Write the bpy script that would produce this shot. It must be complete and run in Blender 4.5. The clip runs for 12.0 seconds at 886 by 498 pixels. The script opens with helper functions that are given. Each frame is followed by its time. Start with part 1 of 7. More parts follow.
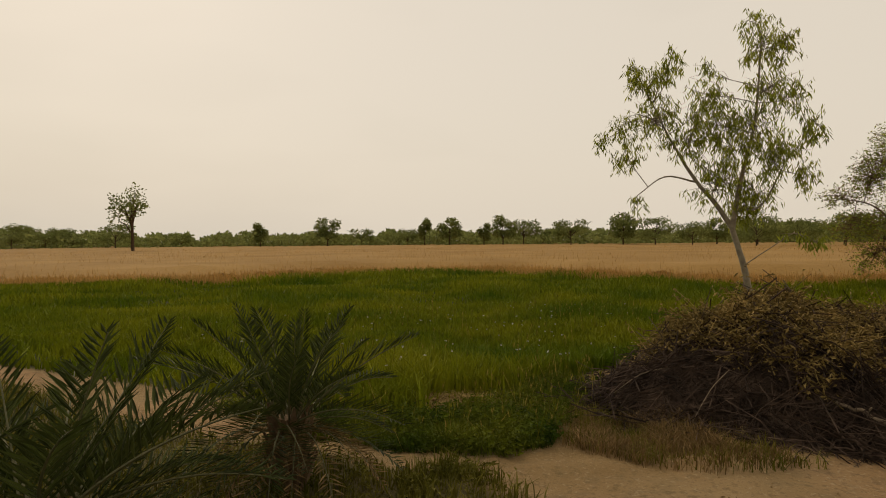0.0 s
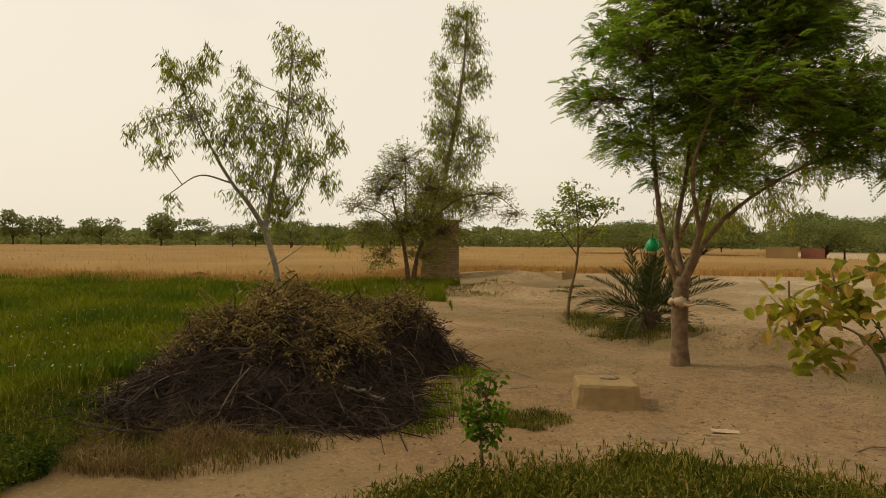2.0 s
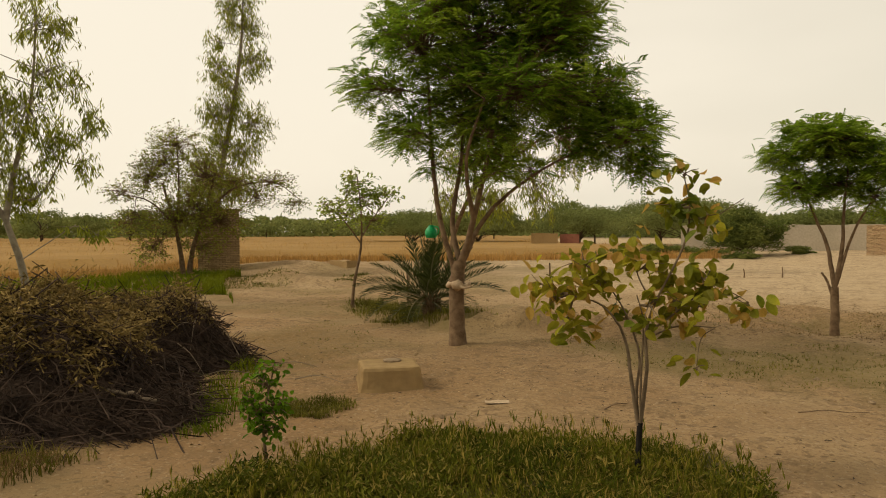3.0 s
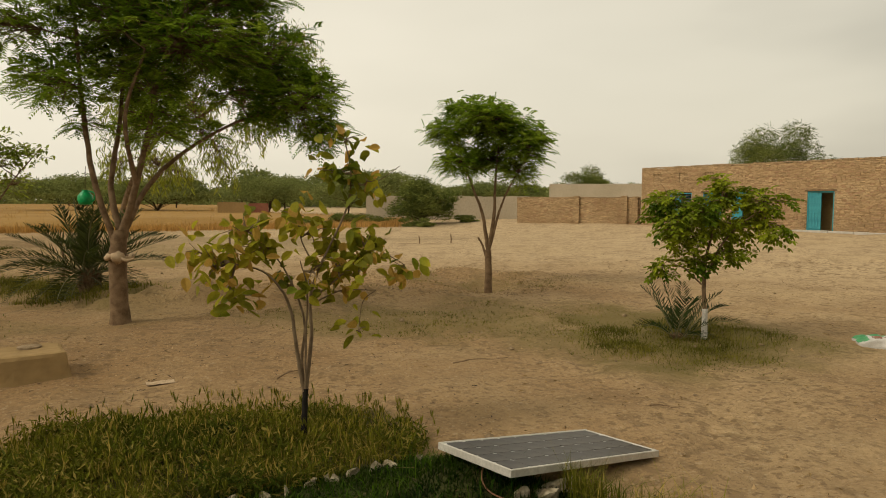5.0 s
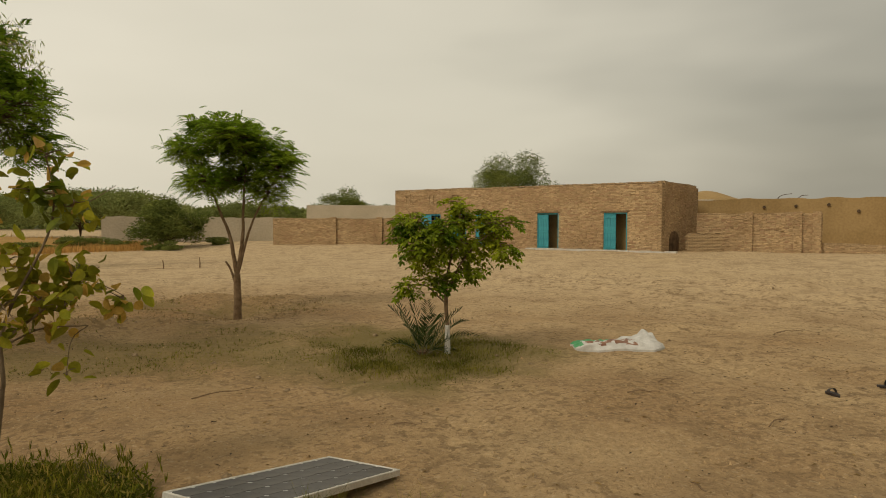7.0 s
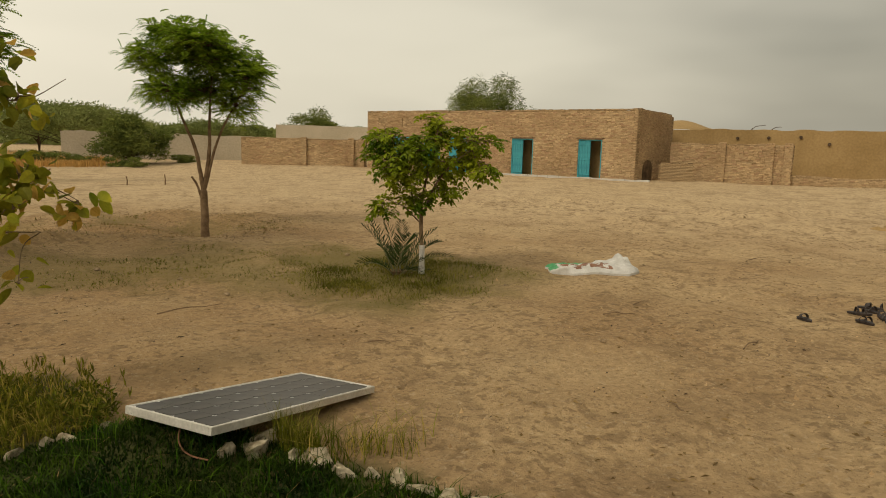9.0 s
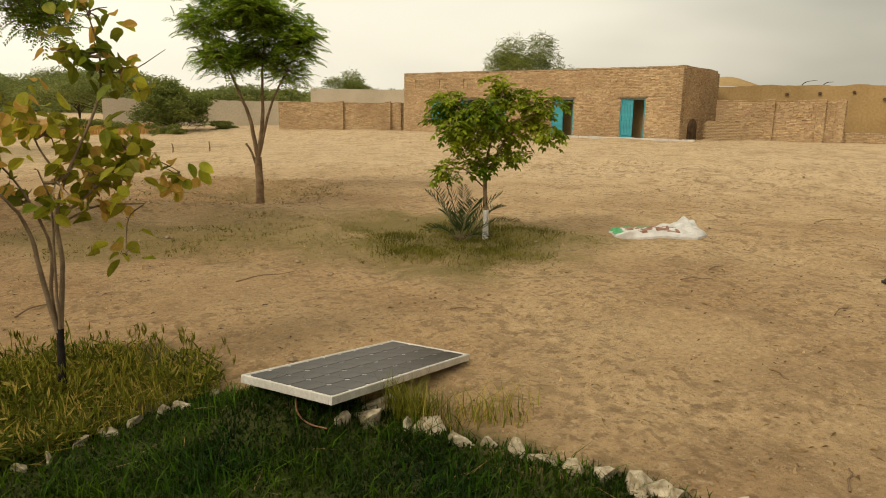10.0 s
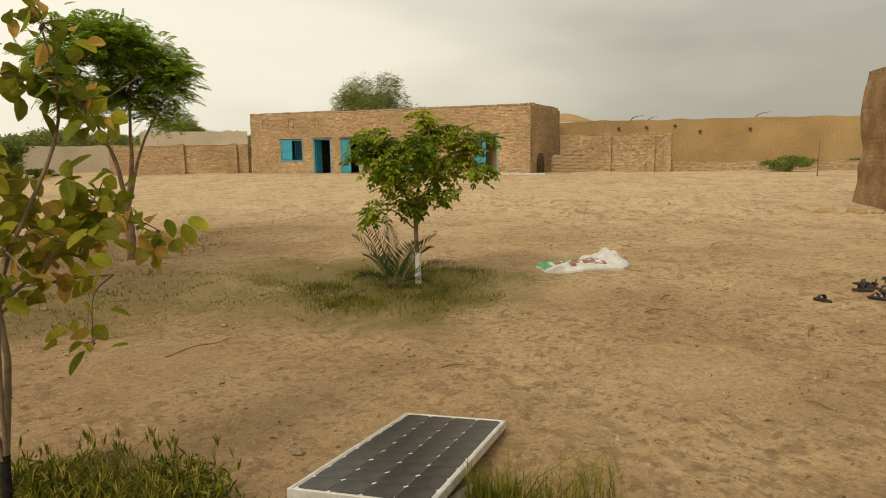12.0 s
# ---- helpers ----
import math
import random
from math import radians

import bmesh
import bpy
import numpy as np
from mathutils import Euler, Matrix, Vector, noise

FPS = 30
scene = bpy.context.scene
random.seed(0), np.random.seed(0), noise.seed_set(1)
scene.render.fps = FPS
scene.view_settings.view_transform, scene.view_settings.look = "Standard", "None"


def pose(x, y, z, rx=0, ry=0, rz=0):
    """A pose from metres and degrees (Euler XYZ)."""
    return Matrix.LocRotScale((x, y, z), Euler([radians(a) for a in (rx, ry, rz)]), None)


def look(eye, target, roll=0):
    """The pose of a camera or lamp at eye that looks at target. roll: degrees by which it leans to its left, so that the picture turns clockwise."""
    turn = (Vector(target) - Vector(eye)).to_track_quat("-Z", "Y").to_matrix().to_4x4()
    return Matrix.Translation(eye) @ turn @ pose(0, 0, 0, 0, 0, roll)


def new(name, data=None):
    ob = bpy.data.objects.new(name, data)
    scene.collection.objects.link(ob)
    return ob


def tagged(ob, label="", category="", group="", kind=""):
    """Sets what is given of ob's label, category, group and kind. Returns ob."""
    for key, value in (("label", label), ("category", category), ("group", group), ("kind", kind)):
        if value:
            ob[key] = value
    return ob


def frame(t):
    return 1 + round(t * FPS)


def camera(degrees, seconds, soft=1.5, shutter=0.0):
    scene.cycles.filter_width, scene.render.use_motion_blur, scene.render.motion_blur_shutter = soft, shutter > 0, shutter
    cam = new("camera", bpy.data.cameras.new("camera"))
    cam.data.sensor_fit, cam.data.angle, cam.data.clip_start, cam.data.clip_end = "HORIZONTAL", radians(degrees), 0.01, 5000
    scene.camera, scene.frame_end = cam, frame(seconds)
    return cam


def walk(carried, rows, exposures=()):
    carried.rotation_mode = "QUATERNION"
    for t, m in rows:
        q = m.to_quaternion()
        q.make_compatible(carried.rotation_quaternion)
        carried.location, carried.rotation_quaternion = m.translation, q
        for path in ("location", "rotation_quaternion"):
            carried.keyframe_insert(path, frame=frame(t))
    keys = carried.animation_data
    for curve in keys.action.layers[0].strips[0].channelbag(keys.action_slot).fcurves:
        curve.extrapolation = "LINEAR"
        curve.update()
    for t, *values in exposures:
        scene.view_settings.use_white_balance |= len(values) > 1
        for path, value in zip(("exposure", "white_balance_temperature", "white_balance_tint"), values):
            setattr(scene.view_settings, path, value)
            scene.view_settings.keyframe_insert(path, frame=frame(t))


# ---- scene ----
cam = camera(66.2, 12.0, 1.0)
PATH = [
    (0.00, (0.000, -0.000, 1.920), (-3.957, 0.580, 1.869), -0.44),
    (0.50, (-0.097, 0.130, 1.892), (-3.857, 1.495, 1.881), -0.02),
    (1.00, (-0.096, 0.193, 1.898), (-3.602, 2.119, 1.874), -0.02),
    (1.50, (-0.159, 0.279, 1.861), (-3.346, 2.696, 1.818), -0.22),
    (2.00, (-0.136, 0.264, 1.864), (-2.932, 3.124, 1.824), 0.41),
    (2.50, (-0.126, 0.246, 1.852), (-2.420, 3.522, 1.768), -0.04),
    (2.70, (-0.123, 0.266, 1.845), (-2.187, 3.691, 1.755), -0.36),
    (3.10, (-0.105, 0.279, 1.839), (-1.804, 3.899, 1.734), -0.20),
    (3.50, (-0.070, 0.309, 1.833), (-1.519, 4.036, 1.718), -0.03),
    (3.90, (-0.033, 0.349, 1.826), (-1.240, 4.160, 1.682), 0.13),
    (4.30, (-0.008, 0.390, 1.818), (-0.858, 4.292, 1.598), 0.29),
    (4.50, (0.004, 0.428, 1.810), (-0.615, 4.370, 1.536), 0.25),
    (5.00, (0.056, 0.475, 1.806), (-0.001, 4.465, 1.525), 0.21),
    (5.50, (0.087, 0.500, 1.805), (0.393, 4.478, 1.521), 0.16),
    (6.00, (0.108, 0.532, 1.798), (0.588, 4.493, 1.512), 0.39),
    (6.50, (0.152, 0.530, 1.810), (0.936, 4.447, 1.596), 0.14),
    (7.00, (0.225, 0.548, 1.821), (1.542, 4.322, 1.667), 0.11),
    (7.20, (0.225, 0.511, 1.851), (1.763, 4.201, 1.718), 0.85),
    (7.60, (0.252, 0.541, 1.847), (2.109, 4.081, 1.699), 0.94),
    (8.00, (0.280, 0.616, 1.818), (2.266, 4.080, 1.566), 1.03),
    (8.40, (0.296, 0.701, 1.779), (2.219, 4.186, 1.383), 1.12),
    (8.80, (0.282, 0.757, 1.743), (1.940, 4.359, 1.213), 1.21),
    (9.00, (0.248, 0.787, 1.712), (1.717, 4.462, 1.126), 1.60),
    (9.50, (0.017, 0.873, 1.707), (0.938, 4.696, 0.974), 0.30),
    (10.00, (-0.145, 0.994, 1.729), (1.140, 4.695, 0.924), 0.65),
    (10.50, (-0.267, 1.314, 1.708), (1.367, 4.877, 0.913), -0.86),
    (11.00, (-0.507, 1.563, 1.668), (1.116, 5.140, 0.912), 0.05),
    (11.50, (-0.730, 1.785, 1.701), (1.105, 5.235, 0.846), -1.25),
    (12.00, (-0.942, 2.060, 1.706), (1.192, 5.393, 1.121), -0.74),
]
walk(cam, [(t, look(eye, target, roll)) for t, eye, target, roll in PATH],
     [(0.0, -0.55, 6700, 15), (1.0, -0.4, 6700, 15), (1.8, -0.32, 6700, 12), (2.7, -0.15, 6700, 12), (4.3, -0.17, 6620, 10), (7.2, -0.42, 6650, 9), (8.8, -0.38, 6680, 9), (9.0, -0.24, 6680, 9), (9.5, 0.16, 6620, 9), (10.3, 0.2, 6500, 10), (11.0, 0.35, 6500, 10), (11.5, 0.3, 6500, 10), (12.0, 0.1, 6500, 10)])

# ---- world and light ----
SUN_AZ, SUN_EL = radians(-118), radians(42)


def make_world():
    w = bpy.data.worlds.new("hazy_sky")
    scene.world = w
    w.use_nodes = True
    nt = w.node_tree
    nt.nodes.clear()
    n, ln = nt.nodes.new, nt.links.new
    out, bg = n("ShaderNodeOutputWorld"), n("ShaderNodeBackground")
    sky = n("ShaderNodeTexSky")
    sky.sky_type, sky.sun_disc = "NISHITA", False
    sky.sun_elevation, sky.sun_rotation = SUN_EL, SUN_AZ
    sky.dust_density, sky.air_density = 6.0, 1.5
    dim = n("ShaderNodeMix")
    dim.data_type, dim.blend_type = "RGBA", "MULTIPLY"
    dim.inputs["Factor"].default_value = 1.0
    ln(sky.outputs[0], dim.inputs[6])
    dim.inputs[7].default_value = (0.1, 0.1, 0.1, 1)
    tc = n("ShaderNodeTexCoord")
    # haze: brighter round the veiled sun, greyer away from it
    dot = n("ShaderNodeVectorMath")
    dot.operation = "DOT_PRODUCT"
    dot.inputs[1].default_value = (math.sin(radians(-62)) * 0.87, math.cos(radians(-62)) * 0.87, 0.5)
    ln(tc.outputs["Generated"], dot.inputs[0])
    mp = n("ShaderNodeMapping")
    mp.inputs["Scale"].default_value = (1.2, 1.2, 4.0)
    ln(tc.outputs["Generated"], mp.inputs[0])
    no = n("ShaderNodeTexNoise")
    no.inputs["Scale"].default_value, no.inputs["Detail"].default_value = 1.6, 3.0
    ln(mp.outputs[0], no.inputs["Vector"])
    cl = n("ShaderNodeMath")
    cl.operation = "MULTIPLY_ADD"
    cl.inputs[1].default_value, cl.inputs[2].default_value = 0.9, -0.45
    ln(no.outputs[0], cl.inputs[0])
    add = n("ShaderNodeMath")
    ln(dot.outputs["Value"], add.inputs[0])
    ln(cl.outputs[0], add.inputs[1])
    mr = n("ShaderNodeMapRange")
    mr.inputs["From Min"].default_value, mr.inputs["From Max"].default_value = -0.45, 0.85
    ln(add.outputs[0], mr.inputs["Value"])
    ramp = n("ShaderNodeValToRGB")
    ramp.color_ramp.elements[0].color = (0.41, 0.385, 0.31, 1)
    ramp.color_ramp.elements[1].color = (1.06, 0.98, 0.80, 1)
    e = ramp.color_ramp.elements.new(0.5)
    e.color = (0.86, 0.80, 0.645, 1)
    ln(mr.outputs[0], ramp.inputs[0])
    mix = n("ShaderNodeMix")
    mix.data_type = "RGBA"
    mix.inputs["Factor"].default_value = 0.88
    ln(dim.outputs[2], mix.inputs[6])
    ln(ramp.outputs[0], mix.inputs[7])
    ln(mix.outputs[2], bg.inputs["Color"])
    bg.inputs["Strength"].default_value = 1.08
    ln(bg.outputs[0], out.inputs[0])


make_world()
sun = new("sun", bpy.data.lights.new("sun", "SUN"))
sun.data.energy, sun.data.angle, sun.data.color = 1.35, radians(14), (1.0, 0.9, 0.74)
sun.matrix_world = look((math.sin(SUN_AZ) * 60 * math.cos(SUN_EL), math.cos(SUN_AZ) * 60 * math.cos(SUN_EL), 60 * math.sin(SUN_EL)), (0, 0, 0))

# ---- materials ----


def mat(name, a, b, scale=4.0, rough=0.85, bump=0.3, bscale=45.0, island=0.0, transl=0.0, third=None, metal=0.0, dist=0.01):
    """Two colours mixed by a broad noise, a fine grain over them, relief; island: spread of brightness from piece to piece."""
    m = bpy.data.materials.new(name)
    m.use_nodes = True
    nt = m.node_tree
    n, ln = nt.nodes.new, nt.links.new
    bs = nt.nodes["Principled BSDF"]
    bs.inputs["Roughness"].default_value, bs.inputs["Metallic"].default_value = rough, metal
    bs.inputs["Specular IOR Level"].default_value = 0.12 if island or rough > 0.85 else 0.4
    tc = n("ShaderNodeTexCoord")
    no = n("ShaderNodeTexNoise")
    no.inputs["Scale"].default_value, no.inputs["Detail"].default_value = scale, 5.0
    ln(tc.outputs["Object"], no.inputs["Vector"])
    ramp = n("ShaderNodeValToRGB")
    ramp.color_ramp.elements[0].position, ramp.color_ramp.elements[1].position = 0.35, 0.65
    ramp.color_ramp.elements[0].color, ramp.color_ramp.elements[1].color = (*a, 1), (*b, 1)
    ln(no.outputs[0], ramp.inputs[0])
    col = ramp.outputs[0]
    geo = n("ShaderNodeNewGeometry") if island else None
    if third:
        t = n("ShaderNodeMix")
        t.data_type = "RGBA"
        t.inputs[7].default_value = (*third, 1)
        gt = n("ShaderNodeMath")
        gt.operation = "GREATER_THAN"
        gt.inputs[1].default_value = 0.8
        ln(geo.outputs["Random Per Island"], gt.inputs[0])
        ln(gt.outputs[0], t.inputs["Factor"])
        ln(col, t.inputs[6])
        col = t.outputs[2]
    fine = n("ShaderNodeTexNoise")
    fine.inputs["Scale"].default_value, fine.inputs["Detail"].default_value = bscale, 4.0
    ln(tc.outputs["Object"], fine.inputs["Vector"])
    hsv = n("ShaderNodeHueSaturation")
    ln(col, hsv.inputs["Color"])
    mr = n("ShaderNodeMapRange")
    mr.inputs["To Min"].default_value, mr.inputs["To Max"].default_value = 0.72, 1.28
    ln(fine.outputs[0], mr.inputs["Value"])
    val = mr.outputs[0]
    if island:
        mi = n("ShaderNodeMapRange")
        mi.inputs["To Min"].default_value, mi.inputs["To Max"].default_value = 1 - island, 1 + island
        ln(geo.outputs["Random Per Island"], mi.inputs["Value"])
        mu = n("ShaderNodeMath")
        mu.operation = "MULTIPLY"
        ln(val, mu.inputs[0])
        ln(mi.outputs[0], mu.inputs[1])
        val = mu.outputs[0]
    ln(val, hsv.inputs["Value"])
    ln(hsv.outputs[0], bs.inputs["Base Color"])
    if bump:
        bu = n("ShaderNodeBump")
        bu.inputs["Strength"].default_value, bu.inputs["Distance"].default_value = bump, dist
        ln(fine.outputs[0], bu.inputs["Height"])
        ln(bu.outputs[0], bs.inputs["Normal"])
    if transl:
        tr, mx = n("ShaderNodeBsdfTranslucent"), n("ShaderNodeMixShader")
        ln(hsv.outputs[0], tr.inputs[0])
        mx.inputs[0].default_value = transl
        ln(bs.outputs[0], mx.inputs[1])
        ln(tr.outputs[0], mx.inputs[2])
        ln(mx.outputs[0], nt.nodes["Material Output"].inputs[0])
    return m


def brick_mat(name, a, b, mortar, w=0.23, h=0.078):
    """Weathered brick courses on local x (along the wall) and z, with worn relief and patches of mud."""
    m = mat(name, a, b, scale=0.7, rough=0.92, bump=0.5, bscale=14.0)
    nt = m.node_tree
    n, ln = nt.nodes.new, nt.links.new
    bs = nt.nodes["Principled BSDF"]
    hsv = bs.inputs["Base Color"].links[0].from_node
    tc = n("ShaderNodeTexCoord")
    sep, comb, add = n("ShaderNodeSeparateXYZ"), n("ShaderNodeCombineXYZ"), n("ShaderNodeMath")
    ln(tc.outputs["Object"], sep.inputs[0])
    ln(sep.outputs[0], add.inputs[0])
    ln(sep.outputs[1], add.inputs[1])
    wob = n("ShaderNodeTexNoise")
    wob.inputs["Scale"].default_value = 0.9
    ln(tc.outputs["Object"], wob.inputs["Vector"])
    mz = n("ShaderNodeMath")
    mz.operation = "MULTIPLY_ADD"
    mz.inputs[1].default_value = 0.07
    ln(wob.outputs[0], mz.inputs[0])
    ln(sep.outputs[2], mz.inputs[2])
    ln(add.outputs[0], comb.inputs[0])
    ln(mz.outputs[0], comb.inputs[1])
    br = n("ShaderNodeTexBrick")
    br.inputs["Scale"].default_value = 1.0
    br.inputs["Brick Width"].default_value, br.inputs["Row Height"].default_value = w, h
    br.inputs["Mortar Size"].default_value, br.inputs["Mortar Smooth"].default_value = 0.012, 0.6
    br.inputs["Bias"].default_value = -0.2
    br.inputs["Color1"].default_value, br.inputs["Color2"].default_value = (1.35, 1.32, 1.25, 1), (0.66, 0.60, 0.54, 1)
    br.inputs["Mortar"].default_value = (*mortar, 1)
    ln(comb.outputs[0], br.inputs["Vector"])
    mul = n("ShaderNodeMix")
    mul.data_type, mul.blend_type = "RGBA", "MULTIPLY"
    smear = n("ShaderNodeTexNoise")
    smear.inputs["Scale"].default_value, smear.inputs["Detail"].default_value, smear.inputs["Roughness"].default_value = 1.7, 6.0, 0.7
    ln(tc.outputs["Object"], smear.inputs["Vector"])
    sm = n("ShaderNodeMapRange")
    sm.inputs["From Min"].default_value, sm.inputs["From Max"].default_value, sm.inputs["To Min"].default_value, sm.inputs["To Max"].default_value = 0.36, 0.6, 0.5, 1.0
    ln(smear.outputs[0], sm.inputs["Value"])
    ln(sm.outputs[0], mul.inputs["Factor"])
    ln(hsv.outputs[0], mul.inputs[6])
    ln(br.outputs[0], mul.inputs[7])
    ln(mul.outputs[2], bs.inputs["Base Color"])
    bu = n("ShaderNodeBump")
    bu.invert = True
    bu.inputs["Strength"].default_value, bu.inputs["Distance"].default_value = 0.8, 0.02
    ln(br.outputs["Fac"], bu.inputs["Height"])
    ln(bs.inputs["Normal"].links[0].from_node.outputs[0], bu.inputs["Normal"])
    ln(bu.outputs[0], bs.inputs["Normal"])
    return m


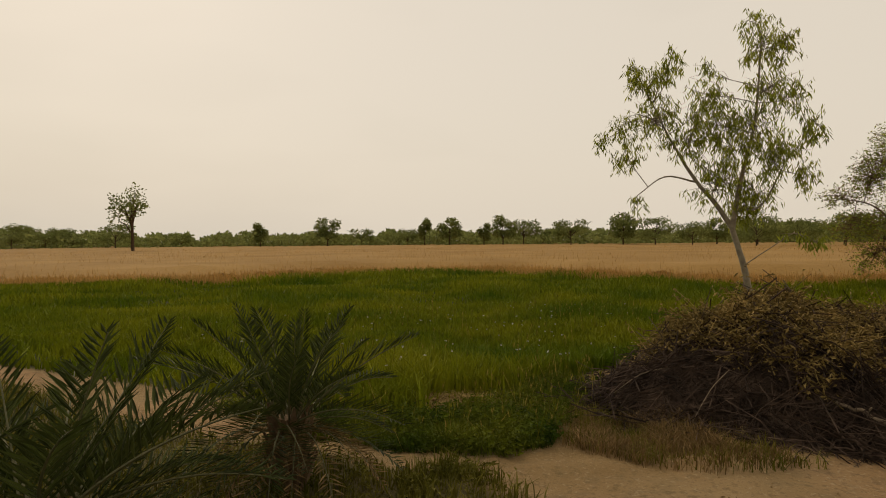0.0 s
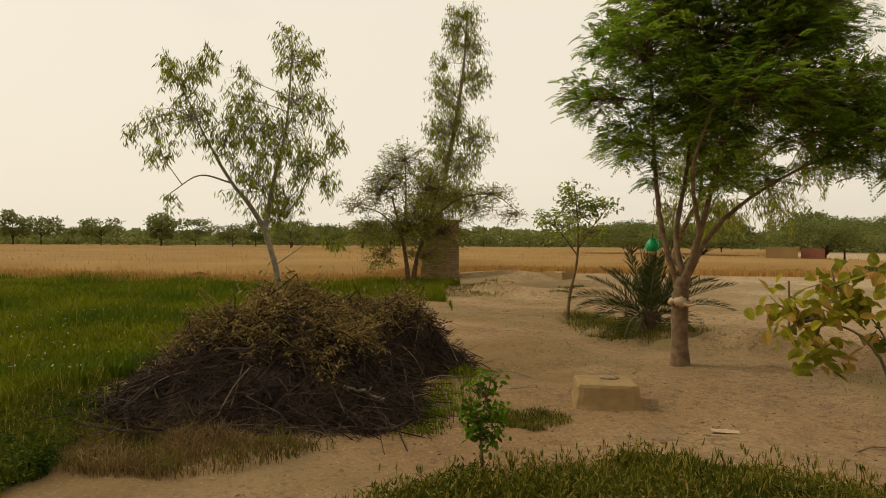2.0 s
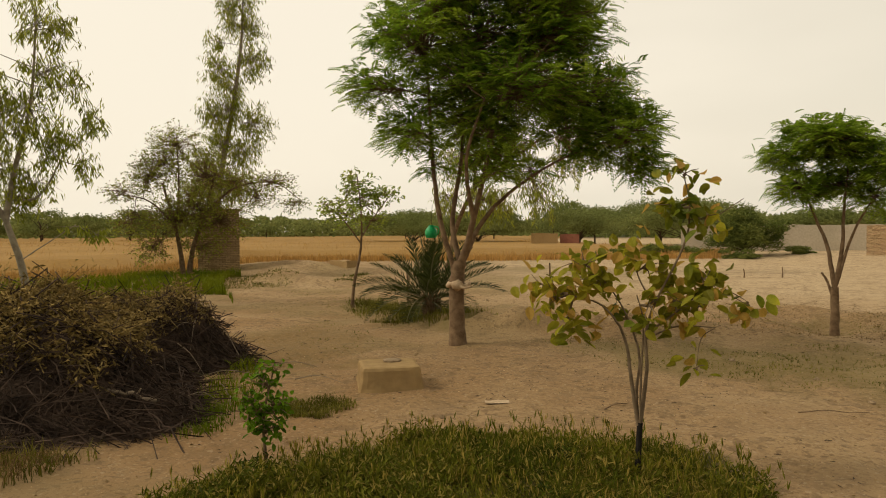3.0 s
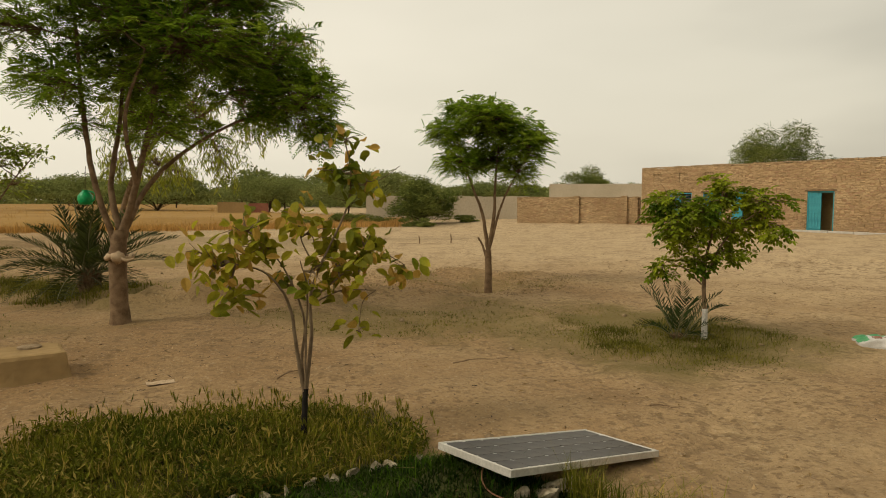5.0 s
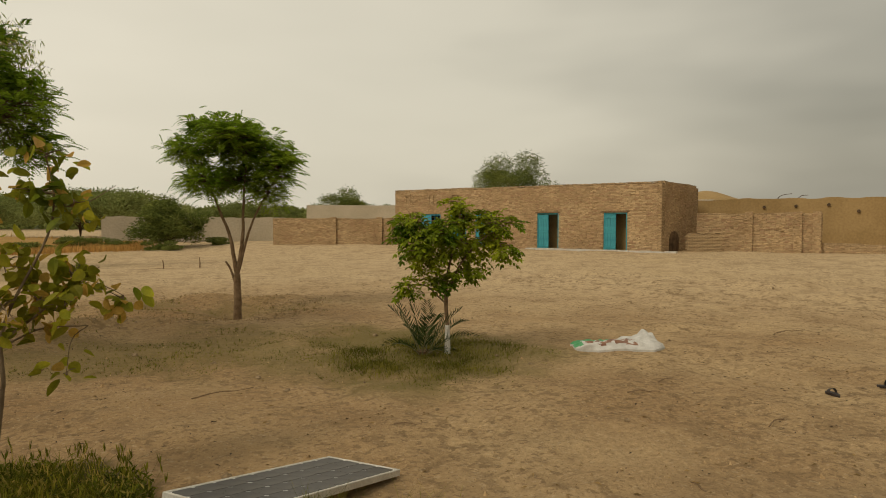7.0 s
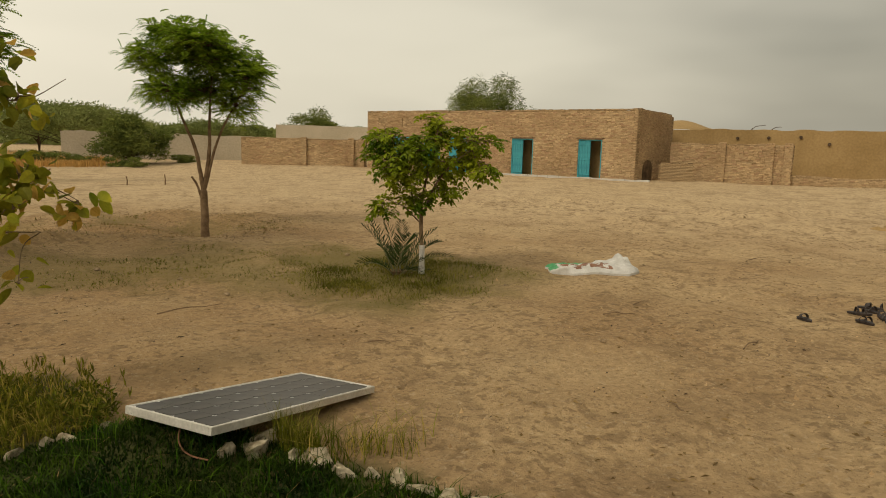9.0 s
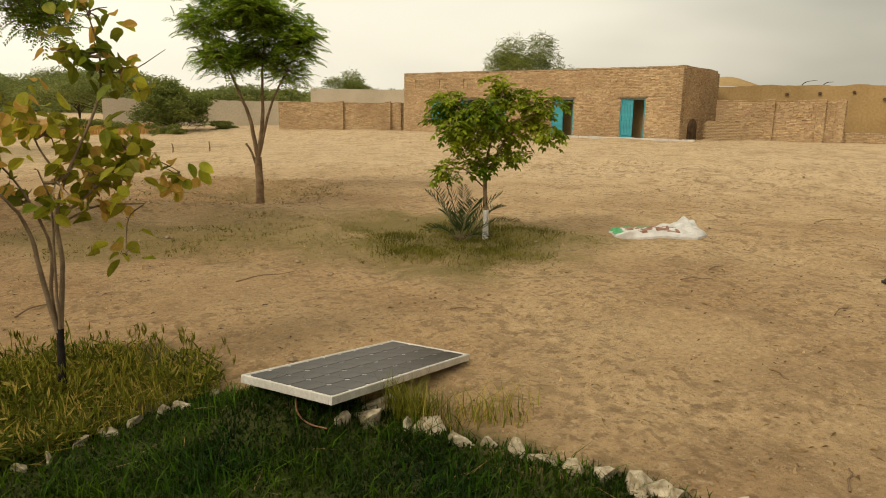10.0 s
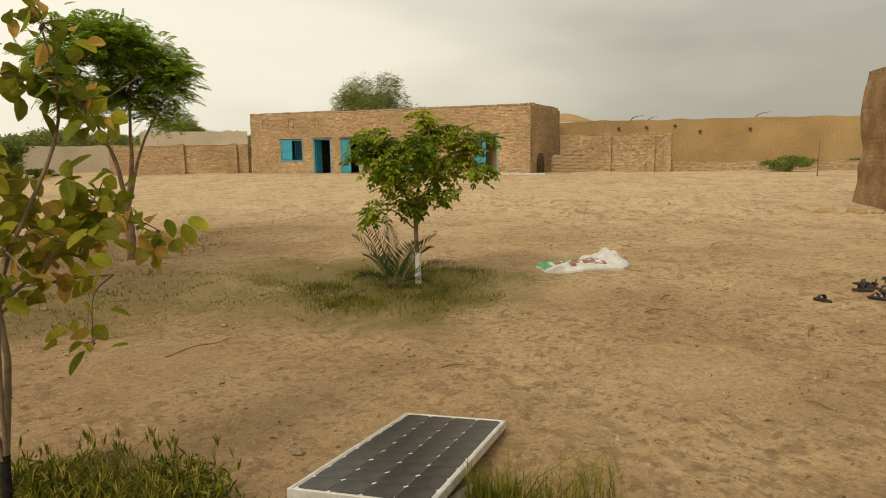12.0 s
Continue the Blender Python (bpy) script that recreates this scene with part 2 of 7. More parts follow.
M = {
    "brick": brick_mat("weathered_brick", (0.33, 0.237, 0.135), (0.43, 0.315, 0.188), (0.5, 0.46, 0.40)),
    "brick_piece": mat("worn_tan_brick", (0.385, 0.262, 0.142), (0.51, 0.368, 0.208), 0.5, 0.95, 0.5, 20.0, 0.2, third=(0.33, 0.215, 0.125)),
    "soot": mat("smoke_blackened_plaster", (0.06, 0.04, 0.025), (0.17, 0.11, 0.06), 2.2, 0.95, 0.4, 12.0),
    "mud": mat("mud_plaster", (0.30, 0.2, 0.087), (0.385, 0.262, 0.12), 0.5, 0.95, 0.5, 9.0),
    "old_mud": mat("dark_crumbling_mud", (0.19, 0.115, 0.055), (0.30, 0.19, 0.092), 1.6, 0.95, 1.0, 7.0, dist=0.06),
    "plaster": mat("pale_plaster", (0.44, 0.38, 0.28), (0.52, 0.45, 0.34), 0.4, 0.9, 0.3, 8.0),
    "teal": mat("teal_paint", (0.025, 0.215, 0.27), (0.05, 0.32, 0.37), 3.0, 0.55, 0.15, 20.0),
    "blue": mat("blue_paint", (0.03, 0.24, 0.36), (0.05, 0.34, 0.44), 3.0, 0.55, 0.15, 20.0),
    # indoor gloom is put into this brown, darker than the mud plaster
    "dark": mat("gloom_toned_interior", (0.16, 0.12, 0.085), (0.24, 0.18, 0.13), 2.0, 0.95, 0.1, 10.0),
    "bark": mat("grey_brown_bark", (0.14, 0.09, 0.05), (0.25, 0.168, 0.096), 9.0, 0.9, 0.6, 60.0),
    "pale_bark": mat("pale_smooth_bark", (0.25, 0.2, 0.14), (0.38, 0.32, 0.23), 6.0, 0.8, 0.4, 40.0),
    "tan_bark": mat("tan_grey_bark", (0.16, 0.11, 0.065), (0.27, 0.195, 0.12), 9.0, 0.9, 0.5, 60.0),
    "dark_bark": mat("dark_bark", (0.06, 0.04, 0.025), (0.12, 0.08, 0.05), 9.0, 0.9, 0.6, 60.0),
    "white": mat("whitewash", (0.55, 0.52, 0.46), (0.72, 0.69, 0.62), 9.0, 0.85, 0.3, 50.0),
    "char": mat("blackened_bark", (0.010, 0.009, 0.008), (0.03, 0.025, 0.02), 12.0, 0.95, 0.6, 60.0),
    "euc_leaf": mat("eucalyptus_leaf", (0.24, 0.275, 0.03), (0.41, 0.42, 0.06), 1.2, 0.6, 0, 20.0, 0.45, 0.45),
    "neem_leaf": mat("feathery_leaf", (0.13, 0.235, 0.016), (0.31, 0.41, 0.035), 1.0, 0.5, 0, 20.0, 0.4, 0.55),
    "thorn_leaf": mat("thorn_tree_leaf", (0.24, 0.28, 0.035), (0.39, 0.41, 0.06), 1.0, 0.6, 0, 20.0, 0.4, 0.5, third=(0.2, 0.13, 0.05)),
    "thin_leaf": mat("light_green_leaf", (0.24, 0.31, 0.04), (0.37, 0.42, 0.07), 1.5, 0.5, 0, 20.0, 0.4, 0.4),
    "yellow_leaf": mat("yellowing_leaf", (0.13, 0.17, 0.015), (0.48, 0.42, 0.035), 2.2, 0.5, 0, 60.0, 0.45, 0.5, third=(0.38, 0.24, 0.05)),
    "bush_leaf": mat("broad_green_leaf", (0.08, 0.15, 0.007), (0.33, 0.36, 0.02), 1.6, 0.45, 0, 30.0, 0.45, 0.45),
    "sapling_leaf": mat("fresh_green_leaf", (0.06, 0.14, 0.006), (0.16, 0.27, 0.012), 4.0, 0.4, 0, 30.0, 0.4, 0.45),
    # leaf colour made paler to carry the haze of distance
    "far_leaf": mat("hazed_foliage", (0.17, 0.2, 0.058), (0.27, 0.295, 0.095), 0.25, 0.8, 0, 3.0, 0.25, 0.4),
    "acacia_leaf": mat("acacia_foliage", (0.125, 0.16, 0.035), (0.215, 0.24, 0.058), 0.6, 0.7, 0, 8.0, 0.4, 0.3),
    "palm": mat("palm_leaflet", (0.032, 0.047, 0.009), (0.075, 0.09, 0.022), 3.0, 0.45, 0, 40.0, 0.4, 0.15),
    "palm_dark": mat("dark_palm_leaflet", (0.018, 0.036, 0.007), (0.04, 0.064, 0.015), 3.0, 0.6, 0, 40.0, 0.4, 0.15),
    "rachis": mat("palm_rib", (0.11, 0.11, 0.045), (0.17, 0.16, 0.07), 6.0, 0.6, 0.2, 40.0),
    "wheat": mat("ripe_wheat", (0.44, 0.255, 0.075), (0.56, 0.34, 0.11), 0.12, 0.85, 0.0, 7.0, 0.25, 0.2),
    "crop": mat("green_crop", (0.075, 0.125, 0.003), (0.25, 0.255, 0.01), 0.25, 0.7, 0, 9.0, 0.22, 0.25),
    "verge": mat("rank_verge_grass", (0.04, 0.075, 0.004), (0.15, 0.165, 0.012), 1.1, 0.7, 0, 9.0, 0.4, 0.25),
    # lawn green lowered far below the other grasses, to hold the shade over it
    "lawn": mat("shade_toned_lawn", (0.009, 0.023, 0.001), (0.026, 0.046, 0.002), 2.0, 0.6, 0, 30.0, 0.4, 0.25),
    "lawn_tuft": mat("lawn_tuft_grass", (0.022, 0.066, 0.001), (0.06, 0.11, 0.003), 2.0, 0.6, 0, 30.0, 0.4, 0.25),
    "weed": mat("weedy_grass", (0.085, 0.11, 0.008), (0.26, 0.235, 0.025), 1.8, 0.7, 0, 30.0, 0.5, 0.3, third=(0.31, 0.23, 0.05)),
    "weed_leaf": mat("green_weed_leaf", (0.065, 0.09, 0.007), (0.21, 0.2, 0.018), 1.0, 0.6, 0, 30.0, 0.45, 0.3, third=(0.25, 0.2, 0.045)),
    "bushgrass": mat("short_dry_grass", (0.095, 0.095, 0.010), (0.195, 0.17, 0.028), 1.5, 0.7, 0, 30.0, 0.4, 0.25),
    "dry": mat("dry_brown_grass", (0.19, 0.12, 0.045), (0.3, 0.2, 0.085), 2.0, 0.85, 0, 30.0, 0.4, 0.2),
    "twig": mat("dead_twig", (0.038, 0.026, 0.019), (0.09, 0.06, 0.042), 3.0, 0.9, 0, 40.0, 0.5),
    "twig_pale": mat("pale_dead_branch", (0.2, 0.15, 0.10), (0.3, 0.23, 0.155), 6.0, 0.9, 0.3, 40.0),
    "dry_leaf": mat("withered_leaf", (0.2, 0.14, 0.045), (0.33, 0.235, 0.08), 1.5, 0.8, 0, 30.0, 0.5, 0.15),
    "stone": mat("pale_border_stone", (0.24, 0.19, 0.11), (0.56, 0.48, 0.34), 16.0, 0.9, 0.8, 45.0, dist=0.02),
    "alu": mat("dusty_aluminium", (0.52, 0.49, 0.42), (0.64, 0.61, 0.54), 8.0, 0.5, 0.1, 60.0, metal=0.35),
    "cell": mat("dusty_solar_cell", (0.008, 0.008, 0.009), (0.055, 0.05, 0.044), 5.0, 0.33, 0.0, 9.0),
    "cellgap": mat("panel_backing", (0.7, 0.7, 0.68), (0.8, 0.8, 0.78), 5.0, 0.4, 0.0, 30.0),
    "sack": mat("white_woven_plastic", (0.44, 0.42, 0.38), (0.58, 0.56, 0.52), 9.0, 0.6, 0.3, 90.0),
    "print_green": mat("green_print", (0.05, 0.25, 0.09), (0.09, 0.33, 0.14), 8.0, 0.6, 0.2, 60.0),
    "print_brown": mat("brown_print", (0.16, 0.07, 0.04), (0.28, 0.14, 0.08), 14.0, 0.6, 0.2, 60.0),
    "green_plastic": mat("bright_green_plastic", (0.0, 0.30, 0.09), (0.01, 0.42, 0.13), 8.0, 0.35, 0.0, 30.0),
    "leather": mat("dark_sandal", (0.018, 0.013, 0.011), (0.05, 0.035, 0.028), 9.0, 0.6, 0.3, 80.0),
    "clod": mat("earth_clod", (0.20, 0.14, 0.08), (0.34, 0.25, 0.15), 12.0, 0.95, 0.5, 50.0),
    "crumb": mat("loose_earth_crumb", (0.30, 0.195, 0.095), (0.44, 0.305, 0.16), 2.0, 0.95, 0.3, 60.0, 0.3),
    "cloth": mat("straw_coloured_cloth", (0.42, 0.30, 0.18), (0.56, 0.42, 0.27), 14.0, 0.9, 0.5, 60.0),
    "cable": mat("copper_brown_cable", (0.20, 0.09, 0.04), (0.26, 0.12, 0.06), 9.0, 0.6, 0.0, 30.0),
    "concrete": mat("pale_kerb", (0.45, 0.42, 0.36), (0.56, 0.52, 0.46), 3.0, 0.9, 0.3, 30.0),
    "red": mat("brick_red_paint", (0.30, 0.12, 0.08), (0.36, 0.16, 0.10), 1.0, 0.9, 0.1, 8.0),
}

M["cell"].node_tree.nodes["Principled BSDF"].inputs["Specular IOR Level"].default_value = 0.3

# ---- geometry helpers ----
RNG = np.random.default_rng(7)


class Geo:
    """Collects vertices and faces of one mesh."""

    def __init__(self):
        self.v, self.f, self.n = [], [], 0

    def add(self, verts, *faces):
        verts = np.asarray(verts, float).reshape(-1, 3)
        for f in faces:
            self.f.append(np.asarray(f, int) + self.n)
        self.v.append(verts)
        self.n += len(verts)
        return self

    def mesh(self, name, material, smooth=False):
        me = bpy.data.meshes.new(name)
        v = np.concatenate(self.v)
        me.vertices.add(len(v))
        me.vertices.foreach_set("co", v.astype(np.float32).ravel())
        sizes = np.concatenate([np.full(len(f), f.shape[1]) for f in self.f])
        loops = np.concatenate([f.ravel() for f in self.f])
        me.loops.add(len(loops))
        me.loops.foreach_set("vertex_index", loops.astype(np.int32))
        me.polygons.add(len(sizes))
        me.polygons.foreach_set("loop_start", (np.cumsum(sizes) - sizes).astype(np.int32))
        me.update(calc_edges=True)
        me.validate()
        me.polygons.foreach_set("use_smooth", np.full(len(sizes), smooth))
        me.materials.append(material)
        return me


def part(name, geo, material, parent=None, label="", smooth=False):
    ob = new(name, geo if isinstance(geo, bpy.types.Mesh) else geo.mesh(name, material, smooth))
    ob.parent = parent
    return tagged(ob, label)


def thing(name, m, label, category, group="", kind=""):
    ob = new(name)
    ob.empty_display_size = 0.1
    ob.matrix_basis = m
    return tagged(ob, label, category, group, kind)


def box(g, x0, x1, y0, y1, z0, z1, chamfer=0.0, jitter=0.0):
    """A box with chamfered upright and upper edges, and slightly uneven corners."""
    c = chamfer
    v, f = [], []
    rings = [(z0, 0), (z1 - c, 0), (z1, c)] if c else [(z0, 0), (z1, 0)]
    for z, i in rings:
        for x, y, sx, sy in ((x0, y0, 1, 1), (x1, y0, -1, 1), (x1, y1, -1, -1), (x0, y1, 1, -1)):
            v.append((x + sx * i, y + sy * i, z))
    v = np.array(v, float)
    if jitter:
        v += RNG.normal(0, jitter, v.shape)
    k = len(rings)
    for r in range(k - 1):
        for j in range(4):
            a, b = 4 * r + j, 4 * r + (j + 1) % 4
            f.append((a, b, b + 4, a + 4))
    f += [(3, 2, 1, 0), (4 * k - 4, 4 * k - 3, 4 * k - 2, 4 * k - 1)]
    return g.add(v, f)


def tube(g, pts, radii, sides=6):
    """A tapered round limb along points."""
    pts = np.asarray(pts, float)
    k = len(pts)
    tan = np.gradient(pts, axis=0)
    tan /= np.linalg.norm(tan, axis=1)[:, None] + 1e-9
    ref = np.array([0.31, 0.95, 0.05]) if abs(tan[0][2]) > 0.5 else np.array([0, 0, 1.0])
    a = np.cross(tan, ref)
    a /= np.linalg.norm(a, axis=1)[:, None] + 1e-9
    b = np.cross(tan, a)
    th = np.arange(sides) * 2 * np.pi / sides
    r = np.asarray(radii, float)[:, None, None]
    v = pts[:, None] + r * (np.cos(th)[None, :, None] * a[:, None] + np.sin(th)[None, :, None] * b[:, None])
    i = np.arange(k - 1)[:, None] * sides
    j = np.arange(sides)[None]
    jn = (j + 1) % sides
    f = np.stack([i + j, i + jn, i + sides + jn, i + sides + j], -1).reshape(-1, 4)
    g.add(v.reshape(-1, 3), f)
    g.add(v[-1], np.arange(sides)[None])
    return g


def smooth_line(pts, k=5, wob=0.0):
    """More points along a line, bent smoothly, with a little wobble."""
    pts = np.asarray(pts, float)
    t = np.linspace(0, len(pts) - 1, (len(pts) - 1) * k + 1)
    p = np.vstack([2 * pts[0] - pts[1], pts, 2 * pts[-1] - pts[-2]])
    out = []
    for s in t:
        i = min(int(s), len(pts) - 2)
        u = s - i
        p0, p1, p2, p3 = p[i:i + 4]
        out.append(0.5 * (2 * p1 + (p2 - p0) * u + (2 * p0 - 5 * p1 + 4 * p2 - p3) * u * u + (3 * p1 - p0 - 3 * p2 + p3) * u ** 3))
    out = np.array(out)
    if wob:
        out[1:] += RNG.normal(0, wob, out[1:].shape)
    return out


def leaves(g, p, d, nrm, length, width, fold=0.25):
    """Pointed, folded leaves from points p along d, facing nrm."""
    p, d, nrm = (np.asarray(q, float) for q in (p, d, nrm))
    k = len(p)
    length, width = np.broadcast_to(length, k)[:, None], np.broadcast_to(width, k)[:, None]
    d = d / (np.linalg.norm(d, axis=1)[:, None] + 1e-9)
    s = np.cross(d, nrm)
    s /= np.linalg.norm(s, axis=1)[:, None] + 1e-9
    up = np.cross(s, d)
    mid = p + d * length * 0.45
    v = np.stack([p, mid + s * width / 2 + up * width * fold, p + d * length - up * width * fold, mid - s * width / 2 + up * width * fold], 1)
    i = np.arange(k)[:, None] * 4
    return g.add(v.reshape(-1, 3), np.hstack([i, i + 1, i + 2]), np.hstack([i, i + 2, i + 3]))


def ovate(g, p, d, nrm, length, width):
    """Rounded broad leaves, folded along the midrib and curling at the tip."""
    p, d, nrm = (np.asarray(q, float) for q in (p, d, nrm))
    k = len(p)
    length, width = np.broadcast_to(length, k)[:, None], np.broadcast_to(width, k)[:, None]
    d = d / (np.linalg.norm(d, axis=1)[:, None] + 1e-9)
    s = np.cross(d, nrm)
    s /= np.linalg.norm(s, axis=1)[:, None] + 1e-9
    up = np.cross(s, d)
    at = lambda u, w, lift: (p + d * length * u + up * width * lift + s * width * w, p + d * length * u + up * width * lift - s * width * w)
    q = [at(0.13, 0.3, 0.08), at(0.36, 0.5, 0.1), at(0.66, 0.46, 0.03), at(0.88, 0.24, -0.14)]
    v = np.stack([p] + [r[0] for r in q] + [p + d * length - up * width * 0.28] + [r[1] for r in q[::-1]], 1)
    i = np.arange(k)[:, None] * 10
    return g.add(v.reshape(-1, 3), i + np.arange(6)[None], i + np.array([[0, 5, 6, 7, 8, 9]]))


def rand_dir(k, flat=1.0, rng=None):
    d = (rng or RNG).normal(0, 1, (k, 3)) * (1, 1, flat)
    return d / (np.linalg.norm(d, axis=1)[:, None] + 1e-9)


def blades(g, p, h, w, lean=0.35, rng=None):
    """Grass blades with a bent tip at points p."""
    rng = rng or RNG
    p = np.asarray(p, float)
    k = len(p)
    h, w = np.broadcast_to(h, k)[:, None], np.broadcast_to(w, k)[:, None]
    a, b = rng.uniform(0, 2 * np.pi, k), rng.uniform(0, 2 * np.pi, k)
    s = np.stack([np.cos(a), np.sin(a), 0 * a], 1)
    l = np.stack([np.cos(b), np.sin(b), 0 * b], 1) * np.abs(rng.normal(0, lean, k))[:, None]
    z = np.array([0, 0, 1.0])
    m = p + h * 0.55 * (z + l * 0.4)
    t = p + h * (z * 0.97 + l)
    v = np.stack([p - s * w / 2, p + s * w / 2, m + s * w * 0.4, m - s * w * 0.4, t], 1)
    i = np.arange(k)[:, None] * 5
    return g.add(v.reshape(-1, 3), np.hstack([i, i + 1, i + 2, i + 3]), np.hstack([i + 3, i + 2, i + 4]))


def vnoise(x, y, scale, seed=0):
    """Smooth value noise between -1 and 1."""
    tab = np.random.default_rng(seed).uniform(-1, 1, (256, 256))
    x, y = np.asarray(x, float) / scale, np.asarray(y, float) / scale
    ix, iy = np.floor(x).astype(int), np.floor(y).astype(int)
    u, v = x - ix, y - iy
    u, v = u * u * (3 - 2 * u), v * v * (3 - 2 * v)
    q = lambda i, j: tab[i % 256, j % 256]
    return (q(ix, iy) * (1 - u) + q(ix + 1, iy) * u) * (1 - v) + (q(ix, iy + 1) * (1 - u) + q(ix + 1, iy + 1) * u) * v


def inside(poly, x, y):
    """Whether plan points lie in a polygon."""
    x, y = np.asarray(x, float), np.asarray(y, float)
    r = np.zeros(x.shape, bool)
    for (x0, y0), (x1, y1) in zip(poly, poly[1:] + poly[:1]):
        if y0 != y1:
            r ^= ((y0 > y) != (y1 > y)) & (x < (x1 - x0) * (y - y0) / (y1 - y0) + x0)
    return r


def edge_dist(poly, x, y, closed=True):
    """Distance from plan points to a polygon's edge."""
    x, y = np.asarray(x, float), np.asarray(y, float)
    best = np.full(x.shape, 1e9)
    for (x0, y0), (x1, y1) in zip(poly, (poly[1:] + poly[:1]) if closed else poly[1:]):
        dx, dy = x1 - x0, y1 - y0
        u = np.clip(((x - x0) * dx + (y - y0) * dy) / (dx * dx + dy * dy + 1e-9), 0, 1)
        best = np.minimum(best, np.hypot(x - x0 - u * dx, y - y0 - u * dy))
    return best


def signed(poly, x, y):
    return np.where(inside(poly, x, y), 1, -1) * edge_dist(poly, x, y)


def step(a, b, x):
    t = np.clip((x - a) / (b - a), 0, 1)
    return t * t * (3 - 2 * t)


# ---- plan ----
GREEN = [(-60, -70), (-14, -9), (-11.6, -5), (-9.6, -2.4), (-8.2, -0.4), (-7.4, 0.9), (-8.2, 2.0), (-9.4, 3.0), (-11, 6.5), (-14, 11.5), (-17, 15.0),
         (-24.7, 19.2), (-28, 15.4), (-33, 12.4), (-39.5, 9.7), (-40, 0), (-34, -6), (-35, -16), (-80, -80)]
WHEAT = [(-83, -84), (-35.4, -16), (-34.4, -6), (-40.4, 0), (-40, 9.9), (-33, 12.8), (-28.2, 15.9), (-25.2, 19.8), (-25.6, 24), (-30, 31), (-28, 35), (-20, 40),
         (-12, 44), (-5, 48), (-6, 56), (-30, 90), (-60, 210), (-260, 220), (-290, -120), (-200, -200)]
LAWN = [(-0.2, 5.3), (-0.75, 4.95), (-1.2, 4.62), (-2.6, 3.9), (-3.4, 2.6), (-3.4, -3.0), (3.4, -3.0), (3.4, 1.6), (2.3, 2.8), (1.66, 3.6), (1.2, 4.08), (0.72, 4.58), (0.3, 4.95)]
WEEDS = [(-0.15, 5.45), (-0.3, 5.85), (-0.55, 6.2), (-1.7, 6.15), (-2.4, 5.95), (-3.0, 5.5), (-3.55, 4.7), (-3.78, 4.0), (-3.75, 3.3), (-3.65, 2.5), (-3.35, 2.45), (-2.6, 3.82), (-1.2, 4.52), (-0.7, 4.86), (-0.15, 5.24)]
BUSH_PATCH = [(2.5, 10.6), (3.4, 11.2), (4.32, 10.7), (4.64, 9.64), (4.55, 9.0), (3.78, 8.1), (2.9, 7.9), (1.9, 8.2), (1.5, 9.2), (1.9, 10.2)]
RING = [(1.28, 11.38), (2.6, 12.4), (3.2, 11.7), (4.4, 11.0), (5.0, 9.7), (4.9, 8.8), (3.9, 7.7), (2.71, 7.45), (1.79, 7.8), (1.2, 9.0)]
THIN_PATCH = [(-4.0, 11.0), (-1.8, 9.4), (0.2, 9.2), (1.7, 8.2), (2.2, 9.0), (2.5, 10.8), (0.9, 12.6), (-1.2, 12.2)]
PALM_PATCH = [(-5.0, 12.0), (-5.6, 14.2), (-7.6, 15.2), (-10.4, 15.4), (-9.6, 13.8), (-7.2, 11.6), (-5.9, 11.3)]
VERGE = [(-8.4, -1.6), (-7.2, -0.8), (-6.65, -0.3), (-6.2, 0.3), (-5.9, 0.95), (-5.75, 1.45), (-6.05, 1.9), (-6.6, 2.2), (-7.0, 2.7), (-8.4, 3.4), (-9.4, 3.0), (-8.2, 2.0), (-7.4, 0.9)]
LEFT_VERGE = [(-5.3, 1.05), (-5.75, 0.2), (-6.35, -0.55), (-7.25, -1.85), (-9.7, -4.3), (-14, -9), (-9, -10), (-4, -5), (-3.5, 2.4), (-4.4, 1.6)]
HUT_VERGE = [(-14.5, 15.2), (-12.8, 13.6), (-14.0, 14.8), (-16, 16.4), (-18.5, 19.2), (-20.2, 22.0), (-23.5, 21.6), (-24.7, 19.4), (-17.2, 15.2)]
CHIPS = [(-7.25, 0.85), (-7.1, 1.6), (-8.3, 2.05), (-8.5, 1.05)]
MOUNDS = [(0.30, 4.60, 0.42, 0.24, 0.17), (0.02, 4.80, 0.2, 0.2, 0.10), (0.75, 5.1, 0.35, 0.3, 0.06), (-4.6, 12.0, 1.1, 0.45, 0.24), (-1.2, 13.2, 1.3, 0.5, 0.2), (-1.4, 15.6, 1.2, 0.6, 0.12), (1.8, 16.6, 1.2, 0.5, 0.09), (-2.8, 14.6, 1.5, 0.9, -0.12), (0.3, 8.0, 2.2, 1.2, -0.05), (-3.6, 12.6, 1.3, 0.55, 0.32), (1.5, 14.6, 0.9, 0.35, 0.14), (-0.6, 14.9, 0.9, 0.4, 0.16), (-2.4, 12.2, 0.8, 0.5, 0.24), (-5.4, 11.9, 1.0, 0.6, 0.24), (-0.4, 16.8, 2.2, 0.6, 0.14), (-2.6, 16.2, 1.6, 0.5, 0.12), (2.3, 15.6, 0.9, 0.7, 0.08), (0.9, 15.0, 1.2, 1.0, -0.22),
          (-16.6, 20.2, 2.2, 1.0, 0.35), (-20, 25, 5.0, 2.6, 0.45), (-13.5, 21.5, 1.4, 0.7, 0.2), (15.0, 14.5, 4.0, 3.0, 0.25), (11.0, 20, 6.0, 2.5, 0.18)]
F0, FU, FV = np.array((12.34, 45.05)), np.array((0.5393, -0.8421)), np.array((0.8421, 0.5393))


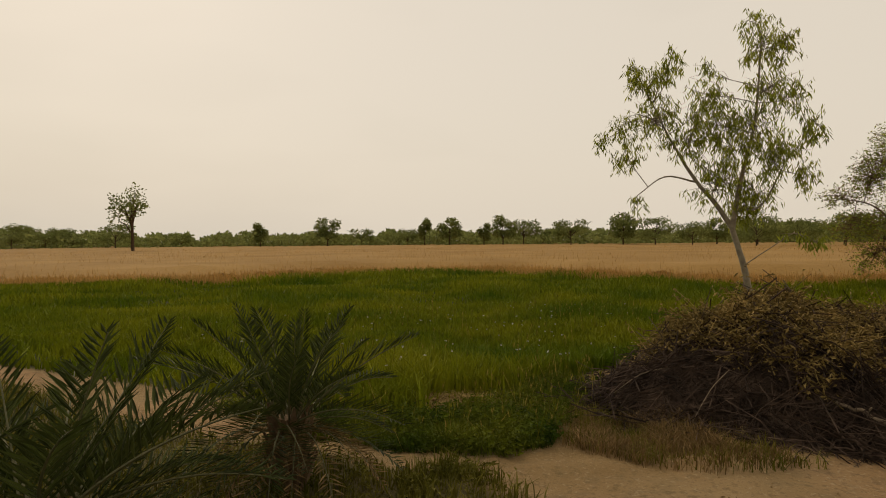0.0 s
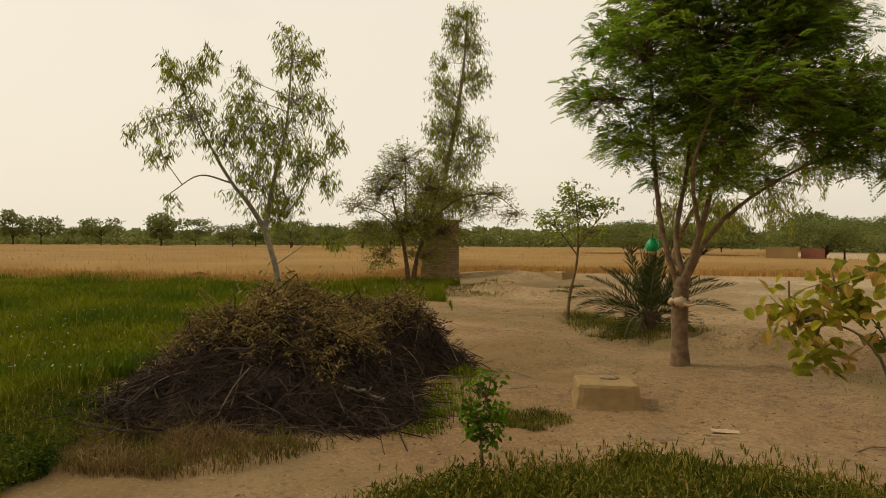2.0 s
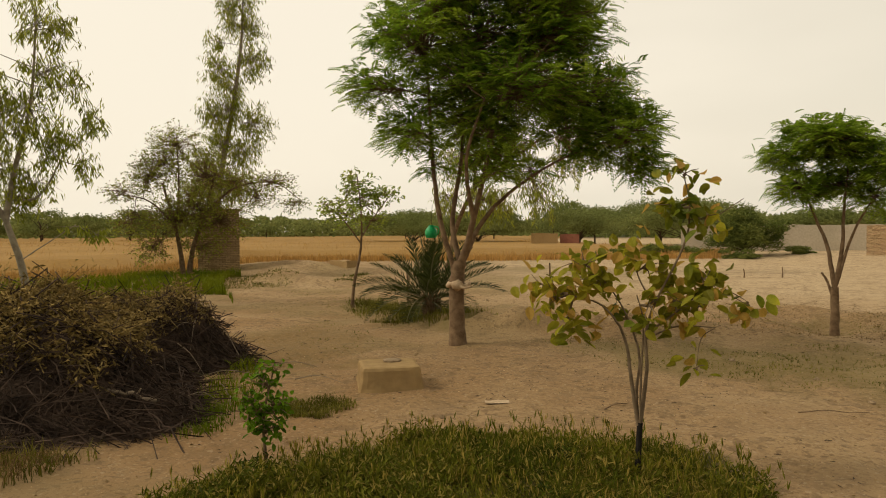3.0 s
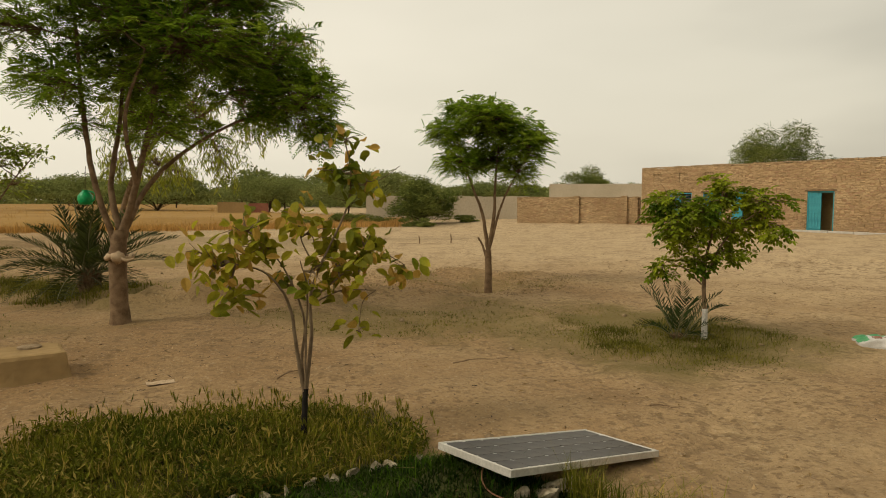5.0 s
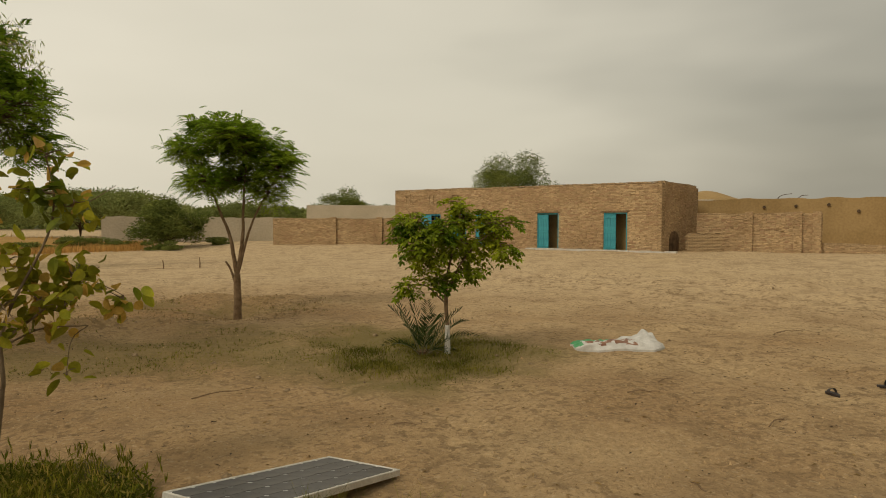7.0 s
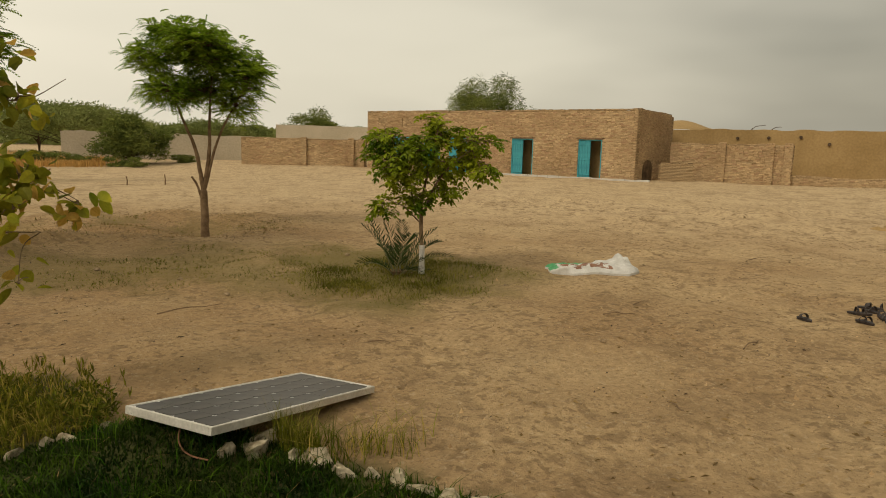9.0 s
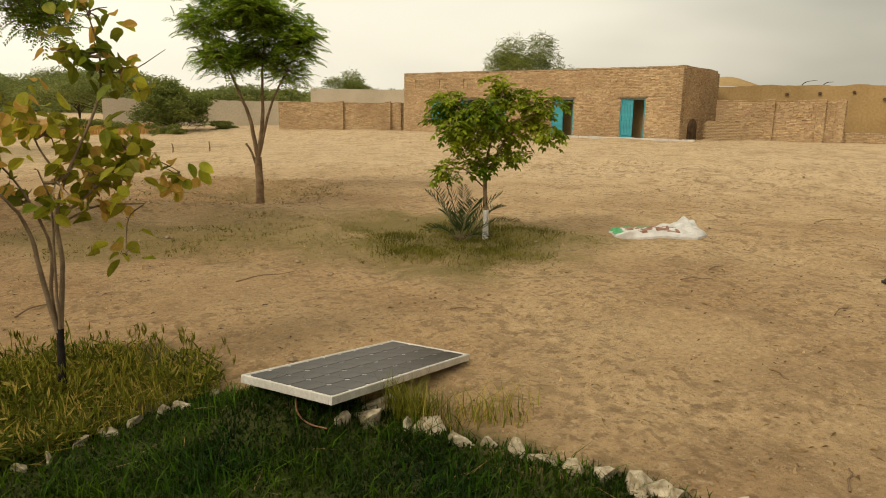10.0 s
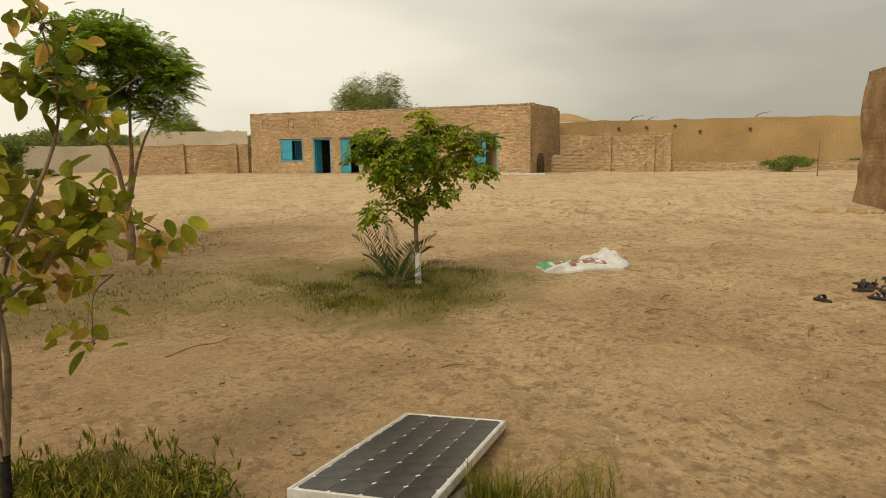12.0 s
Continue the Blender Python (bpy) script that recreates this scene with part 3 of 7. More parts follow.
def ground_z(x, y):
    x, y = np.asarray(x, float), np.asarray(y, float)
    d = -((x - F0[0]) * FV[0] + (y - F0[1]) * FV[1])
    z = 0.33 * step(13, 1.5, d) * step(-40, -2, -np.hypot(x - 17, y - 37) + 24)
    for mx, my, rx, ry, h in MOUNDS:
        z = z + h * np.exp(-((x - mx) / rx) ** 2 - ((y - my) / ry) ** 2) * (1 + 0.45 * vnoise(x, y, 0.7, 6) + 0.25 * vnoise(x, y, 0.28, 7))
    yard = 1 - step(60, 110, np.hypot(x, y))
    z = z + yard * (0.032 * vnoise(x, y, 2.6, 1) + 0.022 * vnoise(x, y, 0.8, 2))
    rough = yard * step(0.1, -0.3, signed(LAWN, x, y))
    z = z + rough * (0.02 * vnoise(x, y, 0.42, 3) + 0.015 * vnoise(x, y, 0.21, 4) + 0.010 * vnoise(x, y, 0.13, 5) * step(17, 9, np.hypot(x, y)))
    return z - 0.10 * step(-1.0, 0.6, signed(GREEN, x, y))


def scatter(poly, k, rng=None):
    """k random plan points in a polygon."""
    rng = rng or RNG
    lo, hi = np.min(poly, 0), np.max(poly, 0)
    out = np.zeros((0, 2))
    while len(out) < k:
        q = rng.uniform(lo, hi, (4 * k, 2))
        out = np.vstack([out, q[inside(poly, q[:, 0], q[:, 1])]])
    return out[:k]


def on_ground(xy, sink=0.01):
    return np.column_stack([xy, ground_z(xy[:, 0], xy[:, 1]) - sink])


def at_ground(x, y, rz=0.0, lift=0.0):
    return pose(x, y, float(ground_z(x, y)) + lift, 0, 0, rz)


def ground_mat():
    """Trampled tan earth with crumbs, scuffs and pale dust, sunlit far yard and shaded hollows painted in; darker loam
    under the crops.
    """
    m = mat("trampled_earth", (0.36, 0.235, 0.118), (0.475, 0.335, 0.178), 0.55, 0.95, 1.0, 16.0, dist=0.035)
    nt = m.node_tree
    n, ln = nt.nodes.new, nt.links.new
    bs = nt.nodes["Principled BSDF"]
    hsv = bs.inputs["Base Color"].links[0].from_node
    tc = n("ShaderNodeTexCoord")
    col = hsv.outputs[0]
    grain = hsv.inputs["Value"].links[0].from_node
    grain.inputs["From Min"].default_value, grain.inputs["From Max"].default_value = 0.3, 0.7
    grain.inputs["To Min"].default_value, grain.inputs["To Max"].default_value = 0.7, 1.26
    fine = grain.inputs["Value"].links[0].from_node
    fine.inputs["Detail"].default_value, fine.inputs["Roughness"].default_value = 9.0, 0.72

    def over(col, fac, rgb):
        mx = n("ShaderNodeMix")
        mx.data_type = "RGBA"
        mx.inputs[7].default_value = (*rgb, 1)
        ln(fac, mx.inputs["Factor"])
        ln(col, mx.inputs[6])
        return mx.outputs[2]

    def mask(scale, lo, hi, amount, detail=4.0, patch=None):
        t = n("ShaderNodeTexNoise")
        t.inputs["Scale"].default_value, t.inputs["Detail"].default_value = scale, detail
        ln(tc.outputs["Object"], t.inputs["Vector"])
        r = n("ShaderNodeMapRange")
        r.inputs["From Min"].default_value, r.inputs["From Max"].default_value, r.inputs["To Max"].default_value = lo, hi, amount
        ln(t.outputs[0], r.inputs["Value"])
        if patch is None:
            return r.outputs[0]
        mu = n("ShaderNodeMath")
        mu.operation = "MULTIPLY"
        ln(r.outputs[0], mu.inputs[0])
        ln(patch, mu.inputs[1])
        return mu.outputs[0]

    def wash(col, name, rgb):
        at = n("ShaderNodeAttribute")
        at.attribute_name = name
        return over(col, at.outputs["Fac"], rgb)

    col = wash(col, "red", (0.30, 0.178, 0.078))
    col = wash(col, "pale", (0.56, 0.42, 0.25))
    trodden = mask(0.7, 0.30, 0.52, 1.0, 6.0)
    col = over(col, mask(1.3, 0.50, 0.66, 0.45, 9.0), (0.25, 0.165, 0.085))
    col = over(col, mask(5.5, 0.53, 0.62, 0.62, 10.0, trodden), (0.20, 0.13, 0.066))
    col = over(col, mask(0.22, 0.5, 0.7, 0.4), (0.50, 0.365, 0.20))
    col = over(col, mask(14.0, 0.55, 0.63, 0.58, 9.0, trodden), (0.165, 0.105, 0.054))
    col = over(col, mask(33.0, 0.57, 0.65, 0.45, 6.0), (0.17, 0.11, 0.058))
    col = over(col, mask(24.0, 0.58, 0.68, 0.32, 6.0), (0.60, 0.47, 0.30))
    col = wash(col, "tint", (0.17, 0.135, 0.045))
    # under the lawn this dark soil colour also carries its shade
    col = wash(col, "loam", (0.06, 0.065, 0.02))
    ln(col, bs.inputs["Base Color"])
    return m


def make_ground():
    def lines(lo, hi, s, far):
        a = list(np.arange(lo, hi, s))
        k = s
        while a[-1] < far:
            k *= 1.06
            a.append(a[-1] + k)
        k = s
        while a[0] > -far:
            k *= 1.06
            a.insert(0, a[0] - k)
        return np.array(a)

    xs, ys = lines(-7.5, 10.5, 0.075, 2600), lines(2.2, 17, 0.075, 2600)
    x, y = np.meshgrid(xs, ys)
    z = ground_z(x, y)
    nx, ny = len(xs), len(ys)
    i = (np.arange(ny - 1)[:, None] * nx + np.arange(nx - 1)[None]).ravel()
    g = Geo().add(np.stack([x, y, z], -1), np.stack([i, i + 1, i + nx + 1, i + nx], -1))
    me = g.mesh("ground", ground_mat(), True)
    fx, fy = x.ravel(), y.ravel()
    ragged = 0.25 * vnoise(fx, fy, 0.6, 9) + 0.12 * vnoise(fx, fy, 0.2, 10)
    loam = np.zeros(fx.shape)
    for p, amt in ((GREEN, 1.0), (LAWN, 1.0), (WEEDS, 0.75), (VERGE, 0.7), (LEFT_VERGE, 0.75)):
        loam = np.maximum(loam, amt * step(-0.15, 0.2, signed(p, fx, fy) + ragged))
    far = np.maximum(step(150, 240, np.hypot(fx, fy)), step(-30, -60, fy))
    loam = np.maximum(loam, far)
    tint = np.zeros(fx.shape)
    for p, amt in ((BUSH_PATCH, 0.95), (RING, 0.8), (PALM_PATCH, 0.85), (HUT_VERGE, 0.7), (THIN_PATCH, 0.6)):
        tint = np.maximum(tint, amt * step(-0.5, 0.9, signed(p, fx, fy) + 2.4 * ragged))
    tint = np.maximum(tint, 0.5 * step(0.1, 0.4, ragged) * (np.hypot(fx + 5, fy - 6.5) < 1.2))
    tint = np.maximum(tint, 0.3 * step(-2.5, -6.0, fx) * step(-0.25, 0.35, vnoise(fx, fy, 1.6, 27) + 0.6 * vnoise(fx, fy, 0.45, 28)) * step(60, 30, np.hypot(fx, fy)))
    # shade in the hollows between the banks, put into the ground tint
    hollow_shade = np.exp(-((fx + 0.6) / 2.6) ** 2 - ((fy - 15.6) / 1.0) ** 2) + np.exp(-((fx + 3.4) / 1.8) ** 2 - ((fy - 13.6) / 0.8) ** 2)
    tint = np.maximum(tint, 0.55 * hollow_shade * step(-0.3, 0.3, vnoise(fx, fy, 0.8, 33) + 0.5 * vnoise(fx, fy, 0.3, 34)))
    red = 0.7 * np.exp(-((fx + 3.2) / 1.6) ** 2 - ((fy - 12.1) / 0.9) ** 2) + 0.5 * np.exp(-((fx - 0.5) / 3) ** 2 - ((fy - 16.6) / 1.4) ** 2)
    red = np.maximum(red, 0.42 * step(4.0, -1.0, fx) * step(22, 15, np.hypot(fx, fy)))
    red = np.maximum(red, 0.9 * step(-1.6, -4.2, fx) * step(26, 14, np.hypot(fx, fy)) * (0.75 + 0.4 * vnoise(fx, fy, 0.9, 35)))
    # reddish bank soil, washed stronger for the bank's shadowed side
    red = np.maximum(red, 0.5 * np.exp(-((fx - 0.4) / 3.2) ** 2 - ((fy - 15.2) / 1.6) ** 2) * (0.8 + 0.5 * vnoise(fx, fy, 0.7, 36)))
    # far yard lightened by distance: a sunlit crest in colour, with its paler dust
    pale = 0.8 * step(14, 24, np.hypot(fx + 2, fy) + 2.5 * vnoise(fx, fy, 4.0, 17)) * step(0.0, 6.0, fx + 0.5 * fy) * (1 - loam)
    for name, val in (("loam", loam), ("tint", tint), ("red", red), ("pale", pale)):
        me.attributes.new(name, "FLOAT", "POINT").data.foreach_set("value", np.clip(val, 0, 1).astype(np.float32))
    tagged(part("ground", me, None), "trampled tan earth yard with bare paths and dry fields", "ground", kind="structure")


make_ground()

# ---- buildings and walls ----
def wall_piece(g, x0, x1, y0, y1, z0, z1, nx=0, nz=0, wear=0.02, top=0.0, seed=0):
    """A wall slab in small quads, with a worn face and an uneven top."""
    nx = nx or max(2, int((x1 - x0) / 0.5))
    nz = nz or max(2, int((z1 - z0) / 0.5))
    xs, zs = np.linspace(x0, x1, nx + 1), np.linspace(0, 1, nz + 1)
    X, Z = np.meshgrid(xs, zs)
    ztop = z1 + top * vnoise(X, 0 * X, 0.9, seed) + top * 0.5 * vnoise(X, 0 * X, 0.25, seed + 1)
    ZZ = z0 + (ztop - z0) * Z
    sides = []
    for y, sg in ((y0, -1), (y1, 1)):
        off = wear * vnoise(X * 1.0 + 31 * seed, ZZ, 0.6, seed + 2)
        sides.append(np.stack([X, y + sg * off * 0.5, ZZ], -1).reshape(-1, 3))
    i = (np.arange(nz)[:, None] * (nx + 1) + np.arange(nx)[None]).ravel()
    q = np.stack([i, i + 1, i + nx + 2, i + nx + 1], -1)
    k = (nx + 1) * (nz + 1)
    a = np.arange(nx) + nz * (nx + 1)
    l = np.arange(nz) * (nx + 1)
    r = l + nx
    b = np.arange(nx)
    g.add(np.vstack(sides), q, q[:, ::-1] + k, np.stack([a, a + 1, a + 1 + k, a + k], -1), np.stack([b + k, b + 1 + k, b + 1, b], -1),
          np.stack([l + k, l, l + nx + 1, l + nx + 1 + k], -1), np.stack([r, r + k, r + nx + 1 + k, r + nx + 1], -1))
    return g


def brick_face(g, x0, x1, z0, z1, y, out, holes=(), w=0.225, h=0.076, rng=None, gone=0.05):
    """Single worn bricks in courses on a wall's face; a few are missing."""
    rng = rng or np.random.default_rng(int(100 * (abs(x1) + z1)))
    vs = []
    for r in range(int((z1 - z0) / h)):
        z = z0 + r * h
        x = x0 + (0.5 * w if r % 2 else 0.0) - w * 0.5
        while x < x1:
            ww = w * rng.uniform(0.8, 1.15)
            a, b = max(x, x0), min(x + ww, x1)
            x += ww
            zz = z + 0.02 * math.sin(x * 0.9) + 0.012 * math.sin(x * 2.3)
            if b - a < 0.07 or rng.random() < gone or any(b > p + 0.01 and a < q - 0.01 and zz + h > c and zz < d for p, q, c, d in holes):
                continue
            j = rng.normal(0, 0.007, (8, 3))
            p = abs(rng.normal(0.012, 0.008)) + 0.003
            t = rng.uniform(0.010, 0.017)
            ye, yo = y - out * 0.01, y + out * p
            q = np.array([(a, ye, zz), (b - t, ye, zz), (b - t, ye, zz + h - 0.005), (a, ye, zz + h - 0.005), (a + 0.008, yo, zz + 0.006), (b - t - 0.008, yo, zz + 0.006), (b - t - 0.008, yo, zz + h - 0.011), (a + 0.008, yo, zz + h - 0.011)]) + j
            vs.append(q)
    if not vs:
        return g
    k = len(vs)
    i = np.arange(k)[:, None] * 8
    f = [(4, 5, 6, 7), (0, 1, 5, 4), (1, 2, 6, 5), (2, 3, 7, 6), (3, 0, 4, 7)]
    if out > 0:
        f = [q[::-1] for q in f]
    return g.add(np.concatenate(vs), *[i + np.array([q]) for q in f])


def bricks(parent, g):
    tagged(part("brick_facing", g, M["brick_piece"], parent, "uneven worn tan bricks"), kind="stuff")


def slab(name, parent, x0, x1, y0, y1, z0, z1, m, label="", **kw):
    return part(name, wall_piece(Geo(), x0, x1, y0, y1, z0, z1, **kw), m, parent, label)


def plank_leaf(parent, name, w, h, m, mat4, label):
    """A boarded door leaf or shutter: boards side by side with ledges across."""
    leaf = part(name, box(Geo(), 0.0, w, 0.012, 0.03, 0, h, 0.004), m, parent, label)
    leaf.matrix_basis = mat4
    k = max(2, round(w / 0.17))
    g = box(Geo(), 0.004, w / k - 0.004, -0.012, 0.014, 0.01, h - 0.01, 0.004)
    me = g.mesh("board", m)
    for j in range(k):
        part("board", me, None, leaf).location.x = j * w / k
    for z in (0.08, 0.5, 0.9):
        part("ledge", box(Geo(), 0.01, w - 0.01, -0.035, -0.008, z * h - 0.05, z * h + 0.05, 0.006), m, leaf)
    return leaf


def make_school():
    """The long brick house: openings right through the front wall, flat earth roof with a parapet."""
    ang = math.degrees(math.atan2(FU[1], FU[0]))
    b = thing("brick_house", pose(F0[0], F0[1], 0.0, 0, 0, ang), "long single-storey house of weathered tan brick with a flat roof", "house")
    L, D, H, T = 18.3, 5.3, 3.92, 0.36
    base = 0.1
    # openings: from, to, bottom, top
    doors = [(4.70, 5.93, 0.30, 2.37), (6.63, 7.9, 0.32, 2.37), (11.0, 12.38, 0.36, 2.38), (15.1, 16.44, 0.38, 2.40)]
    win = (2.28, 3.88, 1.07, 2.36)
    vents = [(0.95, 1.58), (2.92, 3.56), (4.80, 5.38)]
    g = Geo()
    cuts = sorted(doors + [win])
    x = 0.0
    for i, (a, c, z0, z1) in enumerate(cuts):
        wall_piece(g, x, a, 0, T, base, 2.38, wear=0.012, seed=i)
        if z0 > 0.6:
            wall_piece(g, a, c, 0, T, base, z0, wear=0.012, seed=20 + i)
        x = c
    wall_piece(g, x, L, 0, T, base, 2.38, wear=0.012, seed=9)
    part("front_wall", g, M["brick"], b)
    g = Geo()
    wall_piece(g, 0, L, 0, T, 2.383, 3.02, wear=0.012, seed=30)
    x = 0.0
    for i, (a, c) in enumerate(vents):
        wall_piece(g, x, a, 0, T, 3.023, 3.55, seed=31 + i)
        x = c
    wall_piece(g, x, L, 0, T, 3.023, 3.55, wear=0.012, seed=36)
    wall_piece(g, 0, 6.5, 0, T, 3.553, H + 0.02, wear=0.012, top=0.03, seed=37)
    wall_piece(g, 6.5, L, 0, T, 3.553, H, wear=0.012, top=0.04, nx=60, seed=38)
    part("parapet_wall", g, M["brick"], b)
    for a, c in vents:
        v = part("vent", box(Geo(), a, c, 0.05, 0.12, 3.025, 3.55), M["brick"], b, "bricked-in vent opening")
        part("vent_bar", box(Geo(), (a + c) / 2 - 0.03, (a + c) / 2 + 0.03, 0.02, 0.048, 3.025, 3.55), M["brick"], v)
    side = part("side_wall", wall_piece(Geo(), 0, D - T, 0, T, base, H + 0.06, wear=0.012, top=0.03, seed=41), M["brick"], b)
    side.matrix_basis = pose(L, T + 0.003, 0, 0, 0, 90)
    side = part("side_wall", wall_piece(Geo(), 0, D - T, 0, T, base, H, wear=0.012, top=0.03, seed=43), M["brick"], b)
    side.matrix_basis = pose(T, T + 0.003, 0, 0, 0, 90)
    slab("back_wall", b, 0, L, D + 0.003, D + T, base, H - 0.1, M["brick"], seed=45)
    part("roof", box(Geo(), T + 0.005, L - T - 0.005, T + 0.005, D, 3.45, 3.62), M["mud"], b, "flat mud-plastered roof")
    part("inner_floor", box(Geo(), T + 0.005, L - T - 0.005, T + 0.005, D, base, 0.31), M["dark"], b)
    # added slabs that catch skylight, so two doorways look brown instead of black
    part("skylight_catch_slab", box(Geo(), 10.9, 12.5, 1.05, 1.15, 0.314, 2.6), M["mud"], b)
    part("skylight_catch_slab", box(Geo(), 15.0, 16.6, 1.05, 1.15, 0.314, 2.6), M["mud"], b)
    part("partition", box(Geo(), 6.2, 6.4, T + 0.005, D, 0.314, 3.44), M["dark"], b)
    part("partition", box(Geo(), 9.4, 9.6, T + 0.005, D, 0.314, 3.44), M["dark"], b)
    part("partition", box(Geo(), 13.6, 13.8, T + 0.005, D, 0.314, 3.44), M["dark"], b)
    holes = [(p - 0.02, q + 0.02, 0.0, d + 0.08) for p, q, c, d in doors] + [(win[0] - 0.02, win[1] + 0.02, win[2] - 0.02, win[3] + 0.02)] + [(p, q, 3.0, 3.57) for p, q in vents]
    bricks(b, brick_face(Geo(), 0, L, base + 0.02, H - 0.02, 0.0, -1, holes))
    o = part("brick_facing", brick_face(Geo(), 0.02, D - T, base + 0.02, H + 0.02, 0.0, -1, [(0.62, 2.2, 0.0, 1.42)]), M["brick_piece"], b)
    o.matrix_basis = pose(L, T + 0.003, 0, 0, 0, 90)
    tagged(o, "uneven worn tan bricks", kind="stuff")
    # sooted niche at the foot of the end wall
    n = 10
    arch = [(0.7, 0.1), (2.12, 0.1)] + [(1.41 + 0.71 * math.cos(math.pi * k / n), 0.95 + 0.45 * math.sin(math.pi * k / n)) for k in range(n + 1)]
    k = len(arch)
    g = Geo().add([(x, -0.016, z) for x, z in arch] + [(x, 0.05, z) for x, z in arch], [list(range(k))], [(i, i + k, (i + 1) % k + k, (i + 1) % k) for i in range(k)])
    part("sooted_niche", g, M["soot"], b, "smoke-blackened patch at the foot of the end wall").matrix_basis = pose(L, T + 0.003, 0, 0, 0, 90)
    # coping of flat bricks along the roofline
    rng = np.random.default_rng(91)
    me = [box(Geo(), -0.12, 0.12, -0.03, 0.3, 0, 0.06, 0.01, 0.008).mesh("coping_brick", M["brick"]) for _ in range(4)]
    for k in range(72):
        x = 0.13 + k * 0.2535
        o = part("coping_brick", me[k % 4], None, b)
        o.matrix_basis = pose(x, 0, H + (0.012 if x < 6.5 else -0.015) + 0.010 * rng.normal(), rng.normal(0, 1.5), rng.normal(0, 1.5), rng.normal(0, 2))
    # toothed brick ends up the corner
    me = box(Geo(), -0.1, 0.1, -0.045, -0.006, 0, 0.07, 0.008).mesh("brick", M["brick"])
    for k in range(22):
        part("brick", me, None, b).location = (L - 0.115, 0, 0.35 + k * 0.16)
    # doors: frame, lintel, boarded leaves
    for i, (a, c, z0, z1) in enumerate(doors):
        m = M["blue"] if i == 0 else M["teal"]
        d = part("door", box(Geo(), a, a + 0.07, 0.03, 0.13, z0, z1 - 0.07, 0.006), m, b, "open double door of blue-green painted boards")
        part("door_post", box(Geo(), c - 0.07, c, 0.03, 0.13, z0, z1 - 0.07, 0.006), m, d)
        part("door_head", box(Geo(), a, c, 0.03, 0.13, z1 - 0.068, z1 + 0.0, 0.006), m, d)
        part("lintel", box(Geo(), a - 0.12, c + 0.12, -0.035, 0.02, z1 + 0.008, z1 + 0.09, 0.01), M["bark"], d)
        w = (c - a) / 2 - 0.075
        if i:
            plank_leaf(d, "door_leaf", w, z1 - z0 - 0.1, m, pose(a + 0.072, 0.06, z0 + 0.015, 0, 0, 4), "")
            plank_leaf(d, "door_leaf", w, z1 - z0 - 0.1, m, pose(c - 0.072, 0.17, z0 + 0.015, 0, 0, 96), "")
        else:
            plank_leaf(d, "door_leaf", w, z1 - z0 - 0.1, m, pose(a + 0.072, 0.17, z0 + 0.015, 0, 0, 86), "")
            plank_leaf(d, "door_leaf", w, z1 - z0 - 0.1, m, pose(c - 0.072, 0.17, z0 + 0.015, 0, 0, 94), "")
    a, c, z0, z1 = win
    d = part("window", box(Geo(), a, a + 0.06, 0.04, 0.14, z0 + 0.062, z1 - 0.062, 0.006), M["blue"], b, "blue-painted window with one shutter open")
    part("window_post", box(Geo(), c - 0.06, c, 0.04, 0.14, z0 + 0.062, z1 - 0.062, 0.006), M["blue"], d)
    part("window_head", box(Geo(), a, c, 0.04, 0.14, z1 - 0.06, z1, 0.006), M["blue"], d)
    part("window_sill", box(Geo(), a, c, -0.04, 0.14, z0, z0 + 0.06, 0.008), M["blue"], d)
    w = (c - a - 0.12) / 2
    plank_leaf(d, "shutter", w, z1 - z0 - 0.13, M["blue"], pose(a + 0.062, 0.06, z0 + 0.065, 0, 0, 0), "")
    plank_leaf(d, "shutter", w * 0.96, z1 - z0 - 0.13, M["blue"], pose(c - 0.075, 0.14, z0 + 0.065, 0, 0, 100), "")
    for k in range(4):
        part("window_bar", tube(Geo(), [(a + 0.95 + 0.13 * k, 0.2, z0 + 0.06), (a + 0.95 + 0.13 * k, 0.2, z1 - 0.06)], [0.008] * 2, 6), M["blue"], d)
    # the raised apron in front of the doors
    ap = thing("stone_edging", pose(F0[0], F0[1], 0.0, 0, 0, ang), "low pale kerb along the foot of the brick house", "kerb", kind="structure")
    for k in range(14):
        part("kerb_stone", box(Geo(), 10.6 + k * 0.62, 11.2 + k * 0.62, -0.62, -0.42, 0.1, 0.40 + 0.01 * (k % 3), 0.02, 0.006), M["concrete"], ap)


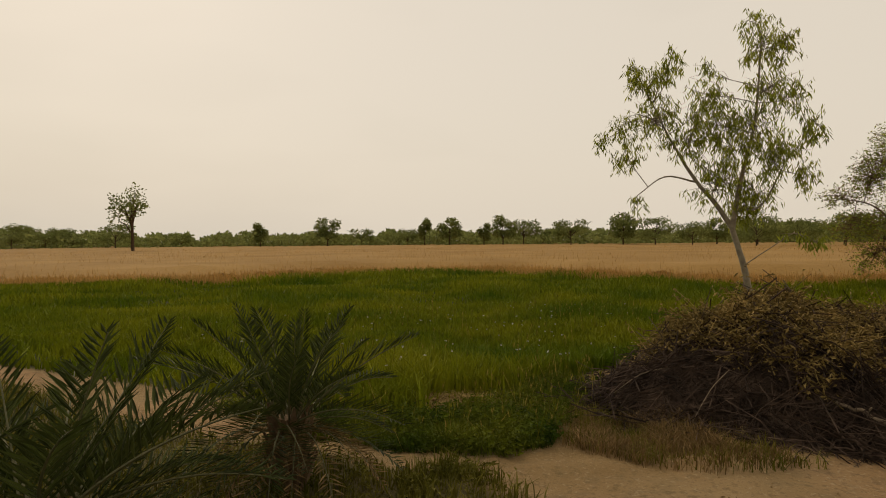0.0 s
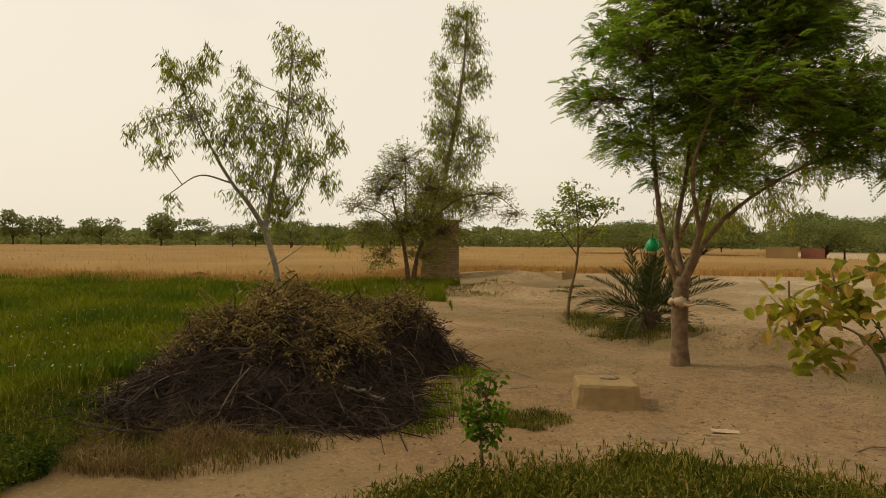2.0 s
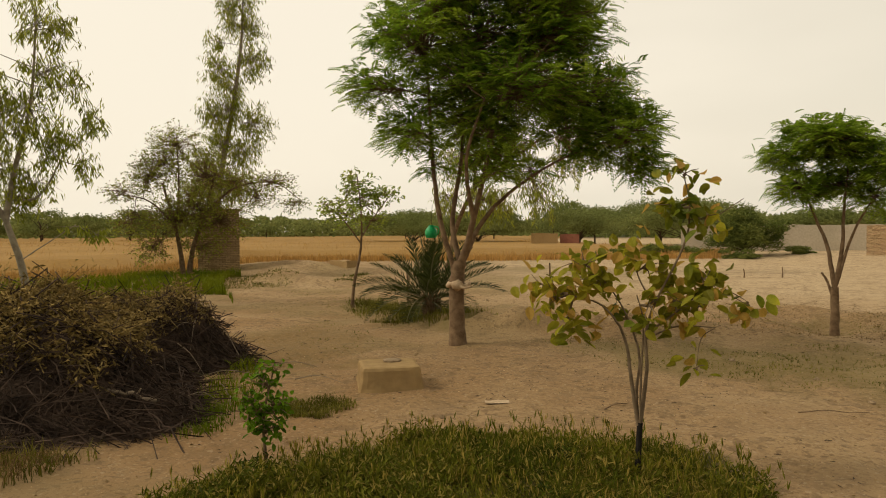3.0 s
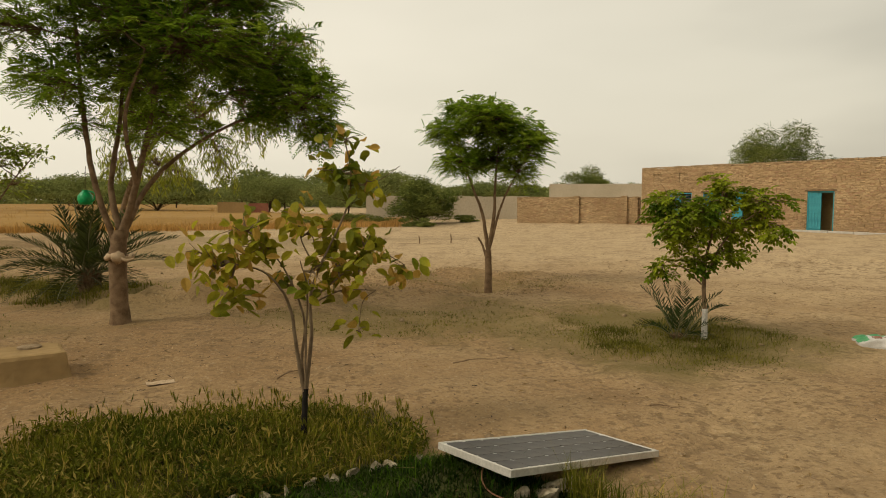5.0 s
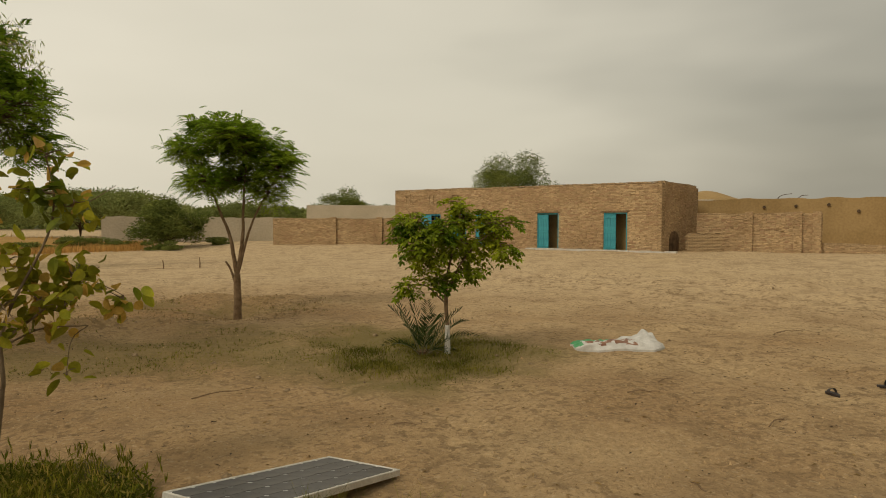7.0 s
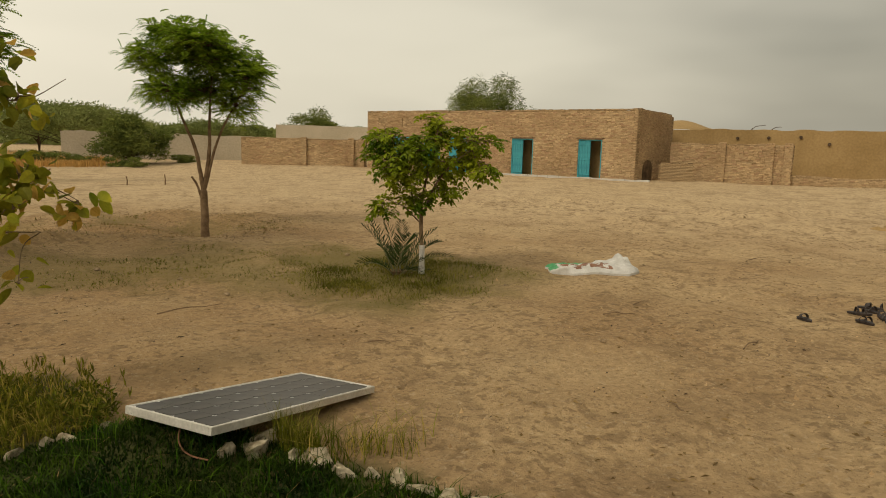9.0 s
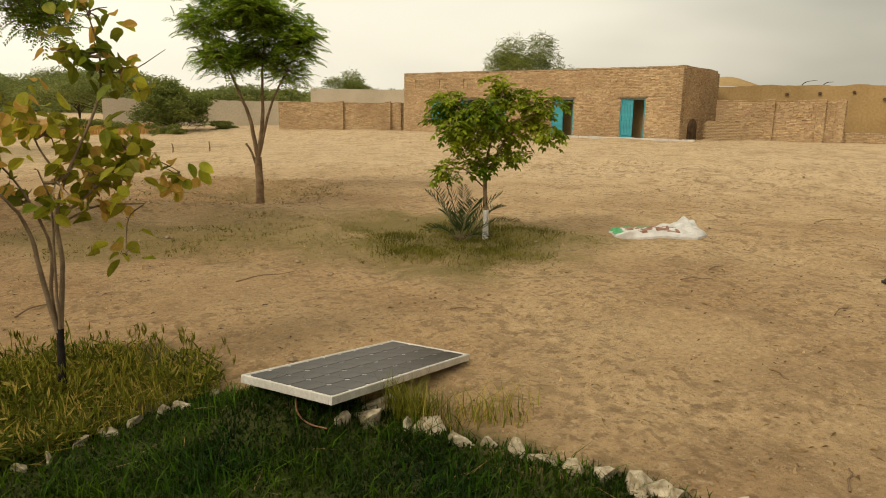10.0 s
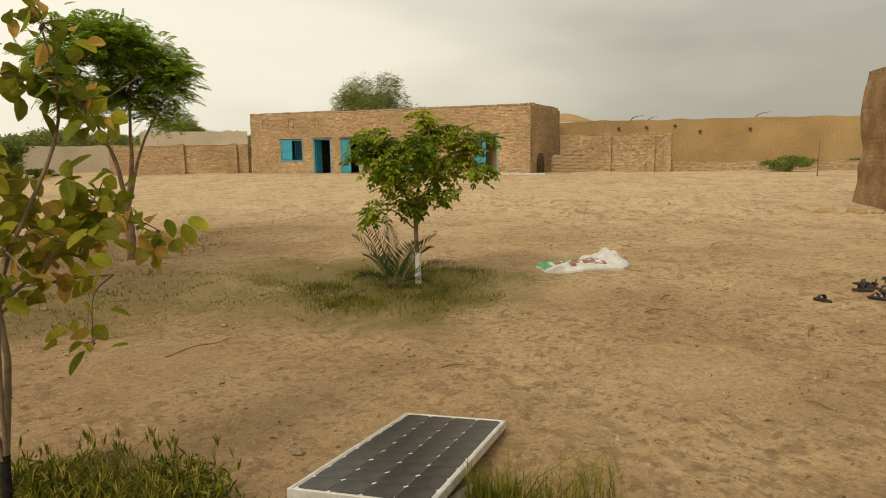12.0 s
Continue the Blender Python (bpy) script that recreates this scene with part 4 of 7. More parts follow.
def brick_run(name, origin, ang, length, z0, z1, m, label, piers=(), thick=0.3, top=0.05, laid=0):
    """A free-standing wall with piers."""
    w = thing(name, pose(*origin, 0, 0, 0, ang), label, "wall", kind="structure")
    part("wall_body", wall_piece(Geo(), 0, length, 0, thick, z0, z1, nx=int(length / 0.3), wear=0.04, top=top, seed=len(label)), m, w)
    if laid:
        bricks(w, brick_face(Geo(), 0, length, z0 + 0.05, z1 - 0.06, thick if laid > 0 else 0.0, laid, rng=np.random.default_rng(len(label)), gone=0.05))
    for p in piers:
        if laid > 0:
            q = part("pier", wall_piece(Geo(), p - 0.19, p + 0.19, thick + 0.003, thick + 0.16, z0, z1 + 0.06, nx=3, wear=0.012, top=0.03, seed=int(p * 10)), m, w)
            tagged(part("pier_facing", brick_face(Geo(), p - 0.2, p + 0.2, z0 + 0.05, z1 + 0.02, thick + 0.16, 1, w=0.2), M["brick_piece"], q), kind="stuff")
            continue
        tagged(part("pier_facing", brick_face(Geo(), p - 0.2, p + 0.2, z0 + 0.05, z1 + 0.04, -0.14, -1, w=0.2), M["brick_piece"], w), kind="stuff")
        part("pier", wall_piece(Geo(), p - 0.19, p + 0.19, -0.14, -0.003, z0, z1 + 0.06, nx=3, wear=0.012, top=0.03, seed=int(p * 10)), m, w)
    return w


def make_walls():
    a2 = math.degrees(math.atan2(-4.22, 3.98))
    brick_run("boundary_wall_right", (25.5, 31.0), a2, 6.0, 0.0, 2.38, M["brick"], "worn brick boundary wall with stepped piers", (2.6, 4.9, 5.75), laid=-1)
    brick_run("low_wall", (29.7, 26.9), a2 + 3, 22.0, 0.0, 0.78, M["brick"], "low crumbling brick wall at the foot of a mud wall", thick=0.35, top=0.08, laid=-1)
    # broken stub of wall beside the house corner
    s = thing("brick_stub", pose(24.1, 30.1, 0.0, 0, 0, a2 + 6), "low broken stub of dry-laid brick wall", "brick stub")
    part("stub_core", box(Geo(), 0.05, 1.65, 0.05, 0.45, 0.0, 1.3), M["brick"], s)
    me = [box(Geo(), 0, 0.235, 0, 0.11, 0, 0.07, 0.008, 0.004).mesh("brick", M["brick"]) for _ in range(4)]
    for r in range(18):
        for k in range(7):
            if r > 14 and (k < r - 15 or RNG.random() < 0.25):
                continue
            o = part("brick", me[(r * 7 + k) % 4], None, s)
            o.matrix_basis = pose(k * 0.243 + 0.1 * (r % 2) - 0.04, -0.06 + RNG.normal(0, 0.008), 0.03 + r * 0.077, 0, 0, RNG.normal(0, 1.5))
    # long mud wall with beam holes and the hump of an earth roof
    w = brick_run("mud_wall", (27.0, 34.5), a2, 34.0, 0.2, 3.22, M["mud"], "long high mud-plastered compound wall", thick=0.5, top=0.05)
    g = Geo()
    u, v = np.meshgrid(np.linspace(-0.6, 4.6, 22), np.linspace(0, 1, 8))
    h = 3.1 + 0.75 * np.exp(-((u - 1.3) / 1.7) ** 2) * np.sin(np.pi * np.clip(v, 0.08, 1) * 0.6)
    i = (np.arange(7)[:, None] * 22 + np.arange(21)[None]).ravel()
    g.add(np.stack([u, 0.04 + 3.0 * v, h], -1), np.stack([i, i + 1, i + 23, i + 22], -1))
    part("roof_hump", g, M["mud"], w, "rounded earth roof showing over the wall", True)
    for x, z in ((4.7, 2.75), (6.3, 2.8), (7.9, 2.85), (9.3, 2.5), (12.0, 2.6)):
        part("beam_end", tube(Geo(), [(x, 0.1, z), (x, -0.12, z)], [0.09, 0.085], 8), M["dark_bark"], w, "sawn end of a roof beam")
    for x, l in ((5.3, 0.5), (6.3, 0.3), (12.2, 0.6)):
        part("roof_stick", tube(Geo(), smooth_line([(x, 0.25, 3.1), (x + 0.25, 0.2, 3.3 + l * 0.2), (x + 0.3 + l, 0.2, 3.25 + l * 0.5)], 3), np.linspace(0.03, 0.012, 7), 5), M["dark_bark"], w)
    # walls left of the house
    a4 = math.degrees(math.atan2(3.35, -7.16))
    brick_run("boundary_wall_left", (12.45, 45.6), a4, 8.5, -0.1, 2.12, M["brick"], "brick boundary wall between house and field", (0.3, 1.0, 4.2), top=0.03, laid=1)
    p = brick_run("plaster_house_wall", (20.4, 73.4), math.degrees(math.atan2(2.05, -9.4)), 9.7, 0.0, 3.62, M["plaster"], "pale plastered house wall behind the brick wall", thick=4.0, top=0.02)
    # dark stubs on the solid wall, coloured as the shade inside small holes
    for x in (5.2, 2.4):
        part("hole_shade_stub", tube(Geo(), [(x, 4.02, 3.0), (x, 3.9, 3.0)], [0.12, 0.12], 8), M["dark"], p)
    part("hole_shade_stub", tube(Geo(), [(4.1, 4.02, 3.35), (4.1, 3.9, 3.35)], [0.09, 0.09], 8), M["dark"], p)
    brick_run("far_mud_wall", (6.4, 58.1), 178.5, 8.0, -0.2, 1.62, M["plaster"], "low grey plastered yard wall", thick=0.4, top=0.05)
    brick_run("far_mud_wall_high", (6.6, 61.2), 184, 14.0, -0.2, 2.2, M["plaster"], "mud house wall beyond the yard", thick=3.5, top=0.08)
    brick_run("far_shed_wall", (-20.4, 67.4), 198, 2.6, -0.3, 1.65, M["mud"], "small mud shed at the field edge", thick=2.0)
    brick_run("far_red_gate", (-18.3, 68.0), 194, 1.9, -0.3, 1.55, M["red"], "reddish painted gate wall far off", thick=0.3)
    # the end of a high mud wall beside the yard
    w = thing("mud_pillar", at_ground(18.3, 9.9, -48), "end of a high thick crumbling mud-brick wall", "wall", kind="structure")
    g = wall_piece(Geo(), -0.8, 0.8, -0.75, 2.2, -0.2, 3.5, nx=14, nz=34, wear=0.2, top=0.16, seed=71)
    v = g.v[0]
    v[:, 0] += 0.07 * vnoise(v[:, 1], v[:, 2], 0.5, 74) - np.sign(v[:, 0]) * 0.12 * step(2.8, 4.0, v[:, 2]) + np.sign(v[:, 0]) * 0.16 * step(0.7, -0.1, v[:, 2])
    part("wall_body", g, M["old_mud"], w)
    for k in range(9):
        o = part("fallen_lump", lump(0.12 + 0.1 * RNG.random(), 5 + k).mesh("fallen_lump", M["mud"], True), None, w)
        o.matrix_basis = pose(-0.9 - 0.3 * k * RNG.random() - 0.18 * k, -0.8 - 0.5 * RNG.random(), 0.03)


def shard(r, seed=0):
    """A broken wedge of stone standing on edge."""
    rng = np.random.default_rng(seed)
    n = 6
    a = np.sort(rng.uniform(0, 2 * np.pi, n))
    ring = lambda s, z, dx, dy: np.column_stack([np.cos(a) * s * 1.25 + dx, np.sin(a) * s * 0.75 + dy, np.full(n, z) + rng.normal(0, 0.1 * r, n)])
    tip = rng.normal(0, 0.3 * r, 2)
    v = np.vstack([ring(r, -0.8 * r, 0, 0), ring(r * 1.05, 0.1 * r, 0, 0), ring(r * rng.uniform(0.3, 0.6), r * rng.uniform(0.4, 0.9), *tip)])
    i = np.arange(2)[:, None] * n + np.arange(n)[None]
    j = np.arange(2)[:, None] * n + (np.arange(n)[None] + 1) % n
    return Geo().add(v, np.stack([i, j, j + n, i + n], -1).reshape(-1, 4), np.arange(n)[None] + 2 * n)


def lump(r, seed=0, squash=0.6, n=7):
    """A worn stone or clod."""
    rng = np.random.default_rng(seed)
    th, ph = np.meshgrid(np.arange(n) * 2 * np.pi / n, np.linspace(0.12, np.pi - 0.12, 5))
    d = np.stack([np.sin(ph) * np.cos(th), np.sin(ph) * np.sin(th), np.cos(ph)], -1).reshape(-1, 3)
    k = 1 + rng.normal(0, 0.16, len(d))
    v = d * k[:, None] * r * (1.0, 0.7 + 0.4 * rng.random(), squash)
    i = (np.arange(4)[:, None] * n + np.arange(n)[None])
    j = np.arange(4)[:, None] * n + (np.arange(n)[None] + 1) % n
    g = Geo().add(v, np.stack([i, i + n, j + n, j], -1).reshape(-1, 4))
    g.add(v[:n], np.arange(n)[None])
    return g.add(v[-n:], np.arange(n)[None, ::-1])


make_school()
make_walls()


# ---- crops and grass ----
def make_fields():
    rng = np.random.default_rng(3)
    # wheat: a body of stalks, densest along the near edge
    xs, ys = np.arange(-290, 2, 1.6), np.arange(-200, 222, 1.6)
    x, y = np.meshgrid(xs, ys)
    ins = signed(WHEAT, x, y)
    top = (0.62 + 0.05 * vnoise(x, y, 2.5, 21) + 0.08 * vnoise(x, y, 14, 22)) * step(0.4, 4.5, ins)
    z = ground_z(x, y) + np.maximum(top, 0.01)
    nx = len(xs)
    i = (np.arange(len(ys) - 1)[:, None] * nx + np.arange(nx - 1)[None]).ravel()
    q = np.stack([i, i + 1, i + nx + 1, i + nx], -1)
    q = q[(ins.ravel()[q] > 0.2).all(1)]
    g = Geo().add(np.stack([x, y, z], -1), q)
    p = scatter(WHEAT, 260000, rng)
    d = np.hypot(p[:, 0], p[:, 1])
    e = edge_dist(WHEAT, p[:, 0], p[:, 1])
    p = p[(d < 130) & (rng.random(len(p)) < np.clip(55 / d, 0.15, 1.0)) | (e < 2.0) & (d < 90)]
    edge = []
    for (x0, y0), (x1, y1) in zip(WHEAT[:15], WHEAT[1:16]):
        n = int(math.hypot(x1 - x0, y1 - y0) * 330)
        if math.hypot(x0, y0) < 75:
            t = rng.random(n)
            edge.append(np.column_stack([x0 + (x1 - x0) * t, y0 + (y1 - y0) * t]) + rng.normal(0, 0.8, (n, 2)))
    p = np.vstack([p] + edge)
    d = np.hypot(p[:, 0], p[:, 1])
    rise = 0.45 + 0.55 * step(0.0, 4.0, edge_dist(WHEAT, p[:, 0], p[:, 1]))
    blades(g, on_ground(p), 0.82 * rise * rng.uniform(0.7, 1.12, len(p)), 0.006 + 0.0007 * d, 0.2, rng)
    tagged(part("wheat", g, M["wheat"]), "field of ripe golden wheat up to the far trees", "wheat field", kind="stuff")
    # young green crop
    g = Geo()
    p = scatter(GREEN, 230000, rng)
    d = np.hypot(p[:, 0], p[:, 1])
    p = p[rng.random(len(p)) < np.clip((13 / d) ** 1.2, 0.03, 1)]
    d = np.hypot(p[:, 0], p[:, 1])
    near = np.vstack([scatter([(-16, -8), (-8, -0.3), (-7.6, 0.9), (-8.6, 2.4), (-11, 6.5), (-15, 12), (-20, 10), (-20, -8)], 42000, rng)])
    near = near[inside(GREEN, near[:, 0], near[:, 1])]
    p = np.vstack([p, near])
    p = p[~inside(CHIPS, p[:, 0], p[:, 1])]
    d = np.hypot(p[:, 0], p[:, 1])
    patch = 1 + 0.55 * vnoise(p[:, 0], p[:, 1], 3.0, 31)
    blades(g, on_ground(p), 0.32 * patch * rng.uniform(0.6, 1.2, len(p)), 0.010 + 0.0022 * d, 0.45, rng)
    tagged(part("green_crop", g, M["crop"]), "patch of low lush green fodder crop", "crop", kind="stuff")
    g = Geo()
    p = scatter([(-14, -4), (-8.5, 0.5), (-9.5, 3.5), (-14, 9), (-17, 4)], 120, rng)
    q = on_ground(p) + np.column_stack([0 * p, rng.uniform(0.3, 0.5, len(p))])
    for _ in range(3):
        leaves(g, q, rand_dir(len(q), 0.4, rng), rand_dir(len(q), 2, rng), 0.025, 0.022)
    tagged(part("field_flowers", g, M["white"]), "scattered tiny pale flowers in the green crop", "flowers", kind="stuff")


def grass(name, label, poly, k, h, w, m, lean=0.4, seed=1, clump=0.5, fade=0.25):
    rng = np.random.default_rng(seed)
    p = scatter(poly, k, rng)
    keep = vnoise(p[:, 0], p[:, 1], 0.45, seed) + rng.normal(0, 0.5, len(p)) > -clump
    edge = signed(poly, p[:, 0], p[:, 1])
    keep &= rng.random(len(p)) < step(-0.1, fade, edge + 0.2 * vnoise(p[:, 0], p[:, 1], 0.5, seed + 8) + 0.1)
    if name.startswith("verge"):
        keep &= ~inside(CHIPS, p[:, 0], p[:, 1])
    p = p[keep]
    hh = h * (1 + 0.35 * vnoise(p[:, 0], p[:, 1], 0.7, seed + 5) + 0.4 * vnoise(p[:, 0], p[:, 1], 0.22, seed + 6)) * rng.uniform(0.5, 1.25, len(p))
    g = blades(Geo(), on_ground(p), hh, w * rng.uniform(0.7, 1.4, len(p)), lean, rng)
    return tagged(part(name, g, m), label, "grass", kind="stuff")


def leafy_weeds(name, label, poly, k, h, size, m, seed, slim=0.45, rise=0.15):
    """Low broad-leaved weeds in clumps."""
    rng = np.random.default_rng(seed)
    c = scatter(poly, k, rng)
    c = c[vnoise(c[:, 0], c[:, 1], 0.5, seed) + rng.normal(0, 0.35, len(c)) > 0.0]
    g = Geo()
    top = h * rng.uniform(0.4, 1.2, len(c)) * (1 + 0.5 * vnoise(c[:, 0], c[:, 1], 0.8, seed + 1))
    for j in range(9):
        p = on_ground(c + rng.normal(0, 0.035, c.shape))
        p[:, 2] += top * rng.uniform(0.15, 1.0, len(c))
        leaves(g, p, rand_dir(len(c), 0.5, rng) + (0, 0, rise), rand_dir(len(c), 0.4, rng) + (0, 0, 1.2), size * rng.uniform(0.6, 1.4, len(c)), size * slim)
    return tagged(part(name, g, m), label, "weeds", kind="stuff")


def seed_heads(name, label, poly, k, h, seed):
    """Tall stalks with small seed heads."""
    rng = np.random.default_rng(seed)
    p = on_ground(scatter(poly, k, rng))
    hh = h * rng.uniform(0.6, 1.2, k)
    g = Geo()
    tip = p + np.column_stack([rng.normal(0, 0.09, (k, 2)), hh])
    s = rand_dir(k, 0, rng) * 0.0022
    v = np.stack([p - s, p + s, tip + s, tip - s], 1)
    i = np.arange(k)[:, None] * 4
    g.add(v.reshape(-1, 3), np.hstack([i, i + 1, i + 2, i + 3]))
    for _ in range(3):
        leaves(g, tip - (0, 0, 0.05), rand_dir(k, 0.3, rng) * 0.3 + (0, 0, 1), rand_dir(k, 1, rng), 0.085, 0.011)
    return tagged(part(name, g, M["weed"]), label, "grass", kind="stuff")


make_fields()
LAWN_FRONT = [(-0.2, 5.3), (-0.75, 4.95), (-1.2, 4.62), (-2.6, 3.9), (-3.4, 2.6), (-2.0, 2.2), (2.6, 2.2), (2.3, 2.8), (1.66, 3.6), (1.2, 4.08), (0.72, 4.58), (0.3, 4.95)]
grass("lawn", "short green lawn inside a stone border, darkened as if shaded", LAWN_FRONT, 60000, 0.045, 0.010, M["lawn"], 0.9, 11, 2.0)
grass("rear_lawn", "short green lawn away from the border, darkened as if shaded", [(-3.4, 2.6), (-2.0, 2.2), (2.6, 2.2), (3.4, 1.6), (3.4, -3.0), (-3.4, -3.0)], 45000, 0.045, 0.012, M["lawn"], 0.9, 41, 2.0)
grass("lawn_tufts", "longer paler grass tufts in the lawn", LAWN_FRONT, 14000, 0.10, 0.006, M["lawn_tuft"], 0.9, 28, 0.0)
grass("lawn_straw", "brown dead blades lying in the lawn", LAWN_FRONT, 1600, 0.05, 0.006, M["dry"], 2.2, 31, -0.3)
grass("weeds", "knee-high weedy grass round the yellowing tree", WEEDS, 26000, 0.10, 0.0072, M["weed"], 1.3, 12, 0.25, 0.3)
grass("west_tufts", "thin grass tufts beside the earth path", [(-6.5, 7.5), (-8.5, 10.5), (-11.5, 13.5), (-15, 18.5), (-12.5, 20.5), (-9, 16.5), (-7.5, 12), (-5.6, 9)], 7000, 0.035, 0.012, M["bushgrass"], 1.0, 29, -0.55, 0.6)
grass("heap_grass", "green grass at the edge of the brushwood", [(-5.9, 5.6), (-5.2, 5.2), (-5.0, 4.4), (-4.7, 4.9), (-5.3, 6.2), (-6.4, 7.4), (-6.9, 7.6)], 3000, 0.13, 0.010, M["crop"], 0.7, 30, 0.1)
leafy_weeds("leafy_weeds", "bright leafy weeds among the grass", WEEDS, 8000, 0.145, 0.06, M["weed_leaf"], 24, 0.26, 0.7)
leafy_weeds("verge_weeds", "leafy weeds at the field edge", VERGE, 3600, 0.16, 0.055, M["verge"], 25)
leafy_weeds("path_weeds", "dark leafy weeds along the footpath", LEFT_VERGE, 5000, 0.16, 0.055, M["bushgrass"], 26)
seed_heads("seeding_grass", "thin seeding grass stalks above the weeds", WEEDS, 1000, 0.21, 13)
seed_heads("field_stalks", "tall seeding weed stalks at the edge of the crop", [(-14, -4), (-8.6, 0.0), (-8.2, 2.2), (-9.6, 3.6), (-11.5, 7), (-15, 8), (-16, 2)], 320, 0.62, 35)
seed_heads("verge_stalks", "dry seeding stalks on the field corner", VERGE, 220, 0.36, 36)
grass("bush_grass", "short green grass ring round the small tree", BUSH_PATCH, 30000, 0.075, 0.007, M["bushgrass"], 1.0, 14, 0.35, 1.5)
grass("ring_grass", "thin trampled grass spreading from the small tree", RING, 22000, 0.028, 0.009, M["bushgrass"], 1.3, 32, -0.1, 0.9)
grass("sparse_grass", "thin patchy grass on the trampled earth", THIN_PATCH, 9000, 0.035, 0.010, M["bushgrass"], 0.9, 15, -0.15)
grass("bank_litter", "dry brown grass and litter on the low earth banks", [(-4.6, 12.0), (-1.5, 12.4), (2.6, 14.2), (3.2, 16.4), (-1, 17.2), (-4.6, 14)], 9000, 0.05, 0.012, M["dry"], 1.5, 39, -0.25, 0.9)
grass("bank_tufts", "low olive tufts on the earth banks", [(-4.6, 12.0), (-1.5, 12.4), (2.6, 14.2), (3.2, 16.4), (-1, 17.2), (-4.6, 14)], 7000, 0.045, 0.012, M["bushgrass"], 1.2, 40, -0.35, 0.9)
grass("palm_grass", "green grass under the date palm", PALM_PATCH, 12000, 0.15, 0.012, M["bushgrass"], 0.8, 16, 0.4, 1.1)
grass("verge_grass", "rank green grass at the field corner", VERGE, 18000, 0.13, 0.010, M["verge"], 0.7, 17, 0.7)
grass("left_verge_grass", "dark rough grass along the footpath", LEFT_VERGE, 26000, 0.14, 0.012, M["bushgrass"], 0.5, 18, 0.9)
grass("hut_verge_grass", "low grass beside the path to the hut", HUT_VERGE, 14000, 0.26, 0.025, M["crop"], 0.5, 19, 0.8)
grass("dry_grass", "brown dry grass in front of the brushwood", [(-7.2, 2.2), (-6.0, 1.95), (-5.2, 2.6), (-5.0, 3.05), (-5.2, 3.8), (-6.0, 3.9), (-7.2, 3.4)], 15000, 0.15, 0.007, M["dry"], 0.8, 20, 0.4, 0.6)
grass("heap_front_grass", "olive grass mixed into the dry verge before the brushwood", [(-7.6, 1.9), (-6.2, 1.9), (-5.3, 2.6), (-5.0, 3.1), (-5.1, 4.0), (-6.0, 3.6), (-7.2, 3.2)], 7000, 0.14, 0.009, M["bushgrass"], 0.8, 33, 0.1, 0.6)
grass("footpath_tufts", "dark grass tufts at the edge of the footpath", [(-5.46, 0.4), (-5.75, 0.86), (-5.53, 1.25), (-4.68, 1.31), (-4.84, 0.35)], 3500, 0.15, 0.01, M["bushgrass"], 0.7, 34, 0.1, 0.4)
grass("tuft", "straggling grass tuft at the corner of the panel", [(0.8, 4.25), (1.0, 4.6), (1.35, 4.5), (1.7, 4.45), (1.55, 4.2), (1.2, 4.15)], 420, 0.18, 0.005, M["weed"], 1.1, 21, 0.5, 0.4)
grass("corner_tuft", "tall green grass tuft between the panel and the border stones", [(0.72, 4.5), (0.85, 4.62), (1.0, 4.45), (0.95, 4.3), (0.8, 4.38)], 420, 0.27, 0.005, M["weed_leaf"], 0.6, 37, 1.5, 0.1)
grass("path_patch_grass", "small grass patch beside the mud block", [(-5.0, 6.0), (-4.6, 6.75), (-4.1, 6.3), (-4.2, 5.75), (-4.6, 5.65)], 2600, 0.06, 0.010, M["bushgrass"], 0.7, 22, 0.2)

for name, poly in (("bank_grass", [(-16, 15.8), (-14.6, 18.2), (-16.8, 21.6), (-19.5, 24), (-20.5, 20)]), ("bund_grass", [(-22, 29.5), (-19.6, 27.4), (-18.5, 28.5), (-21, 31)]), ("track_grass", [(-15.3, 23), (-14.4, 19.9), (-13.2, 20.5), (-13.8, 23.5)])):
    grass(name, "low olive grass on the bank beside the path to the hut", poly, 7000, 0.09, 0.02, M["bushgrass"], 0.9, 38, 0.2, 1.8)

